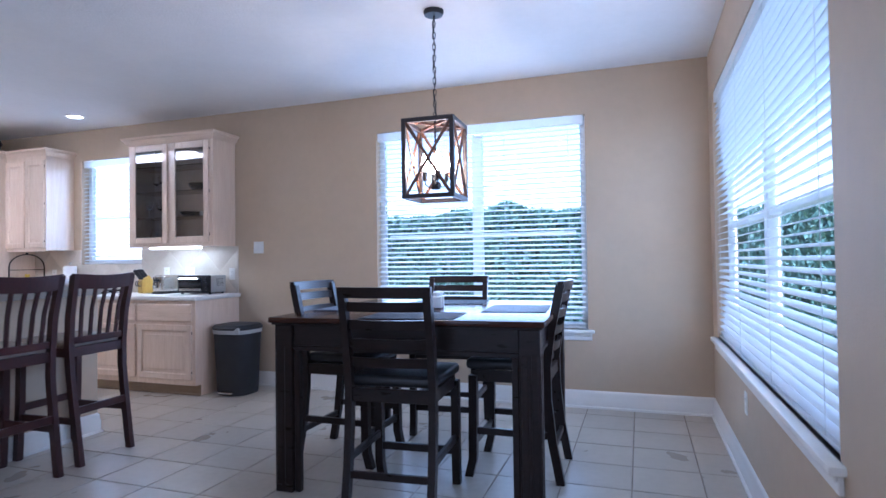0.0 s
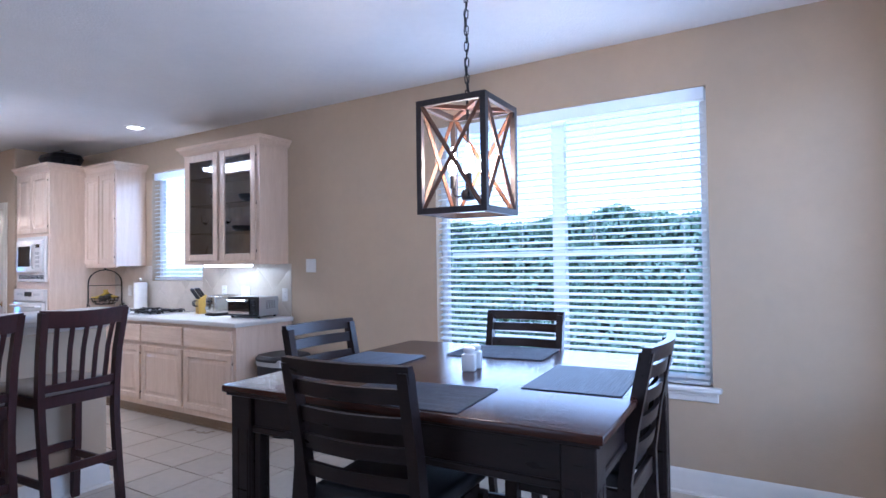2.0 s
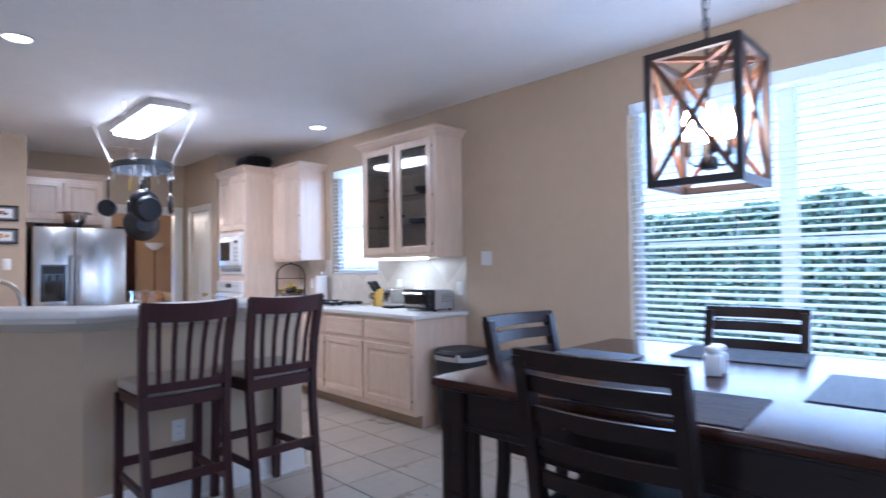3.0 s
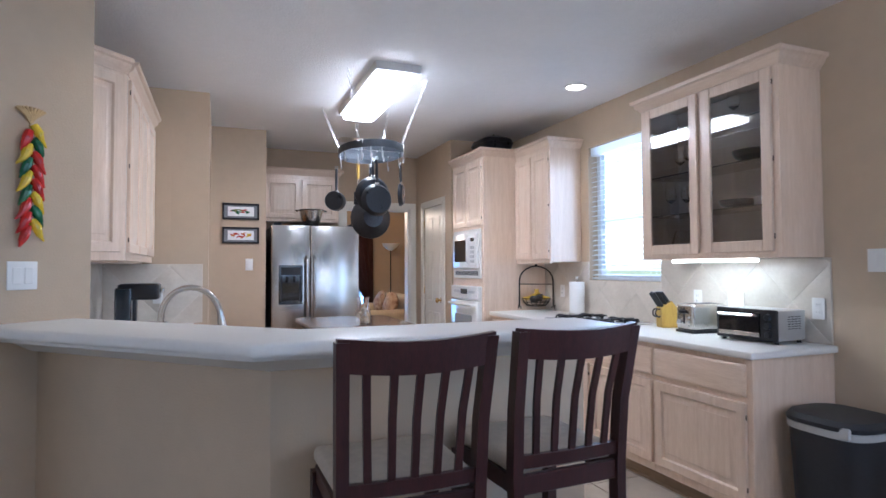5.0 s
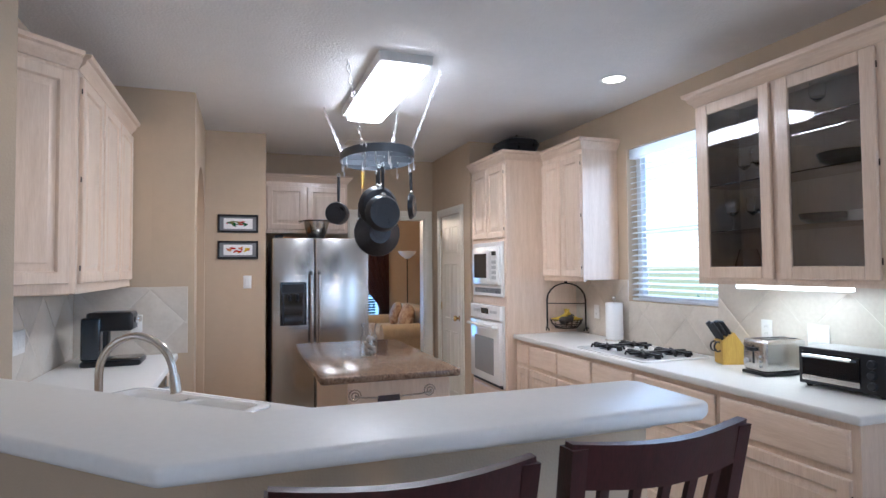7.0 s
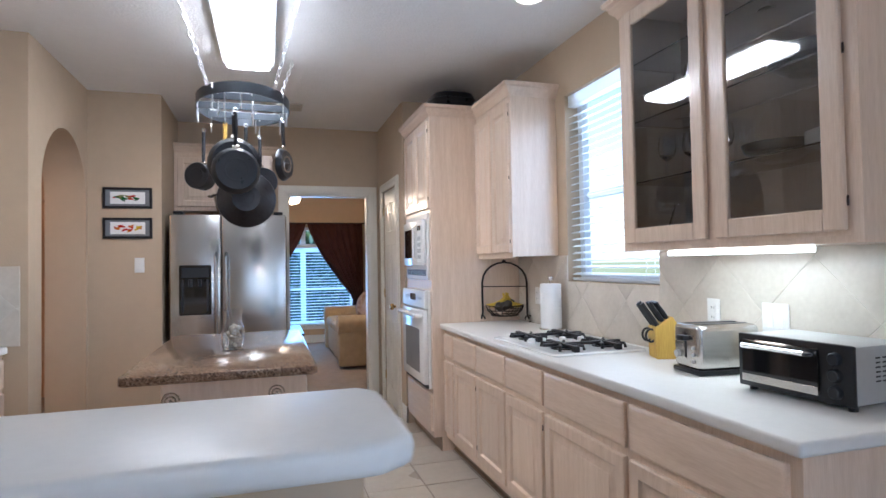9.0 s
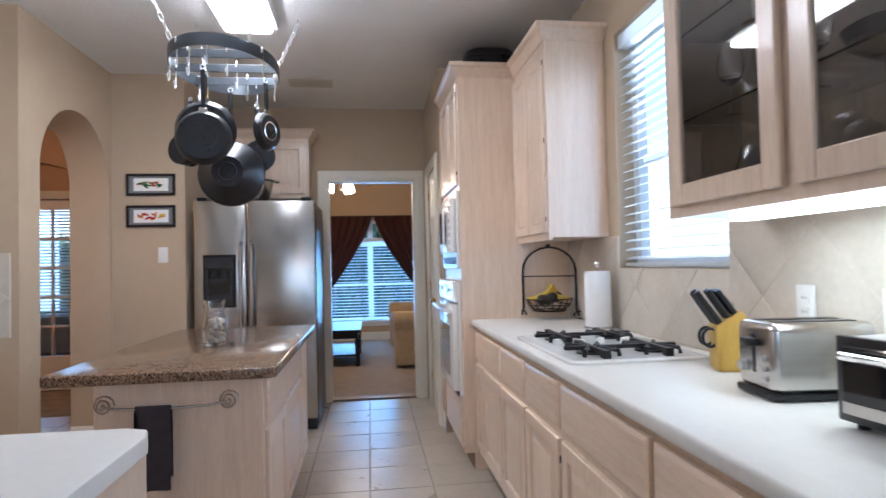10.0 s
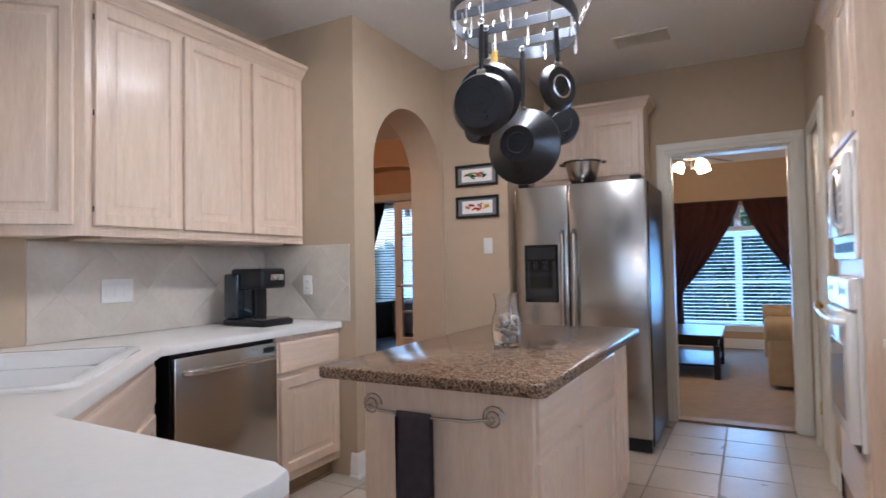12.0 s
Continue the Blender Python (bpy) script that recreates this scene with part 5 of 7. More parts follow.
# ---- switches and outlets ----
def plate(m, gangs=1, kind="switch", label="white wall switch plate"):
    w = 0.035 + 0.046 * gangs - 0.011
    t = thing("switch_plate" if kind == "switch" else "outlet_plate", label, "switch" if kind == "switch" else "outlet", m)
    bm = B(); bx(bm, -w / 2, -0.006, -0.058, w / 2, 0, 0.058, 0.003, 2)
    part("plate", bm, WHITEP, t)
    for g in range(gangs):
        x = (g - (gangs - 1) / 2) * 0.046
        if kind == "switch":
            bm = B(); bx(bm, x - 0.0165, -0.0095, -0.034, x + 0.0165, -0.006, 0.034, 0.0015)
            part("rocker", bm, WHITEP, t)
        else:
            for z in (-0.02, 0.02):
                bm = B(); bx(bm, x - 0.016, -0.0085, z - 0.014, x + 0.016, -0.006, z + 0.014, 0.002)
                o = part("socket", bm, WHITEP, t)
                bm = B(); bx(bm, x - 0.0075, -0.0089, z - 0.004, x - 0.0055, -0.0084, z + 0.006); bx(bm, x + 0.0055, -0.0089, z - 0.004, x + 0.0075, -0.0084, z + 0.006)
                part("slot", bm, BLACKP, o)
    return t


plate(pose(-3.02, 4.92, 1.353), 2, "switch", "white double switch plate on the tan wall")
plate(pose(-7.17, 2.157, 1.362, 0, 0, 90), 1, "switch", "white switch plate below the pictures")
plate(pose(-4.165, 4.909, 1.11), 1, "outlet", "white outlet on the tiled splashback")
plate(pose(-3.86, 4.909, 1.108), 2, "switch", "white double switch plate on the splashback")
plate(pose(-3.33, 4.909, 1.095), 1, "outlet", "white outlet beside the toaster oven")
plate(pose(-5.80, 4.909, 1.10), 1, "outlet", "white outlet behind the fruit basket")
plate(pose(1.05, 3.54, 0.43, 0, 0, -90), 1, "outlet", "white outlet below the side window")
plate(pose(-3.17, 2.50, 0.40, 0, 0, 90), 1, "outlet", "white outlet on the bar wall")
plate(pose(-5.06, 1.081, 1.125, 0, 0, 180), 3, "switch", "white triple switch plate on the splashback")
plate(pose(-4.50, 1.07, 1.13, 0, 0, 180), 2, "switch", "white switch plate beside the tiled splashback")
plate(pose(-6.029, 1.447, 1.118, 0, 0, 90), 1, "outlet", "white outlet on the end splashback")
plate(pose(-3.985, 1.130, 1.30, 0, 0, 135), 2, "switch", "white blank plate on the angled wall")

# ---- pictures ----
def framed(m, reds, label):
    t = thing("framed_picture", label, "picture", m, "pair of small pictures")
    w, h, s = 0.345, 0.162, 0.018
    for x0, x1, z0, z1 in ((-w / 2, w / 2, h / 2 - s, h / 2), (-w / 2, w / 2, -h / 2, -h / 2 + s), (-w / 2, -w / 2 + s, -h / 2 + s, h / 2 - s), (w / 2 - s, w / 2, -h / 2 + s, h / 2 - s)):
        bm = B(); bx(bm, x0, -0.020, z0, x1, 0, z1, 0.002)
        part("frame_bar", bm, IRON, t)
    bm = B(); bx(bm, -w / 2 + s, -0.007, -h / 2 + s, w / 2 - s, -0.003, h / 2 - s)
    part("outer_mat", bm, mat("grey_mat_board", (0.22, 0.23, 0.24), 0.8, var=0.1), t)
    bm = B(); bx(bm, -w / 2 + 0.05, -0.009, -h / 2 + 0.034, w / 2 - 0.05, -0.0072, h / 2 - 0.034)
    part("paper", bm, PAPER, t)
    rnd = random.Random(5 if reds else 3)
    cols = (RED, PYELLOW, RED, mat("pepper_orange", (0.6, 0.2, 0.02), 0.6, var=0.1)) if reds else (GREEN, mat("pepper_olive", (0.2, 0.22, 0.05), 0.6, var=0.2), RED, GREEN)
    for i in range(16):
        x = rnd.uniform(-0.085, 0.085)
        z = rnd.uniform(-0.024, 0.024) * (1 - abs(x) * 7)
        bm = B(); ball(bm, (0, 0, 0), 0.010, 2.2, 0.04, 0.7, 8, 6)
        o = part("painted_pepper", bm, cols[i % 4], t); o.matrix_basis = pose(x, -0.0094 - 0.0001 * i, z, 0, rnd.uniform(-40, 40), 0)
    return t


framed(pose(-7.17, 2.077, 1.888, 0, 0, 90), False, "black-framed picture of green peppers on the wall")
framed(pose(-7.17, 2.077, 1.652, 0, 0, 90), True, "black-framed picture of red and yellow peppers")

# hanging string of peppers on the angled wall
rs = thing("pepper_string", "hanging string of glossy red green and yellow peppers", "wall ornament", pose(-3.995, 1.140, 1.80, 0, 0, 135))
rnd = random.Random(2)
for i in range(16):
    z = 0.12 - 0.028 * i
    s = -1 if i % 2 else 1
    b = B(); tube(b, [(s * 0.008, -0.022, z), (s * 0.022, -0.032, z - 0.03), (s * 0.034, -0.030, z - 0.06), (s * 0.05 + rnd.uniform(-.01, .01), -0.024, z - 0.085)], [0.016, 0.019, 0.013, 0.003], 10)
    part("pepper", b, (PYELLOW, RED, GREEN, PYELLOW, RED, GREEN, RED)[i % 7], rs)
b = B()
for i in range(9):
    a = -0.9 + 0.22 * i
    tube(b, [(0, -0.012, 0.13), (0.03 * math.sin(a), -0.02, 0.16), (0.065 * math.sin(a * 1.2), -0.016, 0.165 + 0.03 * math.cos(a))], 0.006, 6)
part("raffia_bow", b, RAFFIA, rs)
b = B(); cyl(b, (0, -0.012, -0.33), (0, -0.012, 0.15), 0.004, n=6)
part("cord", b, RAFFIA, rs)

# ---- ceiling fittings ----
fl = thing("ceiling_light", "long white fluorescent ceiling light, switched on", "ceiling light", pose(-5.51, 3.01, H))
b = B(); loft(b, [[(x, y, 0) for x, y, _ in rrect(0.64, 0.165, 0.01, 0)], [(x, y, -0.055) for x, y, _ in rrect(0.635, 0.160, 0.01, 0)], [(x, y, -0.060) for x, y, _ in rrect(0.60, 0.125, 0.01, 0)]])
part("housing", b, mat("white_light_housing", (0.62, 0.62, 0.61), 0.5, var=0.04), fl)
b = B(); loft(b, [rrect(0.605, 0.13, 0.02, -0.0605), rrect(0.605, 0.132, 0.03, -0.092), rrect(0.57, 0.10, 0.03, -0.106)])
part("diffuser", b, EMIT_TUBE, fl, "glowing white diffuser")
for p in ((-4.88, 4.44), (-4.09, 1.87)):
    t = thing("downlight", "round recessed ceiling downlight, switched on", "downlight", pose(p[0], p[1], H), "ceiling downlights")
    b = B(); lathe(b, [(0.070, -0.001), (0.095, -0.002), (0.098, -0.006), (0.090, -0.010), (0.072, -0.006), (0.070, -0.001)], 28)
    part("trim_ring", b, WHITEP, t)
    b = B(); lathe(b, [(0, -0.006), (0.04, -0.005), (0.0705, -0.003)], 28)
    part("lens", b, EMIT_DOWN, t, "glowing lamp face")
vt = thing("ceiling_vent", "painted metal ceiling air vent with slats", "vent", pose(-7.29, 3.245, H))
b = B(); bx(b, -0.10, -0.17, -0.010, 0.10, -0.150, -0.0005); bx(b, -0.10, 0.150, -0.010, 0.10, 0.17, -0.0005); bx(b, -0.10, -0.15, -0.010, -0.082, 0.15, -0.0005); bx(b, 0.082, -0.15, -0.010, 0.10, 0.15, -0.0005)
VENT = mat("tan_vent_paint", (0.60, 0.55, 0.47), 0.5, var=0.05)
part("frame", b, VENT, vt)
for i in range(12):
    b = B(); bx(b, -0.078 + 0.0134 * i, -0.15, -0.009, -0.071 + 0.0134 * i, 0.15, -0.003)
    part("slat", b, VENT, vt)
b = B(); bx(b, -0.082, -0.15, -0.0018, 0.082, 0.15, -0.0006)
part("backing", b, BLACKP, vt)

# ---- pot rack ----
pr = thing("pot_rack", "oval grey steel pot rack hung on zinc chains", "pot rack", pose(-5.60, 2.995, -0.034))
RA, RB, RZ0, RZ1 = 0.37, 0.25, 2.252, 2.308
def oval(a, c, n=48):
    return [(a * math.cos(2 * math.pi * i / n), c * math.sin(2 * math.pi * i / n)) for i in range(n)]
b = B()
o_, i_ = oval(RA, RB), oval(RA - 0.005, RB - 0.005)
ls = [[b.verts.new((x, y, z)) for x, y in l] for l, z in ((o_, RZ0), (o_, RZ1), (i_, RZ1), (i_, RZ0))]
for k in range(4):
    p_, q_ = ls[k], ls[(k + 1) % 4]
    for i in range(48): b.faces.new((p_[i], p_[(i + 1) % 48], q_[(i + 1) % 48], q_[i]))
part("band", b, RACK, pr)
for x in (-0.20, 0.0, 0.20):
    yy = RB * math.sqrt(1 - (x / RA) ** 2) - 0.006
    b = B(); bx(b, x - 0.0025, -yy, RZ0 + 0.004, x + 0.0025, yy, RZ0 + 0.044, 0.001)
    part("cross_bar", b, RACK, pr)
for sx_, sy_ in ((1, -1), (1, 1), (-1, -1), (-1, 1)):
    b = B(); chain(b, (sx_ * 0.30, sy_ * 0.165, RZ1 - 0.01), (sx_ * 0.52, sy_ * 0.29, H + 0.004), 0.044, 0.0095, 0.0023)
    part("chain", b, ZINC, pr, "zinc chain")
    b = B(); tube(b, [(sx_ * 0.52, sy_ * 0.29, H + 0.034), (sx_ * 0.52, sy_ * 0.29, H + 0.008), (sx_ * 0.53, sy_ * 0.295, H - 0.004), (sx_ * 0.535, sy_ * 0.29, H + 0.008)], 0.003, 6)
    part("ceiling_hook", b, ZINC, pr)
def pot_hook(x, y, flip=1):
    bm = B(); tube(bm, [(x + 0.012, y, RZ0 + 0.03), (x + 0.010, y, RZ0 + 0.050), (x, y, RZ0 + 0.058), (x - 0.008, y, RZ0 + 0.05), (x - 0.008, y, RZ0 - 0.052), (x - 0.004, y, RZ0 - 0.074), (x + 0.010, y, RZ0 - 0.082), (x + 0.022, y, RZ0 - 0.070), (x + 0.025, y, RZ0 - 0.05)], 0.0034, 7)
    return part("hook", bm, ZINC, pr)
for x, y in ((0.30, -0.14), (0.33, -0.08), (0.352, 0.0), (0.20, 0.21), (0.0, 0.235), (-0.20, 0.20), (0.0, -0.24), (0.12, -0.23), (-0.22, -0.19), (0.20, 0.05), (0.0, 0.05), (-0.20, 0.06), (0.0, -0.10), (0.2, -0.12), (-0.35, 0.08)):
    pot_hook(x, y)


def pan(m, r, depth, label, grip=0.19, material=PANBLACK, name="frying_pan", handle=IRON, rimc=None, flare=0.86):
    """A pan hanging by its handle: local z up along the handle, the outside of its base looks to +x; the handle's eye is at the origin."""
    t = thing(name, label, "pan", m, "pans on the rack")
    zc = -grip - r
    prof = [(0, depth), (r * flare * 0.96, depth), (r * flare, depth - 0.006), (r * 0.985, 0.010), (r, 0.0), (r * 0.985, 0.0), (r * flare * 0.97, depth - 0.010), (0, depth - 0.006)]
    bm = B(); lathe(bm, prof, 36, Matrix.Translation((0, 0, zc)) @ pose(0, 0, 0, 0, 90, 0))
    part("bowl", bm, material, t)
    bm = B(); lathe(bm, [(r * flare * 0.5, depth + 0.0005), (r * flare * 0.55, depth + 0.0018), (r * flare * 0.6, depth + 0.0005)], 30, Matrix.Translation((0, 0, zc)) @ pose(0, 0, 0, 0, 90, 0))
    part("base_ring", bm, rimc or material, t)
    bm = B(); tube(bm, [(0.004, 0, -0.012), (0.006, 0, -grip * 0.6), (0.010, 0, -grip + 0.002)], [0.010, 0.011, 0.008], 10, flat=1.0)
    h = part("handle", bm, handle, t)
    bm = B(); tube(bm, [(0.004 , 0.011 * math.sin(a * math.pi / 5), 0.0 + 0.011 * math.cos(a * math.pi / 5)) for a in range(10)], 0.003, 6, True)
    part("eye", bm, ZINC, h)
    bm = B(); bx(bm, 0.004, -0.018, -grip - 0.012, 0.018, 0.018, -grip + 0.012, 0.004)
    part("rivet_plate", bm, NICKEL, h)
    return t


EZ = RZ0 - 0.060 + 0.008 - 0.056
pan(pose(-5.305, 2.965, EZ, 0, 0, 8), 0.120, 0.045, "black nonstick frying pan hanging from the rack", 0.195)
pan(pose(-5.370, 2.955, EZ, 0, 3, 4), 0.134, 0.04, "large black skillet hanging behind another pan", 0.13)
pan(pose(-5.640, 3.005, EZ, 0, 0, 0), 0.163, 0.09, "big dark wok hanging from the rack", 0.260, PANGREY, "wok", IRON, flare=0.48)
pan(pose(-5.480, 3.200, EZ, 0, 0, 62), 0.090, 0.03, "small steel-based skillet hanging from the rack", 0.155, PANGREY, rimc=STEEL)
pan(pose(-5.810, 2.765, EZ, 0, 0, -25), 0.078, 0.085, "small dark saucepan hanging from the rack", 0.20, PANBLACK, "saucepan", DARKP, flare=0.98)
pan(pose(-5.940, 3.075, EZ, 0, 0, 20), 0.085, 0.09, "dark saucepan hanging at the back of the rack", 0.20, PANBLACK, "saucepan", DARKP, flare=0.98)
ld = thing("wooden_spatula", "wooden-handled spatula hanging among the pans", "utensil", pose(-5.600, 2.895, EZ))
b = B(); cyl(b, (0, 0, 0), (0, 0, -0.12), 0.013, 0.010, 12)
part("grip", b, KNIFEWOOD, ld)
b = B(); cyl(b, (0, 0, -0.12), (0, 0, -0.22), 0.005, n=8); bx(b, -0.002, -0.035, -0.32, 0.002, 0.035, -0.22, 0.001)
part("blade", b, STEEL, ld)

# ---- on the counters ----
ck = thing("cooktop", "white gas cooktop with black cast-iron grates", "cooktop", pose(-4.86, 4.58, 0.905))
b = B(); loft(b, [rrect(0.36, 0.25, 0.03, 0.0005), rrect(0.36, 0.25, 0.03, 0.008), rrect(0.345, 0.235, 0.03, 0.013), rrect(0.335, 0.225, 0.03, 0.010)])
part("glass_top", b, APPLIANCE, ck)
for cx_ in (-0.185, 0.185):
    for cy_ in (-0.11, 0.115):
        b = B(); lathe(b, [(0, 0.011), (0.055, 0.011), (0.055, 0.015), (0.038, 0.017), (0.038, 0.026), (0.03, 0.029), (0, 0.029)], 20, Matrix.Translation((cx_, cy_, 0)))
        part("burner", b, PANGREY, ck)
    b = B()
    bx(b, cx_ - 0.011, -0.21, 0.024, cx_ + 0.011, 0.21, 0.038, 0.002)
    for cy_ in (-0.11, 0.115):
        for a in range(4):
            u = radians(45 + 90 * a)
            tube(b, [(cx_ + 0.03 * math.cos(u), cy_ + 0.03 * math.sin(u), 0.032), (cx_ + 0.13 * math.cos(u), cy_ + 0.085 * math.sin(u), 0.032), (cx_ + 0.135 * math.cos(u), cy_ + 0.09 * math.sin(u), 0.012)], 0.0075, 6)
        bx(b, cx_ - 0.145, cy_ - 0.010, 0.025, cx_ + 0.145, cy_ + 0.010, 0.0385, 0.002)
        for s in (-1, 1): bx(b, cx_ + s * 0.128 - 0.016, cy_ - 0.014, 0.011, cx_ + s * 0.128 + 0.016, cy_ + 0.014, 0.0395, 0.003)
    part("grate", b, IRON, ck, "black cast-iron grate")
for i in range(4):
    b = B(); lathe(b, [(0, 0.011), (0.019, 0.011), (0.017, 0.030), (0.012, 0.033), (0, 0.033)], 16, Matrix.Translation((-0.045 + 0.03 * (i % 2), -0.16 + 0.09 * i, 0)))
    part("knob", b, WHITEP, ck)

pt = thing("paper_towel_roll", "white paper towel roll on an upright holder", "paper towel", pose(-5.445, 4.82, 0.905))
b = B(); lathe(b, [(0, 0.0), (0.075, 0.0), (0.075, 0.008), (0.07, 0.012), (0, 0.012)], 24); 
part("holder_base", b, CHROME, pt)
b = B(); lathe(b, [(0.02, 0.014), (0.064, 0.014), (0.066, 0.02), (0.066, 0.285), (0.064, 0.29), (0.02, 0.29)], 30)
part("paper_roll", b, PAPER, pt)
b = B(); cyl(b, (0, 0, 0.01), (0, 0, 0.315), 0.006, n=10); ball(b, (0, 0, 0.325), 0.016)
part("post", b, CHROME, pt)

fb = thing("fruit_basket", "dark iron arched basket stand holding bananas and avocados", "fruit basket", pose(-6.03, 4.755, 0.905, 0, 0, 58) @ Matrix.Diagonal((1.2, 1.2, 1.0, 1)))
arch = [(-0.145, 0, 0.02)] + [(-0.135, 0, 0.06), (-0.135, 0, 0.27)] + [(-0.135 * math.cos(math.pi * i / 10), 0, 0.285 + 0.145 * math.sin(math.pi * i / 10)) for i in range(11)] + [(0.135, 0, 0.27), (0.135, 0, 0.06), (0.145, 0, 0.02)]
b = B(); tube(b, arch, 0.006, 8)
part("arch", b, IRON, fb)
b = B(); ball(b, (0, 0, 0.438), 0.012)
part("finial", b, IRON, fb)
b = B(); tube(b, [(-0.135, 0, 0.255), (0.135, 0, 0.255)], 0.004, 6)
part("crossbar", b, IRON, fb)
for s in (-1, 1):
    b = B(); tube(b, [(s * (0.145 + 0.022 * math.sin(a / 3) ), 0, 0.024 - 0.022 * math.cos(a / 3) + 0.0) for a in range(0, 16)], 0.005, 6)
    part("scroll_foot", b, IRON, fb)
for z, r in ((0.12, 0.115), (0.085, 0.105), (0.05, 0.08)):
    b = B(); tube(b, [(r * math.cos(2 * math.pi * i / 24), r * math.sin(2 * math.pi * i / 24), z) for i in range(24)], 0.004, 6, True)
    part("bowl_ring", b, BRONZE, fb)
for i in range(16):
    u = 2 * math.pi * i / 16
    b = B(); tube(b, [(0.115 * math.cos(u), 0.115 * math.sin(u), 0.12), (0.10 * math.cos(u), 0.10 * math.sin(u), 0.08), (0.07 * math.cos(u), 0.07 * math.sin(u), 0.045), (0.0, 0.0, 0.04)], 0.0025, 5)
    part("bowl_wire", b, BRONZE, fb)
for i, (x, y, a) in enumerate(((-0.05, -0.03, 10), (-0.045, -0.005, 24), (0.055, 0.0, 160), (0.06, 0.03, 145))):
    b = B(); tube(b, [(0.09 * math.cos(u) - 0.09 + 0.03, 0, 0.11 * math.sin(u) + 0.0) for u in [-0.9 + 0.2 * k for k in range(10)]], [0.006, 0.013, 0.016, 0.017, 0.018, 0.018, 0.017, 0.015, 0.011, 0.005], 8)
    single("banana", b, YELLOW, "ripe yellow banana lying in the basket", "banana", pose(-6.03, 4.755, 0.905, 0, 0, 58) @ Matrix.Translation((0, 0, 0.002)) @ pose(x, y, 0.160, 0, 62, a), "fruit in the basket")
for i, (x, y) in enumerate(((0.0, -0.04), (0.03, -0.05), (-0.01, 0.03), (0.04, 0.02), (-0.03, -0.06))):
    b = B(); ball(b, (0, 0, 0), 0.033, 0.95, 0.95, 1.15)
    single("avocado", b, AVOCADO, "dark ripe avocado lying in the basket", "avocado", pose(-6.03, 4.755, 0.905, 0, 0, 58) @ Matrix.Translation((0, 0, 0.002)) @ pose(x, y, 0.112 + 0.014 * (i % 2), 60, 0, 50 * i), "fruit in the basket")

kb = thing("knife_block", "yellow wooden knife block with black-handled knives", "knife block", pose(-4.32, 4.80, 0.905, 0, 0, 72))
b = B()
pts = [(-0.07, 0.0), (0.08, 0.0), (0.08, 0.07), (0.0, 0.185), (-0.075, 0.135)]
lo = [b.verts.new((x, -0.05, z)) for x, z in pts]; hi = [b.verts.new((x, 0.05, z)) for x, z in pts]
b.faces.new(lo); b.faces.new(hi[::-1])
for i in range(5): b.faces.new((lo[i], lo[(i + 1) % 5], hi[(i + 1) % 5], hi[i]))
bmesh.ops.bevel(b, geom=b.edges[:], offset=0.004, segments=2, affect='EDGES')
part("block", b, KNIFEWOOD, kb)
nx_, nz_ = -0.555, 0.832
for i, (u, v, L, r) in enumerate(((0.2, -0.03, 0.115, .011), (0.2, 0.0, 0.12, .011), (0.2, 0.03, 0.11, .011), (0.55, -0.025, 0.10, .009), (0.55, 0.005, 0.10, .009), (0.8, -0.03, 0.085, .008), (0.8, -0.01, 0.085, .008), (0.8, 0.012, 0.085, .008), (0.8, 0.034, 0.085, .008))):
    px, pz = -0.075 + 0.075 * u, 0.135 + 0.05 * u
    b = B(); tube(b, [(px - nx_ * 0.01, v, pz - nz_ * 0.01), (px + nx_ * L * 0.5, v, pz + nz_ * L * 0.5), (px + nx_ * L, v, pz + nz_ * L)], [r, r * 1.05, r * 0.9], 8)
    part("knife_handle", b, BLACKP, kb)
for s in (-1, 1):
    b = B(); tube(b, [(-0.085 + 0.022 * math.cos(2 * math.pi * i / 14), s * 0.022, 0.10 + 0.028 * math.sin(2 * math.pi * i / 14)) for i in range(14)], 0.005, 6, True)
    part("scissor_handle", b, BLACKP, kb)
ob_ = thing("oil_bottle", "clear glass bottle half full of golden oil", "bottle", pose(-4.43, 4.85, 0.905))
b = B(); lathe(b, [(0, 0.0), (0.036, 0.0), (0.038, 0.004), (0.038, 0.10), (0.034, 0.125), (0.013, 0.155), (0.012, 0.20), (0.010, 0.20), (0.011, 0.155), (0.032, 0.122), (0.035, 0.10), (0.035, 0.006), (0, 0.005)], 24)
part("glass", b, GLASS, ob_)
b = B(); lathe(b, [(0, 0.0055), (0.0345, 0.0065), (0.0345, 0.06), (0, 0.06)], 24)
part("oil", b, OIL, ob_)

ts = thing("toaster", "polished steel two-slot toaster with black base", "toaster", pose(-3.99, 4.752, 0.905, 0, 0, 84) @ Matrix.Diagonal((0.92, 0.95, 1, 1)))
b = B(); bx(b, -0.14, -0.085, 0.018, 0.14, 0.085, 0.185, 0.022, 4)
part("body", b, STEEL_H, ts)
b = B(); bx(b, -0.142, -0.087, 0.002, 0.142, 0.087, 0.020, 0.006, 2)
part("base", b, BLACKP, ts)
for y in (-0.032, 0.032):
    b = B(); bx(b, -0.11, y - 0.014, 0.1846, 0.11, y + 0.014, 0.1866, 0.0005)
    part("slot", b, BLACKP, ts)
b = B(); bx(b, -0.1415, -0.006, 0.06, -0.1395, 0.006, 0.155); bx(b, -0.168, -0.022, 0.125, -0.14, 0.022, 0.145, 0.005, 2)
part("lever", b, BLACKP, ts)
b = B(); cyl(b, (-0.139, 0.045, 0.07), (-0.155, 0.045, 0.07), 0.013, n=16)
part("dial", b, GREYP, ts)
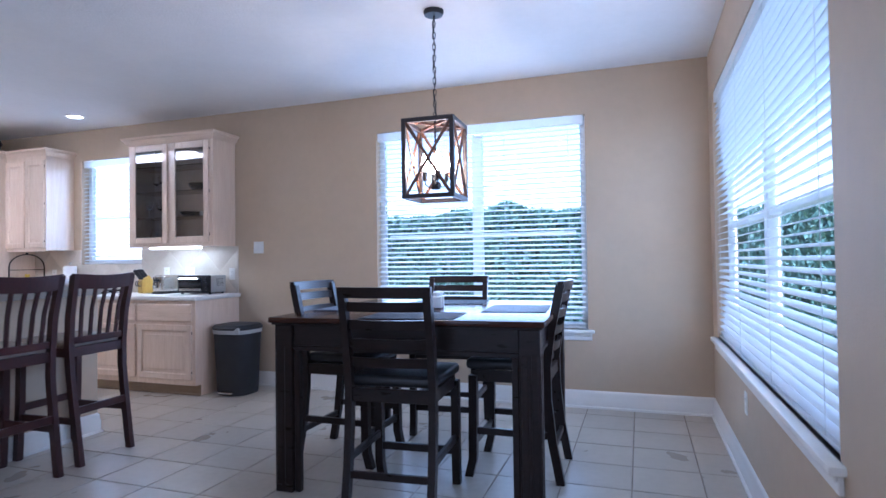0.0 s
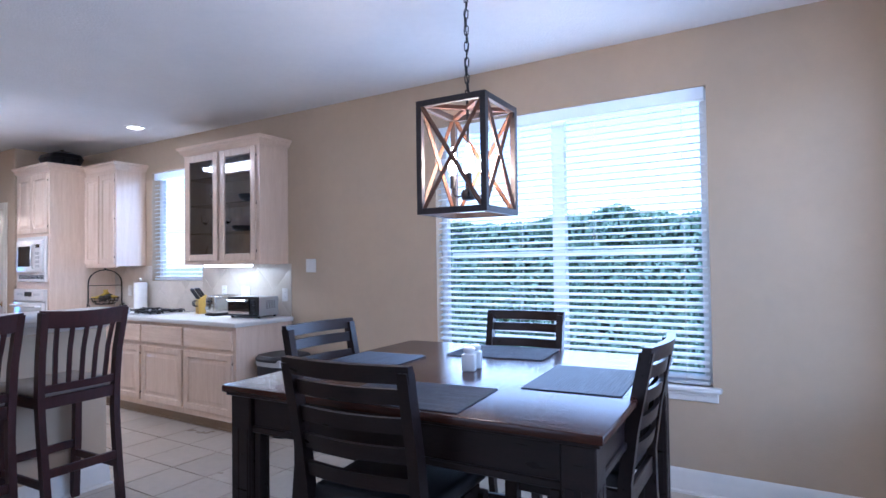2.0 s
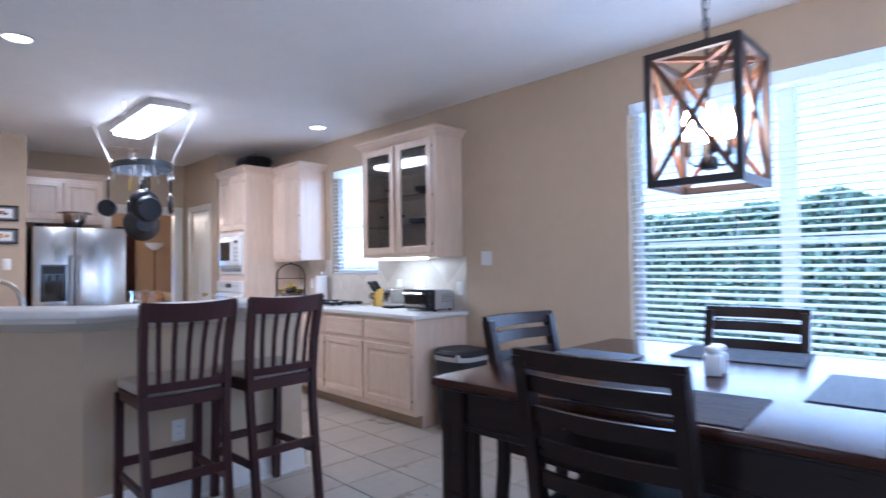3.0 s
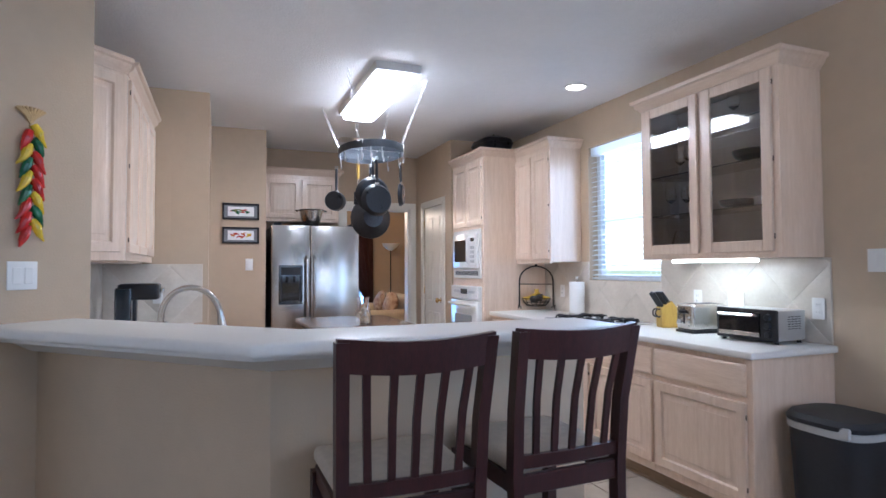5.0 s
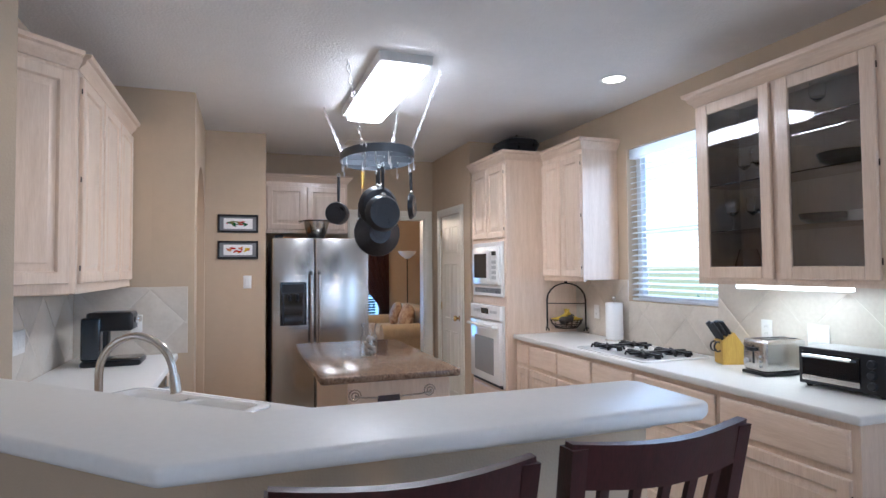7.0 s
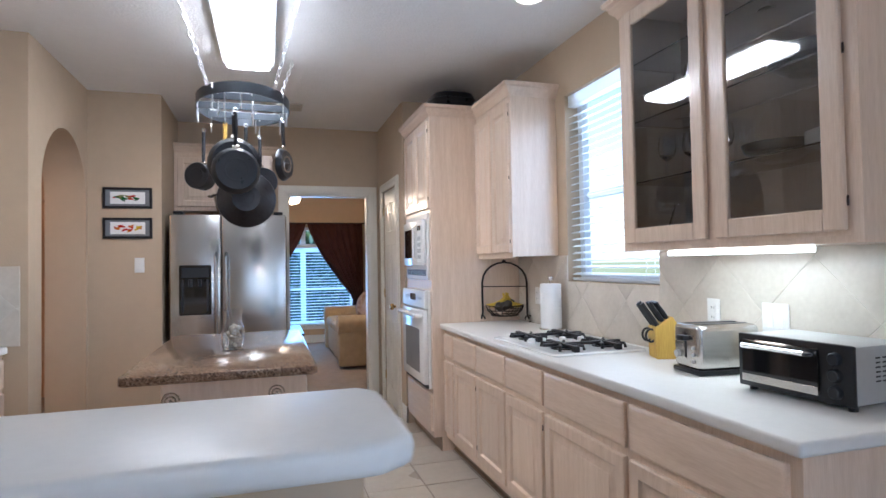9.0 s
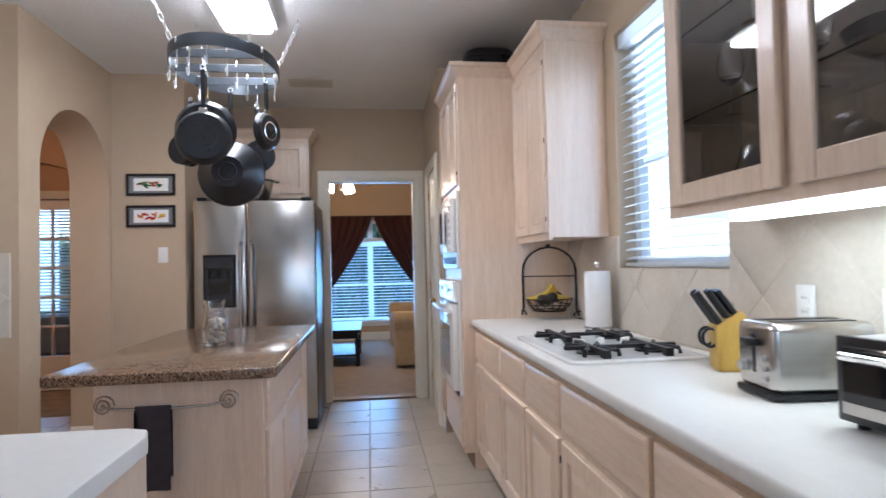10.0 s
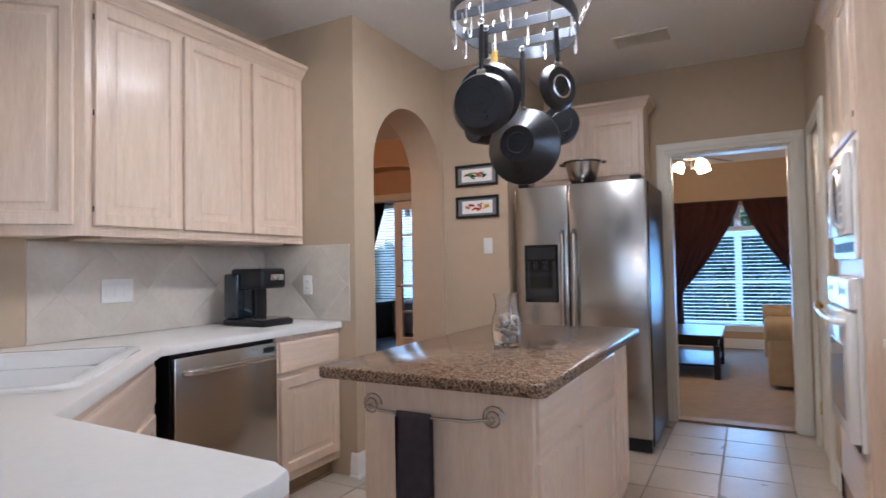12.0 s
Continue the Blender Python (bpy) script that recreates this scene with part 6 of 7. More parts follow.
for z in (0.05, 0.075, 0.10):
    b = B(); cyl(b, (-0.139, -0.05, z), (-0.146, -0.05, z), 0.007, n=12)
    part("button", b, GREYP, ts)

to = thing("toaster_oven", "black and silver countertop toaster oven", "toaster oven", pose(-3.735, 4.612, 0.905, 0, 0, 4) @ Matrix.Diagonal((0.88, 1.05, 0.93, 1)))
b = B(); bx(b, 0.004, 0.012, 0.018, 0.416, 0.235, 0.196, 0.010, 2)
part("case", b, GREYP, to, "silver metal case")
b = B(); bx(b, 0, -0.004, 0.016, 0.42, 0.013, 0.199, 0.006, 2)
part("front_frame", b, BLACKP, to)
b = B(); bx(b, 0.022, -0.012, 0.035, 0.315, -0.004, 0.180, 0.004)
dr = part("glass_door", b, BLACKGLASS, to)
b = B(); tube(b, [(0.045, -0.012, 0.160), (0.05, -0.036, 0.162), (0.288, -0.036, 0.162), (0.293, -0.012, 0.160)], 0.0085, 10)
part("handle", b, CHROME, dr)
b = B(); bx(b, 0.024, -0.0135, 0.036, 0.313, -0.012, 0.062, 0.001)
part("trim_strip", b, STEEL_H, dr, "steel strip")
for z in (0.155, 0.105, 0.055):
    b = B(); lathe(b, [(0, 0), (0.021, 0), (0.019, 0.014), (0.016, 0.017), (0, 0.017)], 18, pose(0.368, -0.004, z, 90))
    part("dial", b, DARKP, to)
for x in (0.03, 0.39):
    for y in (0.03, 0.21):
        b = B(); cyl(b, (x, y, 0.0), (x, y, 0.019), 0.013, n=12)
        part("foot", b, BLACKP, to)
for i in range(6):
    for j in range(4):
        b = B(); bx(b, 0.4155, 0.09 + 0.028 * j, 0.085 + 0.014 * i, 0.4172, 0.108 + 0.028 * j, 0.090 + 0.014 * i)
        part("vent_slot", b, BLACKP, to)

cm = thing("coffee_maker", "black coffee maker with a smoked water tank", "coffee maker", pose(-5.69, 1.22, 0.905, 0, 0, 90))
b = B(); bx(b, 0.0, -0.115, 0.0, 0.32, 0.115, 0.035, 0.012, 3)
part("base", b, BLACKP, cm)
b = B(); bx(b, 0.0, -0.105, 0.036, 0.105, 0.02, 0.29, 0.014, 3)
part("water_tank", b, DARKGLASS, cm, "smoked clear water tank")
b = B(); bx(b, 0.0, 0.022, 0.036, 0.12, 0.112, 0.31, 0.012, 3)
part("column", b, BLACKP, cm)
b = B(); bx(b, 0.02, -0.075, 0.205, 0.27, 0.112, 0.318, 0.020, 4)
part("brew_head", b, BLACKP, cm)
b = B(); bx(b, 0.27, -0.03, 0.25, 0.30, 0.06, 0.285, 0.006, 2)
part("lever", b, CHROME, cm)
b = B(); bx(b, 0.15, -0.075, 0.0355, 0.31, 0.095, 0.043, 0.003)
part("drip_tray", b, STEEL_H, cm)

jr = thing("shell_jar", "clear glass vase filled with sea shells", "vase", pose(-5.58, 2.93, 0.8835))
b = B(); lathe(b, [(0, 0), (0.052, 0.0), (0.058, 0.01), (0.062, 0.07), (0.056, 0.12), (0.044, 0.155), (0.046, 0.19), (0.055, 0.215), (0.052, 0.215), (0.043, 0.19), (0.041, 0.155), (0.053, 0.12), (0.059, 0.07), (0.055, 0.014), (0, 0.008)], 28)
part("glass_vase", b, GLASS, jr)
rnd = random.Random(9)
for i in range(34):
    z = 0.020 + 0.105 * (i / 34) + rnd.uniform(-0.005, 0.005)
    r = rnd.uniform(0, 0.036)
    u = rnd.uniform(0, 6.28)
    b = B(); ball(b, (0, 0, 0), rnd.uniform(0.015, 0.022), 1, rnd.uniform(.6, 1), rnd.uniform(.6, .9), 8, 6)
    o = part("shell", b, SHELL, jr); o.matrix_basis = pose(r * math.cos(u), r * math.sin(u), z, rnd.uniform(0, 180), 0, rnd.uniform(0, 180))

cl = thing("colander", "steel colander standing on the refrigerator", "colander", pose(-7.42, 2.80, 1.758) @ Matrix.Diagonal((1.0, 1.0, 1.5, 1)))
b = B(); lathe(b, [(0, 0.012), (0.06, 0.010), (0.064, 0.0), (0.074, 0.0), (0.072, 0.012), (0.10, 0.05), (0.125, 0.12), (0.140, 0.126), (0.140, 0.129), (0.122, 0.124), (0.096, 0.052), (0.065, 0.016), (0, 0.016)], 36)
part("bowl", b, STEEL, cl)
for s in (-1, 1):
    b = B(); tube(b, [(0.035 * math.cos(a), s * (0.132 + 0.035 * math.sin(a)), 0.122) for a in [math.pi * k / 8 for k in range(9)]], 0.005, 8)
    part("handle", b, STEEL, cl)
b = B(); bx(b, -0.11, -0.085, 0, 0.11, 0.085, 0.022, 0.006, 2)
single("wooden_board", b, ORANGEW, "orange-brown wooden board lying on the refrigerator", "board", pose(-7.40, 2.50, 1.7585, 0, 0, 8))

bg = thing("roaster", "black covered roasting pan on top of the tall cabinet", "roasting pan", pose(-6.42, 4.48, 2.473) @ Matrix.Diagonal((1.1, 1.1, 1.12, 1)))
b = B(); loft(b, [rrect(0.16, 0.11, 0.07, 0.0), rrect(0.19, 0.14, 0.09, 0.05), rrect(0.20, 0.15, 0.09, 0.085), rrect(0.205, 0.155, 0.09, 0.09)])
part("pan_body", b, PANBLACK, bg)
b = B(); loft(b, [rrect(0.205, 0.155, 0.09, 0.091), rrect(0.19, 0.14, 0.09, 0.13), rrect(0.12, 0.08, 0.07, 0.16)])
part("lid", b, PANBLACK, bg)
b = B(); tube(b, [(-0.05, 0, 0.155), (-0.04, 0, 0.18), (0.04, 0, 0.18), (0.05, 0, 0.155)], 0.008, 8)
part("handle", b, BLACKP, bg)

# ---- family room beyond the doorway ----
b = B(); bx(b, -12.4, 2.18, -0.005, -8.13, 6.0, 0.010)
structure("floor_family", b, CARPET, "tan carpet of the family room", "carpet")
b = B(); bx(b, -12.6, -3.6, H, -8.19, 6.1, H + 0.1)
structure("ceiling_family", b, CEIL, "white ceiling of the rooms beyond", "ceiling")
FW = (2.85, 4.55, 0.325, 2.0)
wall_run("wall_family_far", "warm tan wall with a wide window", -12.42, -12.28, 2.06, 6.1, [FW], "y", FAMWALL)
wall_run("wall_family_north", "warm tan family room wall", -12.28, -8.0, 5.9, 6.1, [], "x", FAMWALL)
wall_run("wall_family_south", "warm tan family room wall", -12.28, -8.18, 2.06, 2.18, [], "x", FAMWALL)
wall_run("wall_family_near", "warm tan wall beside the doorway", -8.18, -8.05, 4.34, 5.9, [], "y", FAMWALL)
baseboard([(-12.28, 2.2), (-12.28, 5.88)])
b = B(); sweep_crown(b, [(-12.28, 2.2), (-12.28, 5.88)], [(0, H - 0.11), (0.012, H - 0.10), (0.05, H - 0.05), (0.09, H - 0.012), (0.09, H - 0.001), (0, H - 0.001)])
structure("trim_crown", b, TRIM, "white crown moulding", "trim")
window("window_4", 1.70, 1.335, pose(-12.36, 2.85, 0.325, 0, 0, 90), "white window of the family room", 2)
window("window_6", 1.70, 0.34, pose(-12.36, 2.85, 1.66, 0, 0, 90), "white transom window above the family room window", 2, sash=False)
b = B(); bx(b, -12.35, 2.85, 1.64, -12.275, 4.55, 1.69, 0.004)
structure("trim_transom", b, TRIM, "white bar between window and transom", "trim")
blind(1.68, 1.31, pose(-12.30, 2.86, 0.328, 0, 0, 90), "white slatted blind in the family room window", cords=(0.15, 0.5, 0.85), tilt=8, pitch=0.05)
sill(0, 1.70, 0, pose(-12.28, 2.85, 0.325, 0, 0, 90))


def swag(side, m):
    """A curtain panel gathered to one side."""
    t = thing("curtain", "dark brown curtain panel swept to one side", "curtain", m, "family room curtains")
    bm = B()
    rows = []
    nu, nv = 40, 22
    for j in range(nv + 1):
        v = j / nv
        inner = 0.90 * (1 - (v / 0.66) ** 1.35) + 0.10 if v < 0.66 else 0.10 + 0.10 * (v - 0.66)
        rows.append([bm.verts.new((0.035 * math.sin(u / nu * 46 + v * 2) * (0.6 + 0.4 * v) , side * (0.95 - inner * 0.0 - (u / nu) * (0.10 + inner * 0.85)), -1.95 * v)) for u in range(nu + 1)])
    for a, c in zip(rows, rows[1:]):
        for i in range(nu): bm.faces.new((a[i], a[i + 1], c[i + 1], c[i]))
    bmesh.ops.solidify(bm, geom=bm.faces[:], thickness=0.004)
    part("cloth", bm, CURTAIN, t)
    return t


swag(1, pose(-12.18, 3.76, 2.06)); swag(-1, pose(-12.18, 3.74, 2.06))
cr_ = thing("curtain_rod", "dark metal curtain rod", "curtain rod", pose(-12.18, 3.75, 2.06))
b = B(); cyl(b, (0, -1.05, 0), (0, 1.05, 0), 0.012, n=10)
part("rod", b, BRONZE, cr_)
for s in (-1, 1):
    b = B(); ball(b, (0, s * 1.07, 0), 0.025)
    part("finial", b, BRONZE, cr_)
    b = B(); cyl(b, (-0.095, s * 0.95, 0), (0, s * 0.95, 0), 0.007, n=8)
    part("bracket", b, BRONZE, cr_)

fn = thing("ceiling_fan", "ceiling fan with dark blades and lit glass shades", "ceiling fan", pose(-9.67, 3.37, -0.15))
b = B(); cyl(b, (0, 0, 2.52), (0, 0, H + 0.149), 0.015, n=10); lathe(b, [(0, H + 0.10), (0.06, H + 0.10), (0.065, H + 0.149), (0, H + 0.149)], 18); lathe(b, [(0, 2.40), (0.07, 2.40), (0.11, 2.43), (0.11, 2.50), (0.06, 2.54), (0, 2.54)], 24); cyl(b, (0, 0, 2.32), (0, 0, 2.40), 0.035, n=14)
part("motor", b, BRONZE, fn)
for i in range(5):
    b = B(); bx(b, 0.10, -0.06, 2.452, 0.62, 0.06, 2.459, 0.003)
    bmesh.ops.rotate(b, verts=b.verts[:], cent=(0, 0, 2.455), matrix=Matrix.Rotation(radians(12), 3, 'X'))
    bmesh.ops.rotate(b, verts=b.verts[:], cent=(0, 0, 0), matrix=Matrix.Rotation(radians(72 * i + 8), 3, 'Z'))
    part("blade", b, DARKFLOOR, fn)
for i in range(3):
    u = radians(120 * i + 30)
    b = B(); lathe(b, [(0.02, 0.0), (0.028, -0.01), (0.05, -0.05), (0.062, -0.10), (0.058, -0.10), (0.045, -0.05), (0.02, -0.012)], 16, Matrix.Translation((0.12 * math.cos(u), 0.12 * math.sin(u), 2.40)) @ pose(0, 0, 0, 0, -28, math.degrees(u)) @ Matrix.Scale(1.05, 4) )
    s_ = part("glass_shade", b, EMIT_FAN, fn, "lit frosted glass shade"); s_.visible_shadow = False

cf = thing("coffee_table", "black-brown wooden coffee table with a lower shelf", "coffee table", pose(-10.34, 3.20, 0.010))
b = B(); bx(b, -0.55, -0.36, 0.415, 0.55, 0.36, 0.45, 0.004)
part("tabletop", b, ESPRESSO, cf)
b = B(); bx(b, -0.50, -0.32, 0.12, 0.50, 0.32, 0.145, 0.003)
part("shelf", b, ESPRESSO, cf)
b = B(); bx(b, -0.52, -0.33, 0.34, 0.52, 0.33, 0.4145)
part("apron", b, ESPRESSO, cf)
for x in (-0.505, 0.505):
    for y in (-0.315, 0.315):
        b = B(); bx(b, x - 0.03, y - 0.03, 0, x + 0.03, y + 0.03, 0.34, 0.003)
        part("leg", b, ESPRESSO, cf)

sf = thing("sofa", "tan fabric sofa with rolled arms and floral cushions", "sofa", pose(-10.5, 4.43, 0.010))
b = B(); bx(b, -0.92, -0.42, 0.03, 0.92, 0.45, 0.40, 0.03, 3)
part("base", b, SOFA, sf)
b = B(); bx(b, -0.92, 0.20, 0.36, 0.92, 0.50, 0.86, 0.07, 4)
part("backrest", b, SOFA, sf)
for s in (-1, 1):
    b = B(); bx(b, s * 0.78, -0.46, 0.03, s * 0.99, 0.46, 0.52, 0.03, 3); cyl(b, (s * 0.90, -0.47, 0.55), (s * 0.90, 0.44, 0.55), 0.125, n=24)
    part("arm", b, SOFA, sf)
for x in (-0.39, 0.39):
    b = B(); bx(b, x - 0.385, -0.45, 0.401, x + 0.385, 0.22, 0.54, 0.05, 4)
    part("seat_cushion", b, SOFA, sf)
for i, (x, y, a) in enumerate(((0.62, -0.02, 20), (0.30, 0.04, -12), (-0.3, 0.05, 8))):
    b = B(); ball(b, (0, 0, 0), 0.22, 1, 0.38, 0.9)
    single("throw_cushion", b, CUSHION, "brown floral throw cushion on the sofa", "cushion", pose(-10.5 + x, 4.43 + y, 0.74, -18, a, 0), "cushions on the sofa")
tl_ = thing("torchiere", "tall dark floor lamp with an upturned bowl shade", "floor lamp", pose(-11.75, 4.95, 0.010))
b = B(); lathe(b, [(0, 0), (0.13, 0), (0.13, 0.02), (0.03, 0.035), (0.012, 0.06), (0.011, 1.62), (0.02, 1.65), (0, 1.66)], 20)
part("stand", b, BRONZE, tl_)
b = B(); lathe(b, [(0.02, 1.64), (0.06, 1.66), (0.14, 1.72), (0.17, 1.78), (0.165, 1.78), (0.135, 1.725), (0.055, 1.665), (0, 1.655)], 24)
part("shade", b, PAPER, tl_)

# ---- hall and study beyond the arch ----
wall_run("wall_hall_south", "terracotta hall wall", -9.2, -6.0, -1.62, -1.5, [], "x", HALLWALL)
wall_run("wall_hall_east", "terracotta hall wall", -6.15, -6.02, -1.5, 0.95, [], "y", HALLWALL)
SD = (-0.68, 0.68, 0.0, 2.03)
wall_run("wall_hall_west", "terracotta hall wall with glazed doors", -9.32, -9.2, -1.5, 2.06, [SD], "y", HALLWALL)
casing("study_casing", "y", SD[0], SD[1], SD[3], -9.2, 1)
b = B()
arc2 = [(-1.5, H - 0.001), (-1.5, 2.05)] + [(-0.9 + 1.8 * i / 16, 2.05 + 0.36 * (1 - (i / 8 - 1) ** 2) ** 0.5) for i in range(17)] + [(1.5, 2.05), (1.5, H - 0.001)]
lo = [b.verts.new((-9.199, y, z)) for y, z in arc2]; hi = [b.verts.new((-8.95, y, z)) for y, z in arc2]
b.faces.new(lo); b.faces.new(hi[::-1])
for i in range(len(arc2)):
    j = (i + 1) % len(arc2)
    b.faces.new((lo[i], hi[i], hi[j], lo[j]))
bmesh.ops.recalc_face_normals(b, faces=b.faces[:])
structure("wall_hall_arch", b, HALLWALL, "terracotta arched head in front of the study doors")
wall_run("wall_study_far", "pale study wall with a window", -12.42, -12.28, -3.6, 2.06, [(-2.62, -0.9, 0.55, 2.40)], "y", SIDING)
wall_run("wall_study_south", "pale study wall", -12.28, -9.32, -3.6, -3.48, [], "x", SIDING)
wall_run("wall_study_east", "pale study wall", -9.32, -9.2, -3.48, -1.5, [], "y", SIDING)
b = B(); bx(b, -12.4, -3.6, -0.004, -9.26, 2.06, 0.004)
structure("floor_study", b, DARKFLOOR, "dark wooden study floor", "floor")
window("window_5", 1.72, 1.85, pose(-12.36, -2.62, 0.55, 0, 0, 90), "white study window", 2)
blind(1.70, 1.845, pose(-12.30, -2.61, 0.553, 0, 0, 90), "white slatted blind in the study window", tilt=38, pitch=0.05)
cu = thing("study_curtain", "navy blue curtain hanging beside the study window", "curtain", pose(-12.15, -2.80, 2.42))
b = B()
rows = []
for j in range(13):
    v = j / 12
    rows.append([b.verts.new((0.03 * math.sin(u * 1.9), (u / 20) * (0.70 - 0.52 * min(1, v / 0.62) ** 1.2), -2.3 * v)) for u in range(21)])
for a, c in zip(rows, rows[1:]):
    for i in range(20): b.faces.new((a[i], a[i + 1], c[i + 1], c[i]))
bmesh.ops.solidify(b, geom=b.faces[:], thickness=0.004)
part("cloth", b, NAVY, cu)
for y in (0.05, 1.9):
    b = B(); cyl(b, (-0.129, y, 0.01), (0, y, 0.01), 0.008, n=8)
    part("bracket", b, BRONZE, cu)
b = B(); cyl(b, (0, -0.2, 0.01), (0, 2.1, 0.01), 0.012, n=8)
part("rod", b, BRONZE, cu)


def french_door(m, w, h, label):
    t = thing("door_study", label, "door", m, kind="structure")
    bm = B(); bx(bm, 0, 0, 0, 0.10, 0.04, h, 0.003); bx(bm, w - 0.10, 0, 0, w, 0.04, h, 0.003); bx(bm, 0.10, 0, 0, w - 0.10, 0.04, 0.36, 0.003); bx(bm, 0.10, 0, h - 0.10, w - 0.10, 0.04, h, 0.003)
    part("stile_frame", bm, TRIM, t)
    bm = B(); bx(bm, w / 2 - 0.012, 0.004, 0.36, w / 2 + 0.012, 0.036, h - 0.10)
    for i in range(1, 5):
        z = 0.36 + (h - 0.46) * i / 5
        bx(bm, 0.10, 0.005, z - 0.012, w - 0.10, 0.035, z + 0.012)
    part("glazing_bars", bm, TRIM, t)
    bm = B(); bx(bm, 0.10, 0.018, 0.36, w - 0.10, 0.022, h - 0.10)
    p = part("pane", bm, PANE, t); p.visible_shadow = False
    bm = B(); tube(bm, [(0.05, 0, 0.98), (0.05, -0.04, 0.98), (0.13, -0.045, 0.98)], 0.008, 8)
    part("handle", bm, BRASS, t)
    return t


french_door(pose(-9.22, 0.0, 0.006, 0, 0, 90), 0.675, 2.01, "white glazed study door with a brass lever")
ds = thing("desk", "dark wooden writing desk", "desk", pose(-11.6, -2.33, 0.004))
b = B(); bx(b, -0.35, -0.55, 0.58, 0.35, 0.55, 0.62, 0.004)
part("desktop", b, ESPRESSO, ds)
for y in (-0.38, 0.38):
    b = B(); bx(b, -0.32, y - 0.14, 0, 0.32, y + 0.14, 0.58, 0.004)
    part("pedestal", b, ESPRESSO, ds)

# ---- outdoors ----
b = B(); bx(b, -400, -400, -0.5, 400, 400, -0.30)
structure("ground", b, GRASS, "mown lawn round the house", "lawn")


def leafy(name, label, category, x0, x1, y0, y1, z0, top, count, seed, size=(0.06, 0.13), kind="stuff"):
    """Leaves strewn through a shrub with an uneven top; top(x, y) gives its height."""
    rnd = random.Random(seed)
    verts, faces = [], []
    for _ in range(count):
        x, y = rnd.uniform(x0, x1), rnd.uniform(y0, y1)
        t_ = top(x, y)
        if t_ <= z0: continue
        z = z0 + (t_ - z0) * (1 - rnd.random() ** 1.6)
        s = rnd.uniform(*size)
        a, e, r = rnd.uniform(0, 6.28), rnd.uniform(-1.2, 1.2), rnd.uniform(0, 6.28)
        m = Matrix.Translation((x, y, z)) @ Euler((e, r * .3, a)).to_matrix().to_4x4()
        n = len(verts)
        for p in ((-s, 0, 0), (0, -s * .45, s * .12), (s, 0, 0), (0, s * .45, s * .12)):
            verts.append(tuple(m @ Vector(p)))
        faces += [(n, n + 1, n + 2), (n, n + 2, n + 3)]
    me = bpy.data.meshes.new(name)
    me.from_pydata(verts, [], faces)
    me.materials.append(LEAF)
    return tagged(new(name, me), label, category, "", kind)


def bumpy(h, amp, f=0.9, seed=0):
    return lambda x, y: h + amp * noise.noise(Vector((x * f + seed, y * f * .5, seed))) + amp * 0.6 * noise.noise(Vector((x * 3.1, y * 2, seed + 4)))


leafy("hedge", "tall dense green hedge behind the dining window", "hedge", -4.5, 4.5, 7.7, 8.5, -0.3, bumpy(1.84, 0.17), 190000, 1, (0.022, 0.055))
leafy("shrub_bed", "leafy green shrubs beyond the kitchen window", "shrub", -10.5, -4.5, 8.6, 9.6, -0.3, bumpy(0.7, 0.3, 0.6, 3), 6000, 2, (0.07, 0.16))
leafy("side_hedge", "green shrubs beyond the side window", "hedge", 5.2, 6.2, 0.0, 8.0, -0.3, bumpy(1.45, 0.30, 0.7, 5), 26000, 3, (0.04, 0.09))
leafy("garden_shrubs", "sunlit green shrubs beyond the family room window", "shrub", -18.2, -16.2, 0.0, 8.0, -0.3, bumpy(1.9, 0.7, 0.5, 7), 12000, 4, (0.10, 0.22))
leafy("study_shrubs", "green shrubs beyond the study window", "shrub", -17.5, -16.0, -6.5, -0.5, -0.3, bumpy(1.9, 0.6, 0.5, 9), 6000, 6, (0.10, 0.20))


def fence_run(x0, x1, y0, y1, h, label):
    t = thing("fence", label, "fence", None)
    d = Vector((x1 - x0, y1 - y0)); L = d.length; a = math.degrees(math.atan2(d.y, d.x))
    t.matrix_basis = pose(x0, y0, -0.30, 0, 0, a)
    bm = B(); bx(bm, 0, 0, 0, 0.135, 0.018, h)
    me = mesh_of("board", bm, FENCE)
    for i in range(int(L / 0.142)):
        o = new("board", me); o.parent = t; o.matrix_basis = pose(0.142 * i, 0, random.uniform(-0.01, 0.01))
    for z in (0.35, h - 0.3):
        bm = B(); bx(bm, 0, 0.019, z, L, 0.055, z + 0.085)
        part("rail", bm, FENCE, t)
    return t


fence_run(-5.0, 5.0, 9.0, 9.0, 1.9, "weathered wooden fence behind the hedge")
fence_run(6.6, 6.6, -1.0, 9.0, 1.8, "weathered wooden fence beside the garden")
hs = thing("neighbour_house", "pale neighbouring house with a grey roof", "house", pose(15, 3.2, -0.3))
b = B(); bx(b, -3, -5, 0, 4, 5, 3.2)
part("wall", b, SIDING, hs)
b = B()
vs = [b.verts.new(v) for v in ((-3.5, -5.5, 3.1), (-3.5, 5.5, 3.1), (4.5, 5.5, 3.1), (4.5, -5.5, 3.1), (0.5, -5.5, 5.2), (0.5, 5.5, 5.2))]
for f in ((0, 1, 5, 4), (3, 4, 5, 2), (0, 4, 3), (1, 2, 5), (0, 3, 2, 1)): b.faces.new([vs[i] for i in f])
part("roof", b, ROOFM, hs)
for y in (-2.5, 1.5):
    b = B(); bx(b, -3.04, y, 1.0, -3.001, y + 1.2, 2.3)
    part("window", b, BLACKGLASS, hs)


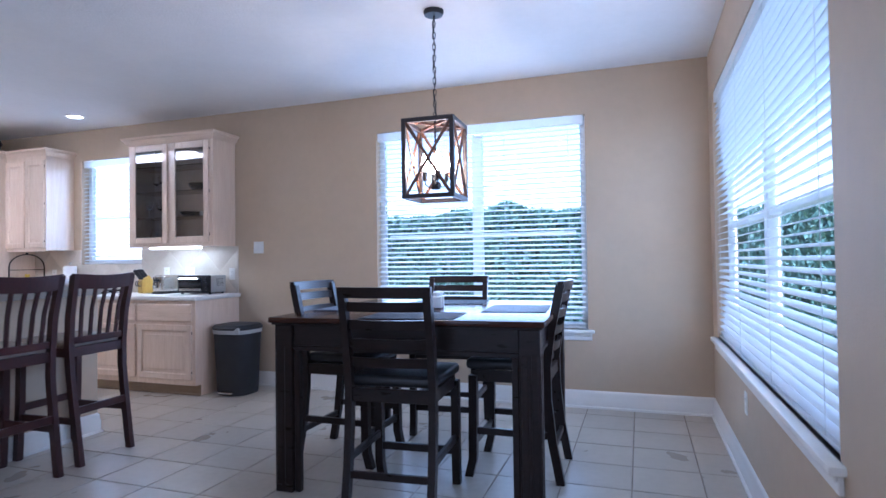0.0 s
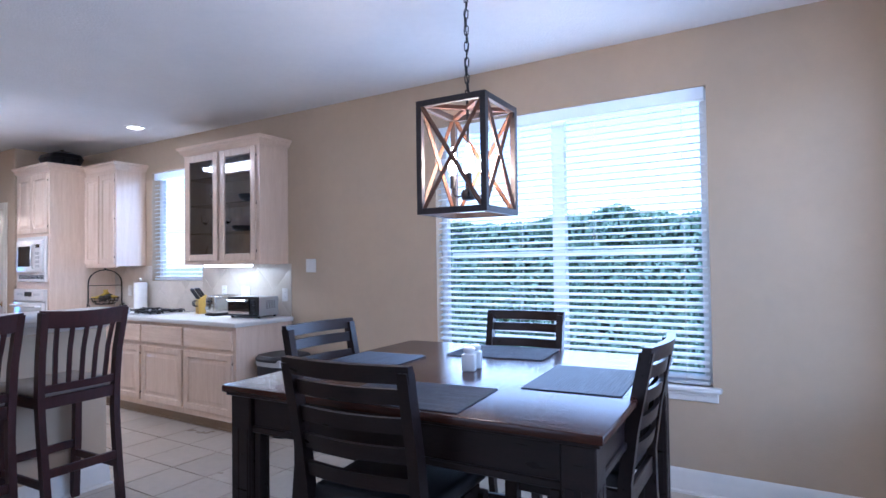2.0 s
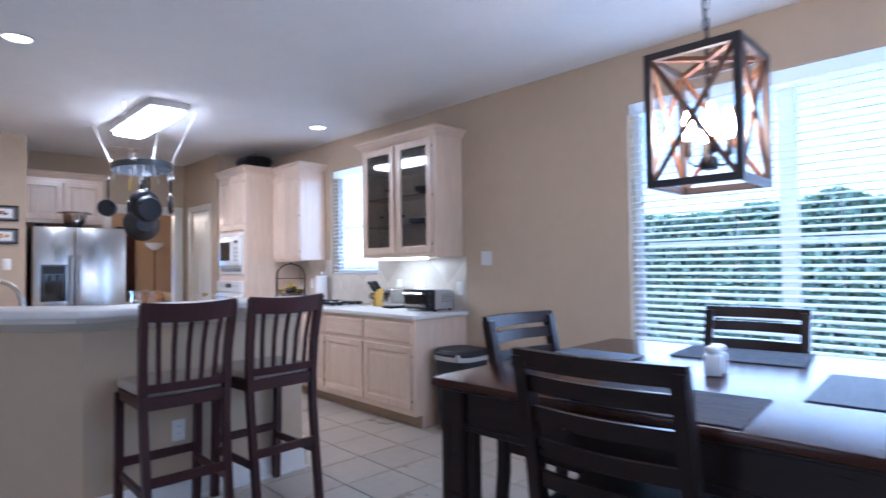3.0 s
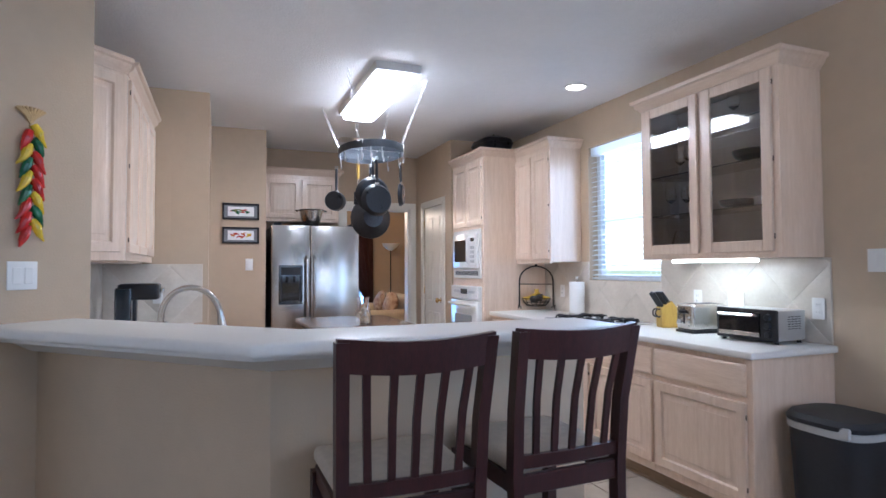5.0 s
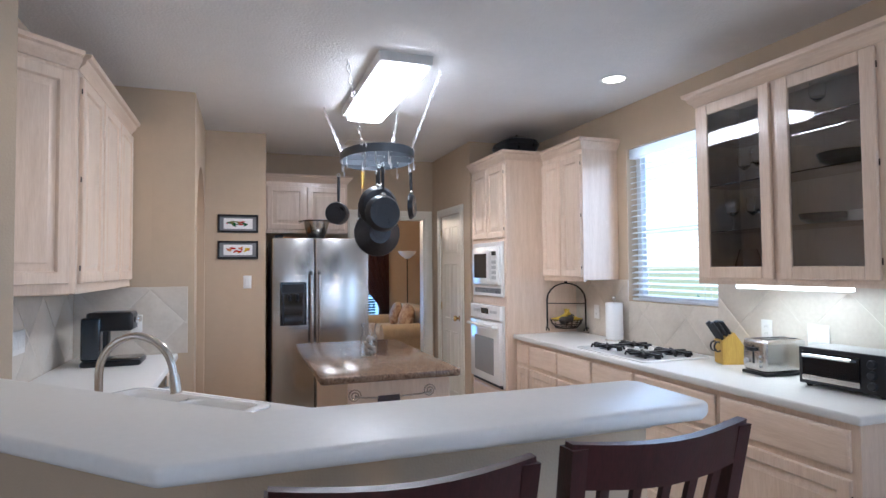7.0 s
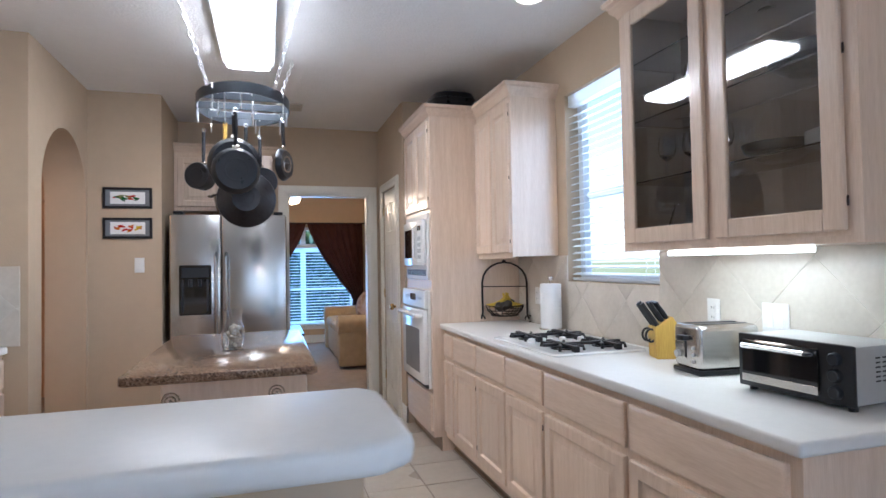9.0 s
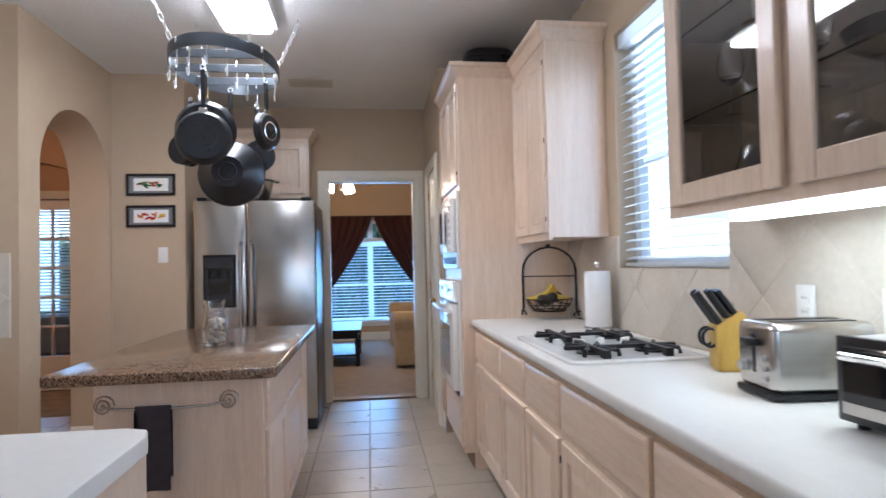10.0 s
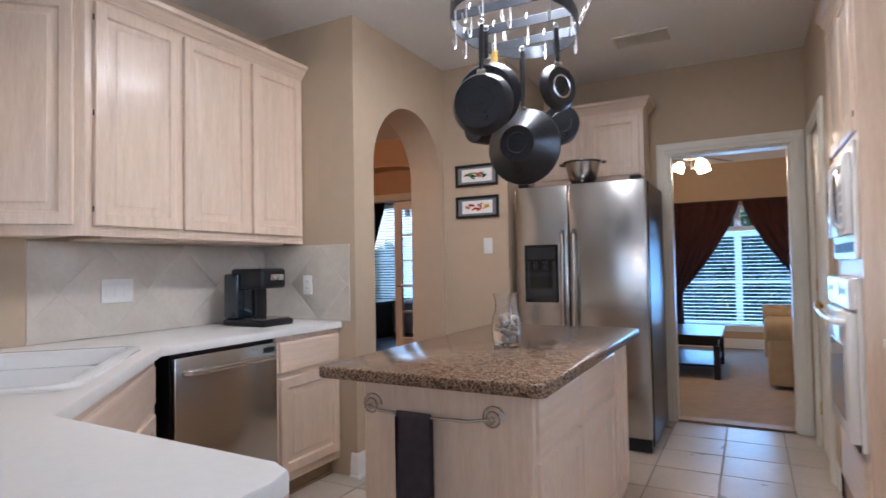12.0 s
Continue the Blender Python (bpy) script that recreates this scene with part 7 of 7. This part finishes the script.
def tree(m, h, r, seed, label):
    t = thing("tree", label, "tree", m, "trees round the house")
    rnd = random.Random(seed)
    bm = B(); tube(bm, [(0, 0, 0), (0.08, 0.02, h * 0.25), (0.02, -0.05, h * 0.5), (0.1, 0.05, h * 0.85)], [0.17, 0.13, 0.09, 0.03], 10)
    for i in range(7):
        u = i * 0.9
        z = h * (0.35 + 0.07 * i)
        tube(bm, [(0.03, 0, z), (r * 0.4 * math.cos(u), r * 0.4 * math.sin(u), z + 0.5), (r * 0.8 * math.cos(u), r * 0.8 * math.sin(u), z + 0.9)], [0.06, 0.04, 0.015], 6)
    part("trunk", bm, BARK, t)
    verts, faces = [], []
    cl_ = [(r * 0.65 * math.cos(i * 2.4) * (0.3 + 0.7 * rnd.random()), r * 0.65 * math.sin(i * 2.4) * (0.3 + 0.7 * rnd.random()), h * (0.5 + 0.45 * rnd.random()), rnd.uniform(0.5, 0.95)) for i in range(16)]
    for _ in range(5000):
        c = rnd.choice(cl_)
        d = Vector((rnd.gauss(0, 1), rnd.gauss(0, 1), rnd.gauss(0, 0.8)))
        d = d.normalized() * c[3] * rnd.random() ** 0.4
        s = rnd.uniform(0.06, 0.13)
        mm = Matrix.Translation((c[0] + d.x, c[1] + d.y, c[2] + d.z)) @ Euler((rnd.uniform(-1.2, 1.2), 0, rnd.uniform(0, 6.28))).to_matrix().to_4x4()
        n = len(verts)
        for p in ((-s, 0, 0), (0, -s * .45, 0), (s, 0, 0), (0, s * .45, 0)): verts.append(tuple(mm @ Vector(p)))
        faces += [(n, n + 1, n + 2), (n, n + 2, n + 3)]
    me = bpy.data.meshes.new("crown"); me.from_pydata(verts, [], faces); me.materials.append(LEAF)
    o = new("crown", me); o.parent = t
    return t


tree(pose(-7.6, 10.8, -0.3), 5.5, 2.2, 11, "leafy garden tree beyond the kitchen window")
tree(pose(-17.5, 4.6, -0.3), 6.0, 2.6, 12, "leafy garden tree beyond the family room")
tree(pose(-20.5, 1.5, -0.3), 6.5, 2.8, 13, "tall leafy tree behind the garden")
tree(pose(8.5, 6.5, -0.3), 5.0, 2.0, 14, "leafy tree beyond the side fence")

# ---- tiles ----
TP, TX, TY = 0.355, 0.12, 3.66
def in_room(x0, x1, y0, y1):
    """The part of the floor that a tile may cover, cut at the walls."""
    return max(x0, -8.05), min(x1, 1.05), y0, min(y1, 4.92)
near, rest = [], []
ix = range(int((-8.05 - TX) / TP) - 1, int((1.05 - TX) / TP) + 2)
iy = range(int((-3.48 - TY) / TP) - 1, int((4.92 - TY) / TP) + 2)
for i in ix:
    for j in iy:
        x0, x1, y0, y1 = in_room(TX + i * TP + 0.004, TX + (i + 1) * TP - 0.004, TY + j * TP + 0.004, TY + (j + 1) * TP - 0.004)
        if x1 - x0 < 0.02 or y1 - y0 < 0.02: continue
        cx_, cy_ = (x0 + x1) / 2, (y0 + y1) / 2
        seen = (cx_ > -3.3 and 1.9 < cy_ and cx_ < 1.0) or (-8.0 < cx_ < -3.9 and 3.2 < cy_ < 4.4) or (-7.2 < cx_ < -4.5 and 1.7 < cy_ < 2.6) or (-3.2 < cx_ < -1.2 and cy_ > 1.5)
        (near if seen and len(near) < 300 else rest).append((x0, x1, y0, y1))
cache = {}
def tile_mesh(w, h):
    k = (round(w, 3), round(h, 3))
    if k not in cache:
        bm = B()
        l = [[bm.verts.new((sx_ * (w / 2 - q), sy_ * (h / 2 - q), z)) for sx_, sy_ in ((-1, -1), (1, -1), (1, 1), (-1, 1))] for z, q in ((-0.0058, 0), (-0.0015, 0), (0.0, 0.002))]
        for a, c in zip(l, l[1:]):
            for i in range(4): bm.faces.new((a[i], a[(i + 1) % 4], c[(i + 1) % 4], c[i]))
        bm.faces.new(l[-1])
        cache[k] = mesh_of("tile", bm, TILE)
    return cache[k]
for x0, x1, y0, y1 in near:
    o = new("tile", tile_mesh(x1 - x0, y1 - y0)); o.parent = floor
    o.matrix_basis = pose((x0 + x1) / 2, (y0 + y1) / 2, random.uniform(-0.0004, 0.0004))
vs_, fs_ = [], []
for x0, x1, y0, y1 in rest:
    n = len(vs_)
    vs_ += [(x0, y0, -0.0015), (x1, y0, -0.0015), (x1, y1, -0.0015), (x0, y1, -0.0015), (x0 + .002, y0 + .002, 0), (x1 - .002, y0 + .002, 0), (x1 - .002, y1 - .002, 0), (x0 + .002, y1 - .002, 0)]
    fs_ += [(n + 4, n + 5, n + 6, n + 7)] + [(n + i, n + (i + 1) % 4, n + 4 + (i + 1) % 4, n + 4 + i) for i in range(4)]
me = bpy.data.meshes.new("further_tiles"); me.from_pydata(vs_, [], fs_); me.materials.append(TILE)
o = new("further_tiles", me); o.parent = floor; tagged(o, kind="stuff")


# diamond splashback
def clip(poly, x0, x1, z0, z1):
    for ax, v, s in ((0, x0, 1), (0, x1, -1), (1, z0, 1), (1, z1, -1)):
        out = []
        for i in range(len(poly)):
            p, q = poly[i], poly[(i + 1) % len(poly)]
            a, c = (p[ax] - v) * s, (q[ax] - v) * s
            if a >= 0: out.append(p)
            if a * c < 0:
                t = a / (a - c)
                out.append((p[0] + (q[0] - p[0]) * t, p[1] + (q[1] - p[1]) * t))
        poly = out
        if len(poly) < 3: return []
    return poly


def splash(name, rects, m, label, d=0.308, x_off=0.0):
    """Diamond tiles on local x (along) and z (up), facing -y."""
    bm = B()
    for x0, x1, z0, z1 in rects: bx(bm, x0, -0.0055, z0, x1, -0.0005, z1)
    base = structure(name, bm, SGROUT, label, "splashback")
    base.matrix_basis = m
    g = d / math.sqrt(2)
    for x0, x1, z0, z1 in rects:
        for i in range(int((x0 - x_off) / g) - 2, int((x1 - x_off) / g) + 3):
            for j in range(int((z0 - 0.905) / g) - 2, int((z1 - 0.905) / g) + 3):
                if (i + j) % 2: continue
                cx_, cz_ = x_off + i * g, 0.905 + j * g
                r = g - 0.0018
                pl_ = clip([(cx_ - r, cz_), (cx_, cz_ - r), (cx_ + r, cz_), (cx_, cz_ + r)], x0 + 0.001, x1 - 0.001, z0 + 0.001, z1 - 0.001)
                if len(pl_) < 3: continue
                ar = abs(sum(p[0] * q[1] - q[0] * p[1] for p, q in zip(pl_, pl_[1:] + pl_[:1]))) / 2
                if ar < 4e-4: continue
                mx_, mz_ = sum(p[0] for p in pl_) / len(pl_), sum(p[1] for p in pl_) / len(pl_)
                bm = B()
                f0 = [bm.verts.new((p[0], -0.0055, p[1])) for p in pl_]
                f1 = [bm.verts.new((p[0], -0.0066, p[1])) for p in pl_]
                f2 = [bm.verts.new((mx_ + (p[0] - mx_) * 0.990, -0.0076, mz_ + (p[1] - mz_) * 0.985)) for p in pl_]
                n = len(pl_)
                for a, c in ((f0, f1), (f1, f2)):
                    for k in range(n): bm.faces.new((a[k], a[(k + 1) % n], c[(k + 1) % n], c[k]))
                bm.faces.new(f2)
                o = part("wall_tile", bm, SPLASH, base)


splash("splashback_north", [(-6.118, -5.395, 0.9055, 1.371), (-5.395, -4.515, 0.9055, 1.208), (-4.515, -3.262, 0.9055, 1.371)], pose(0, 4.92, 0), "travertine splashback of diamond-laid tiles")
splash("splashback_sink", [(4.66, 6.038, 0.9055, 1.36)], pose(0, 1.07, 0, 0, 0, 180), "travertine splashback behind the sink counter")
splash("splashback_end", [(1.08, 1.76, 0.9055, 1.36)], pose(-6.04, 0, 0, 0, 0, 90), "travertine splashback at the counter end")
b = B(); bx(b, -8.20, 3.31, 0.0005, -8.08, 4.13, 0.012, 0.003)
structure("threshold", b, OAK_TOE, "brown strip between tile and carpet", "threshold")
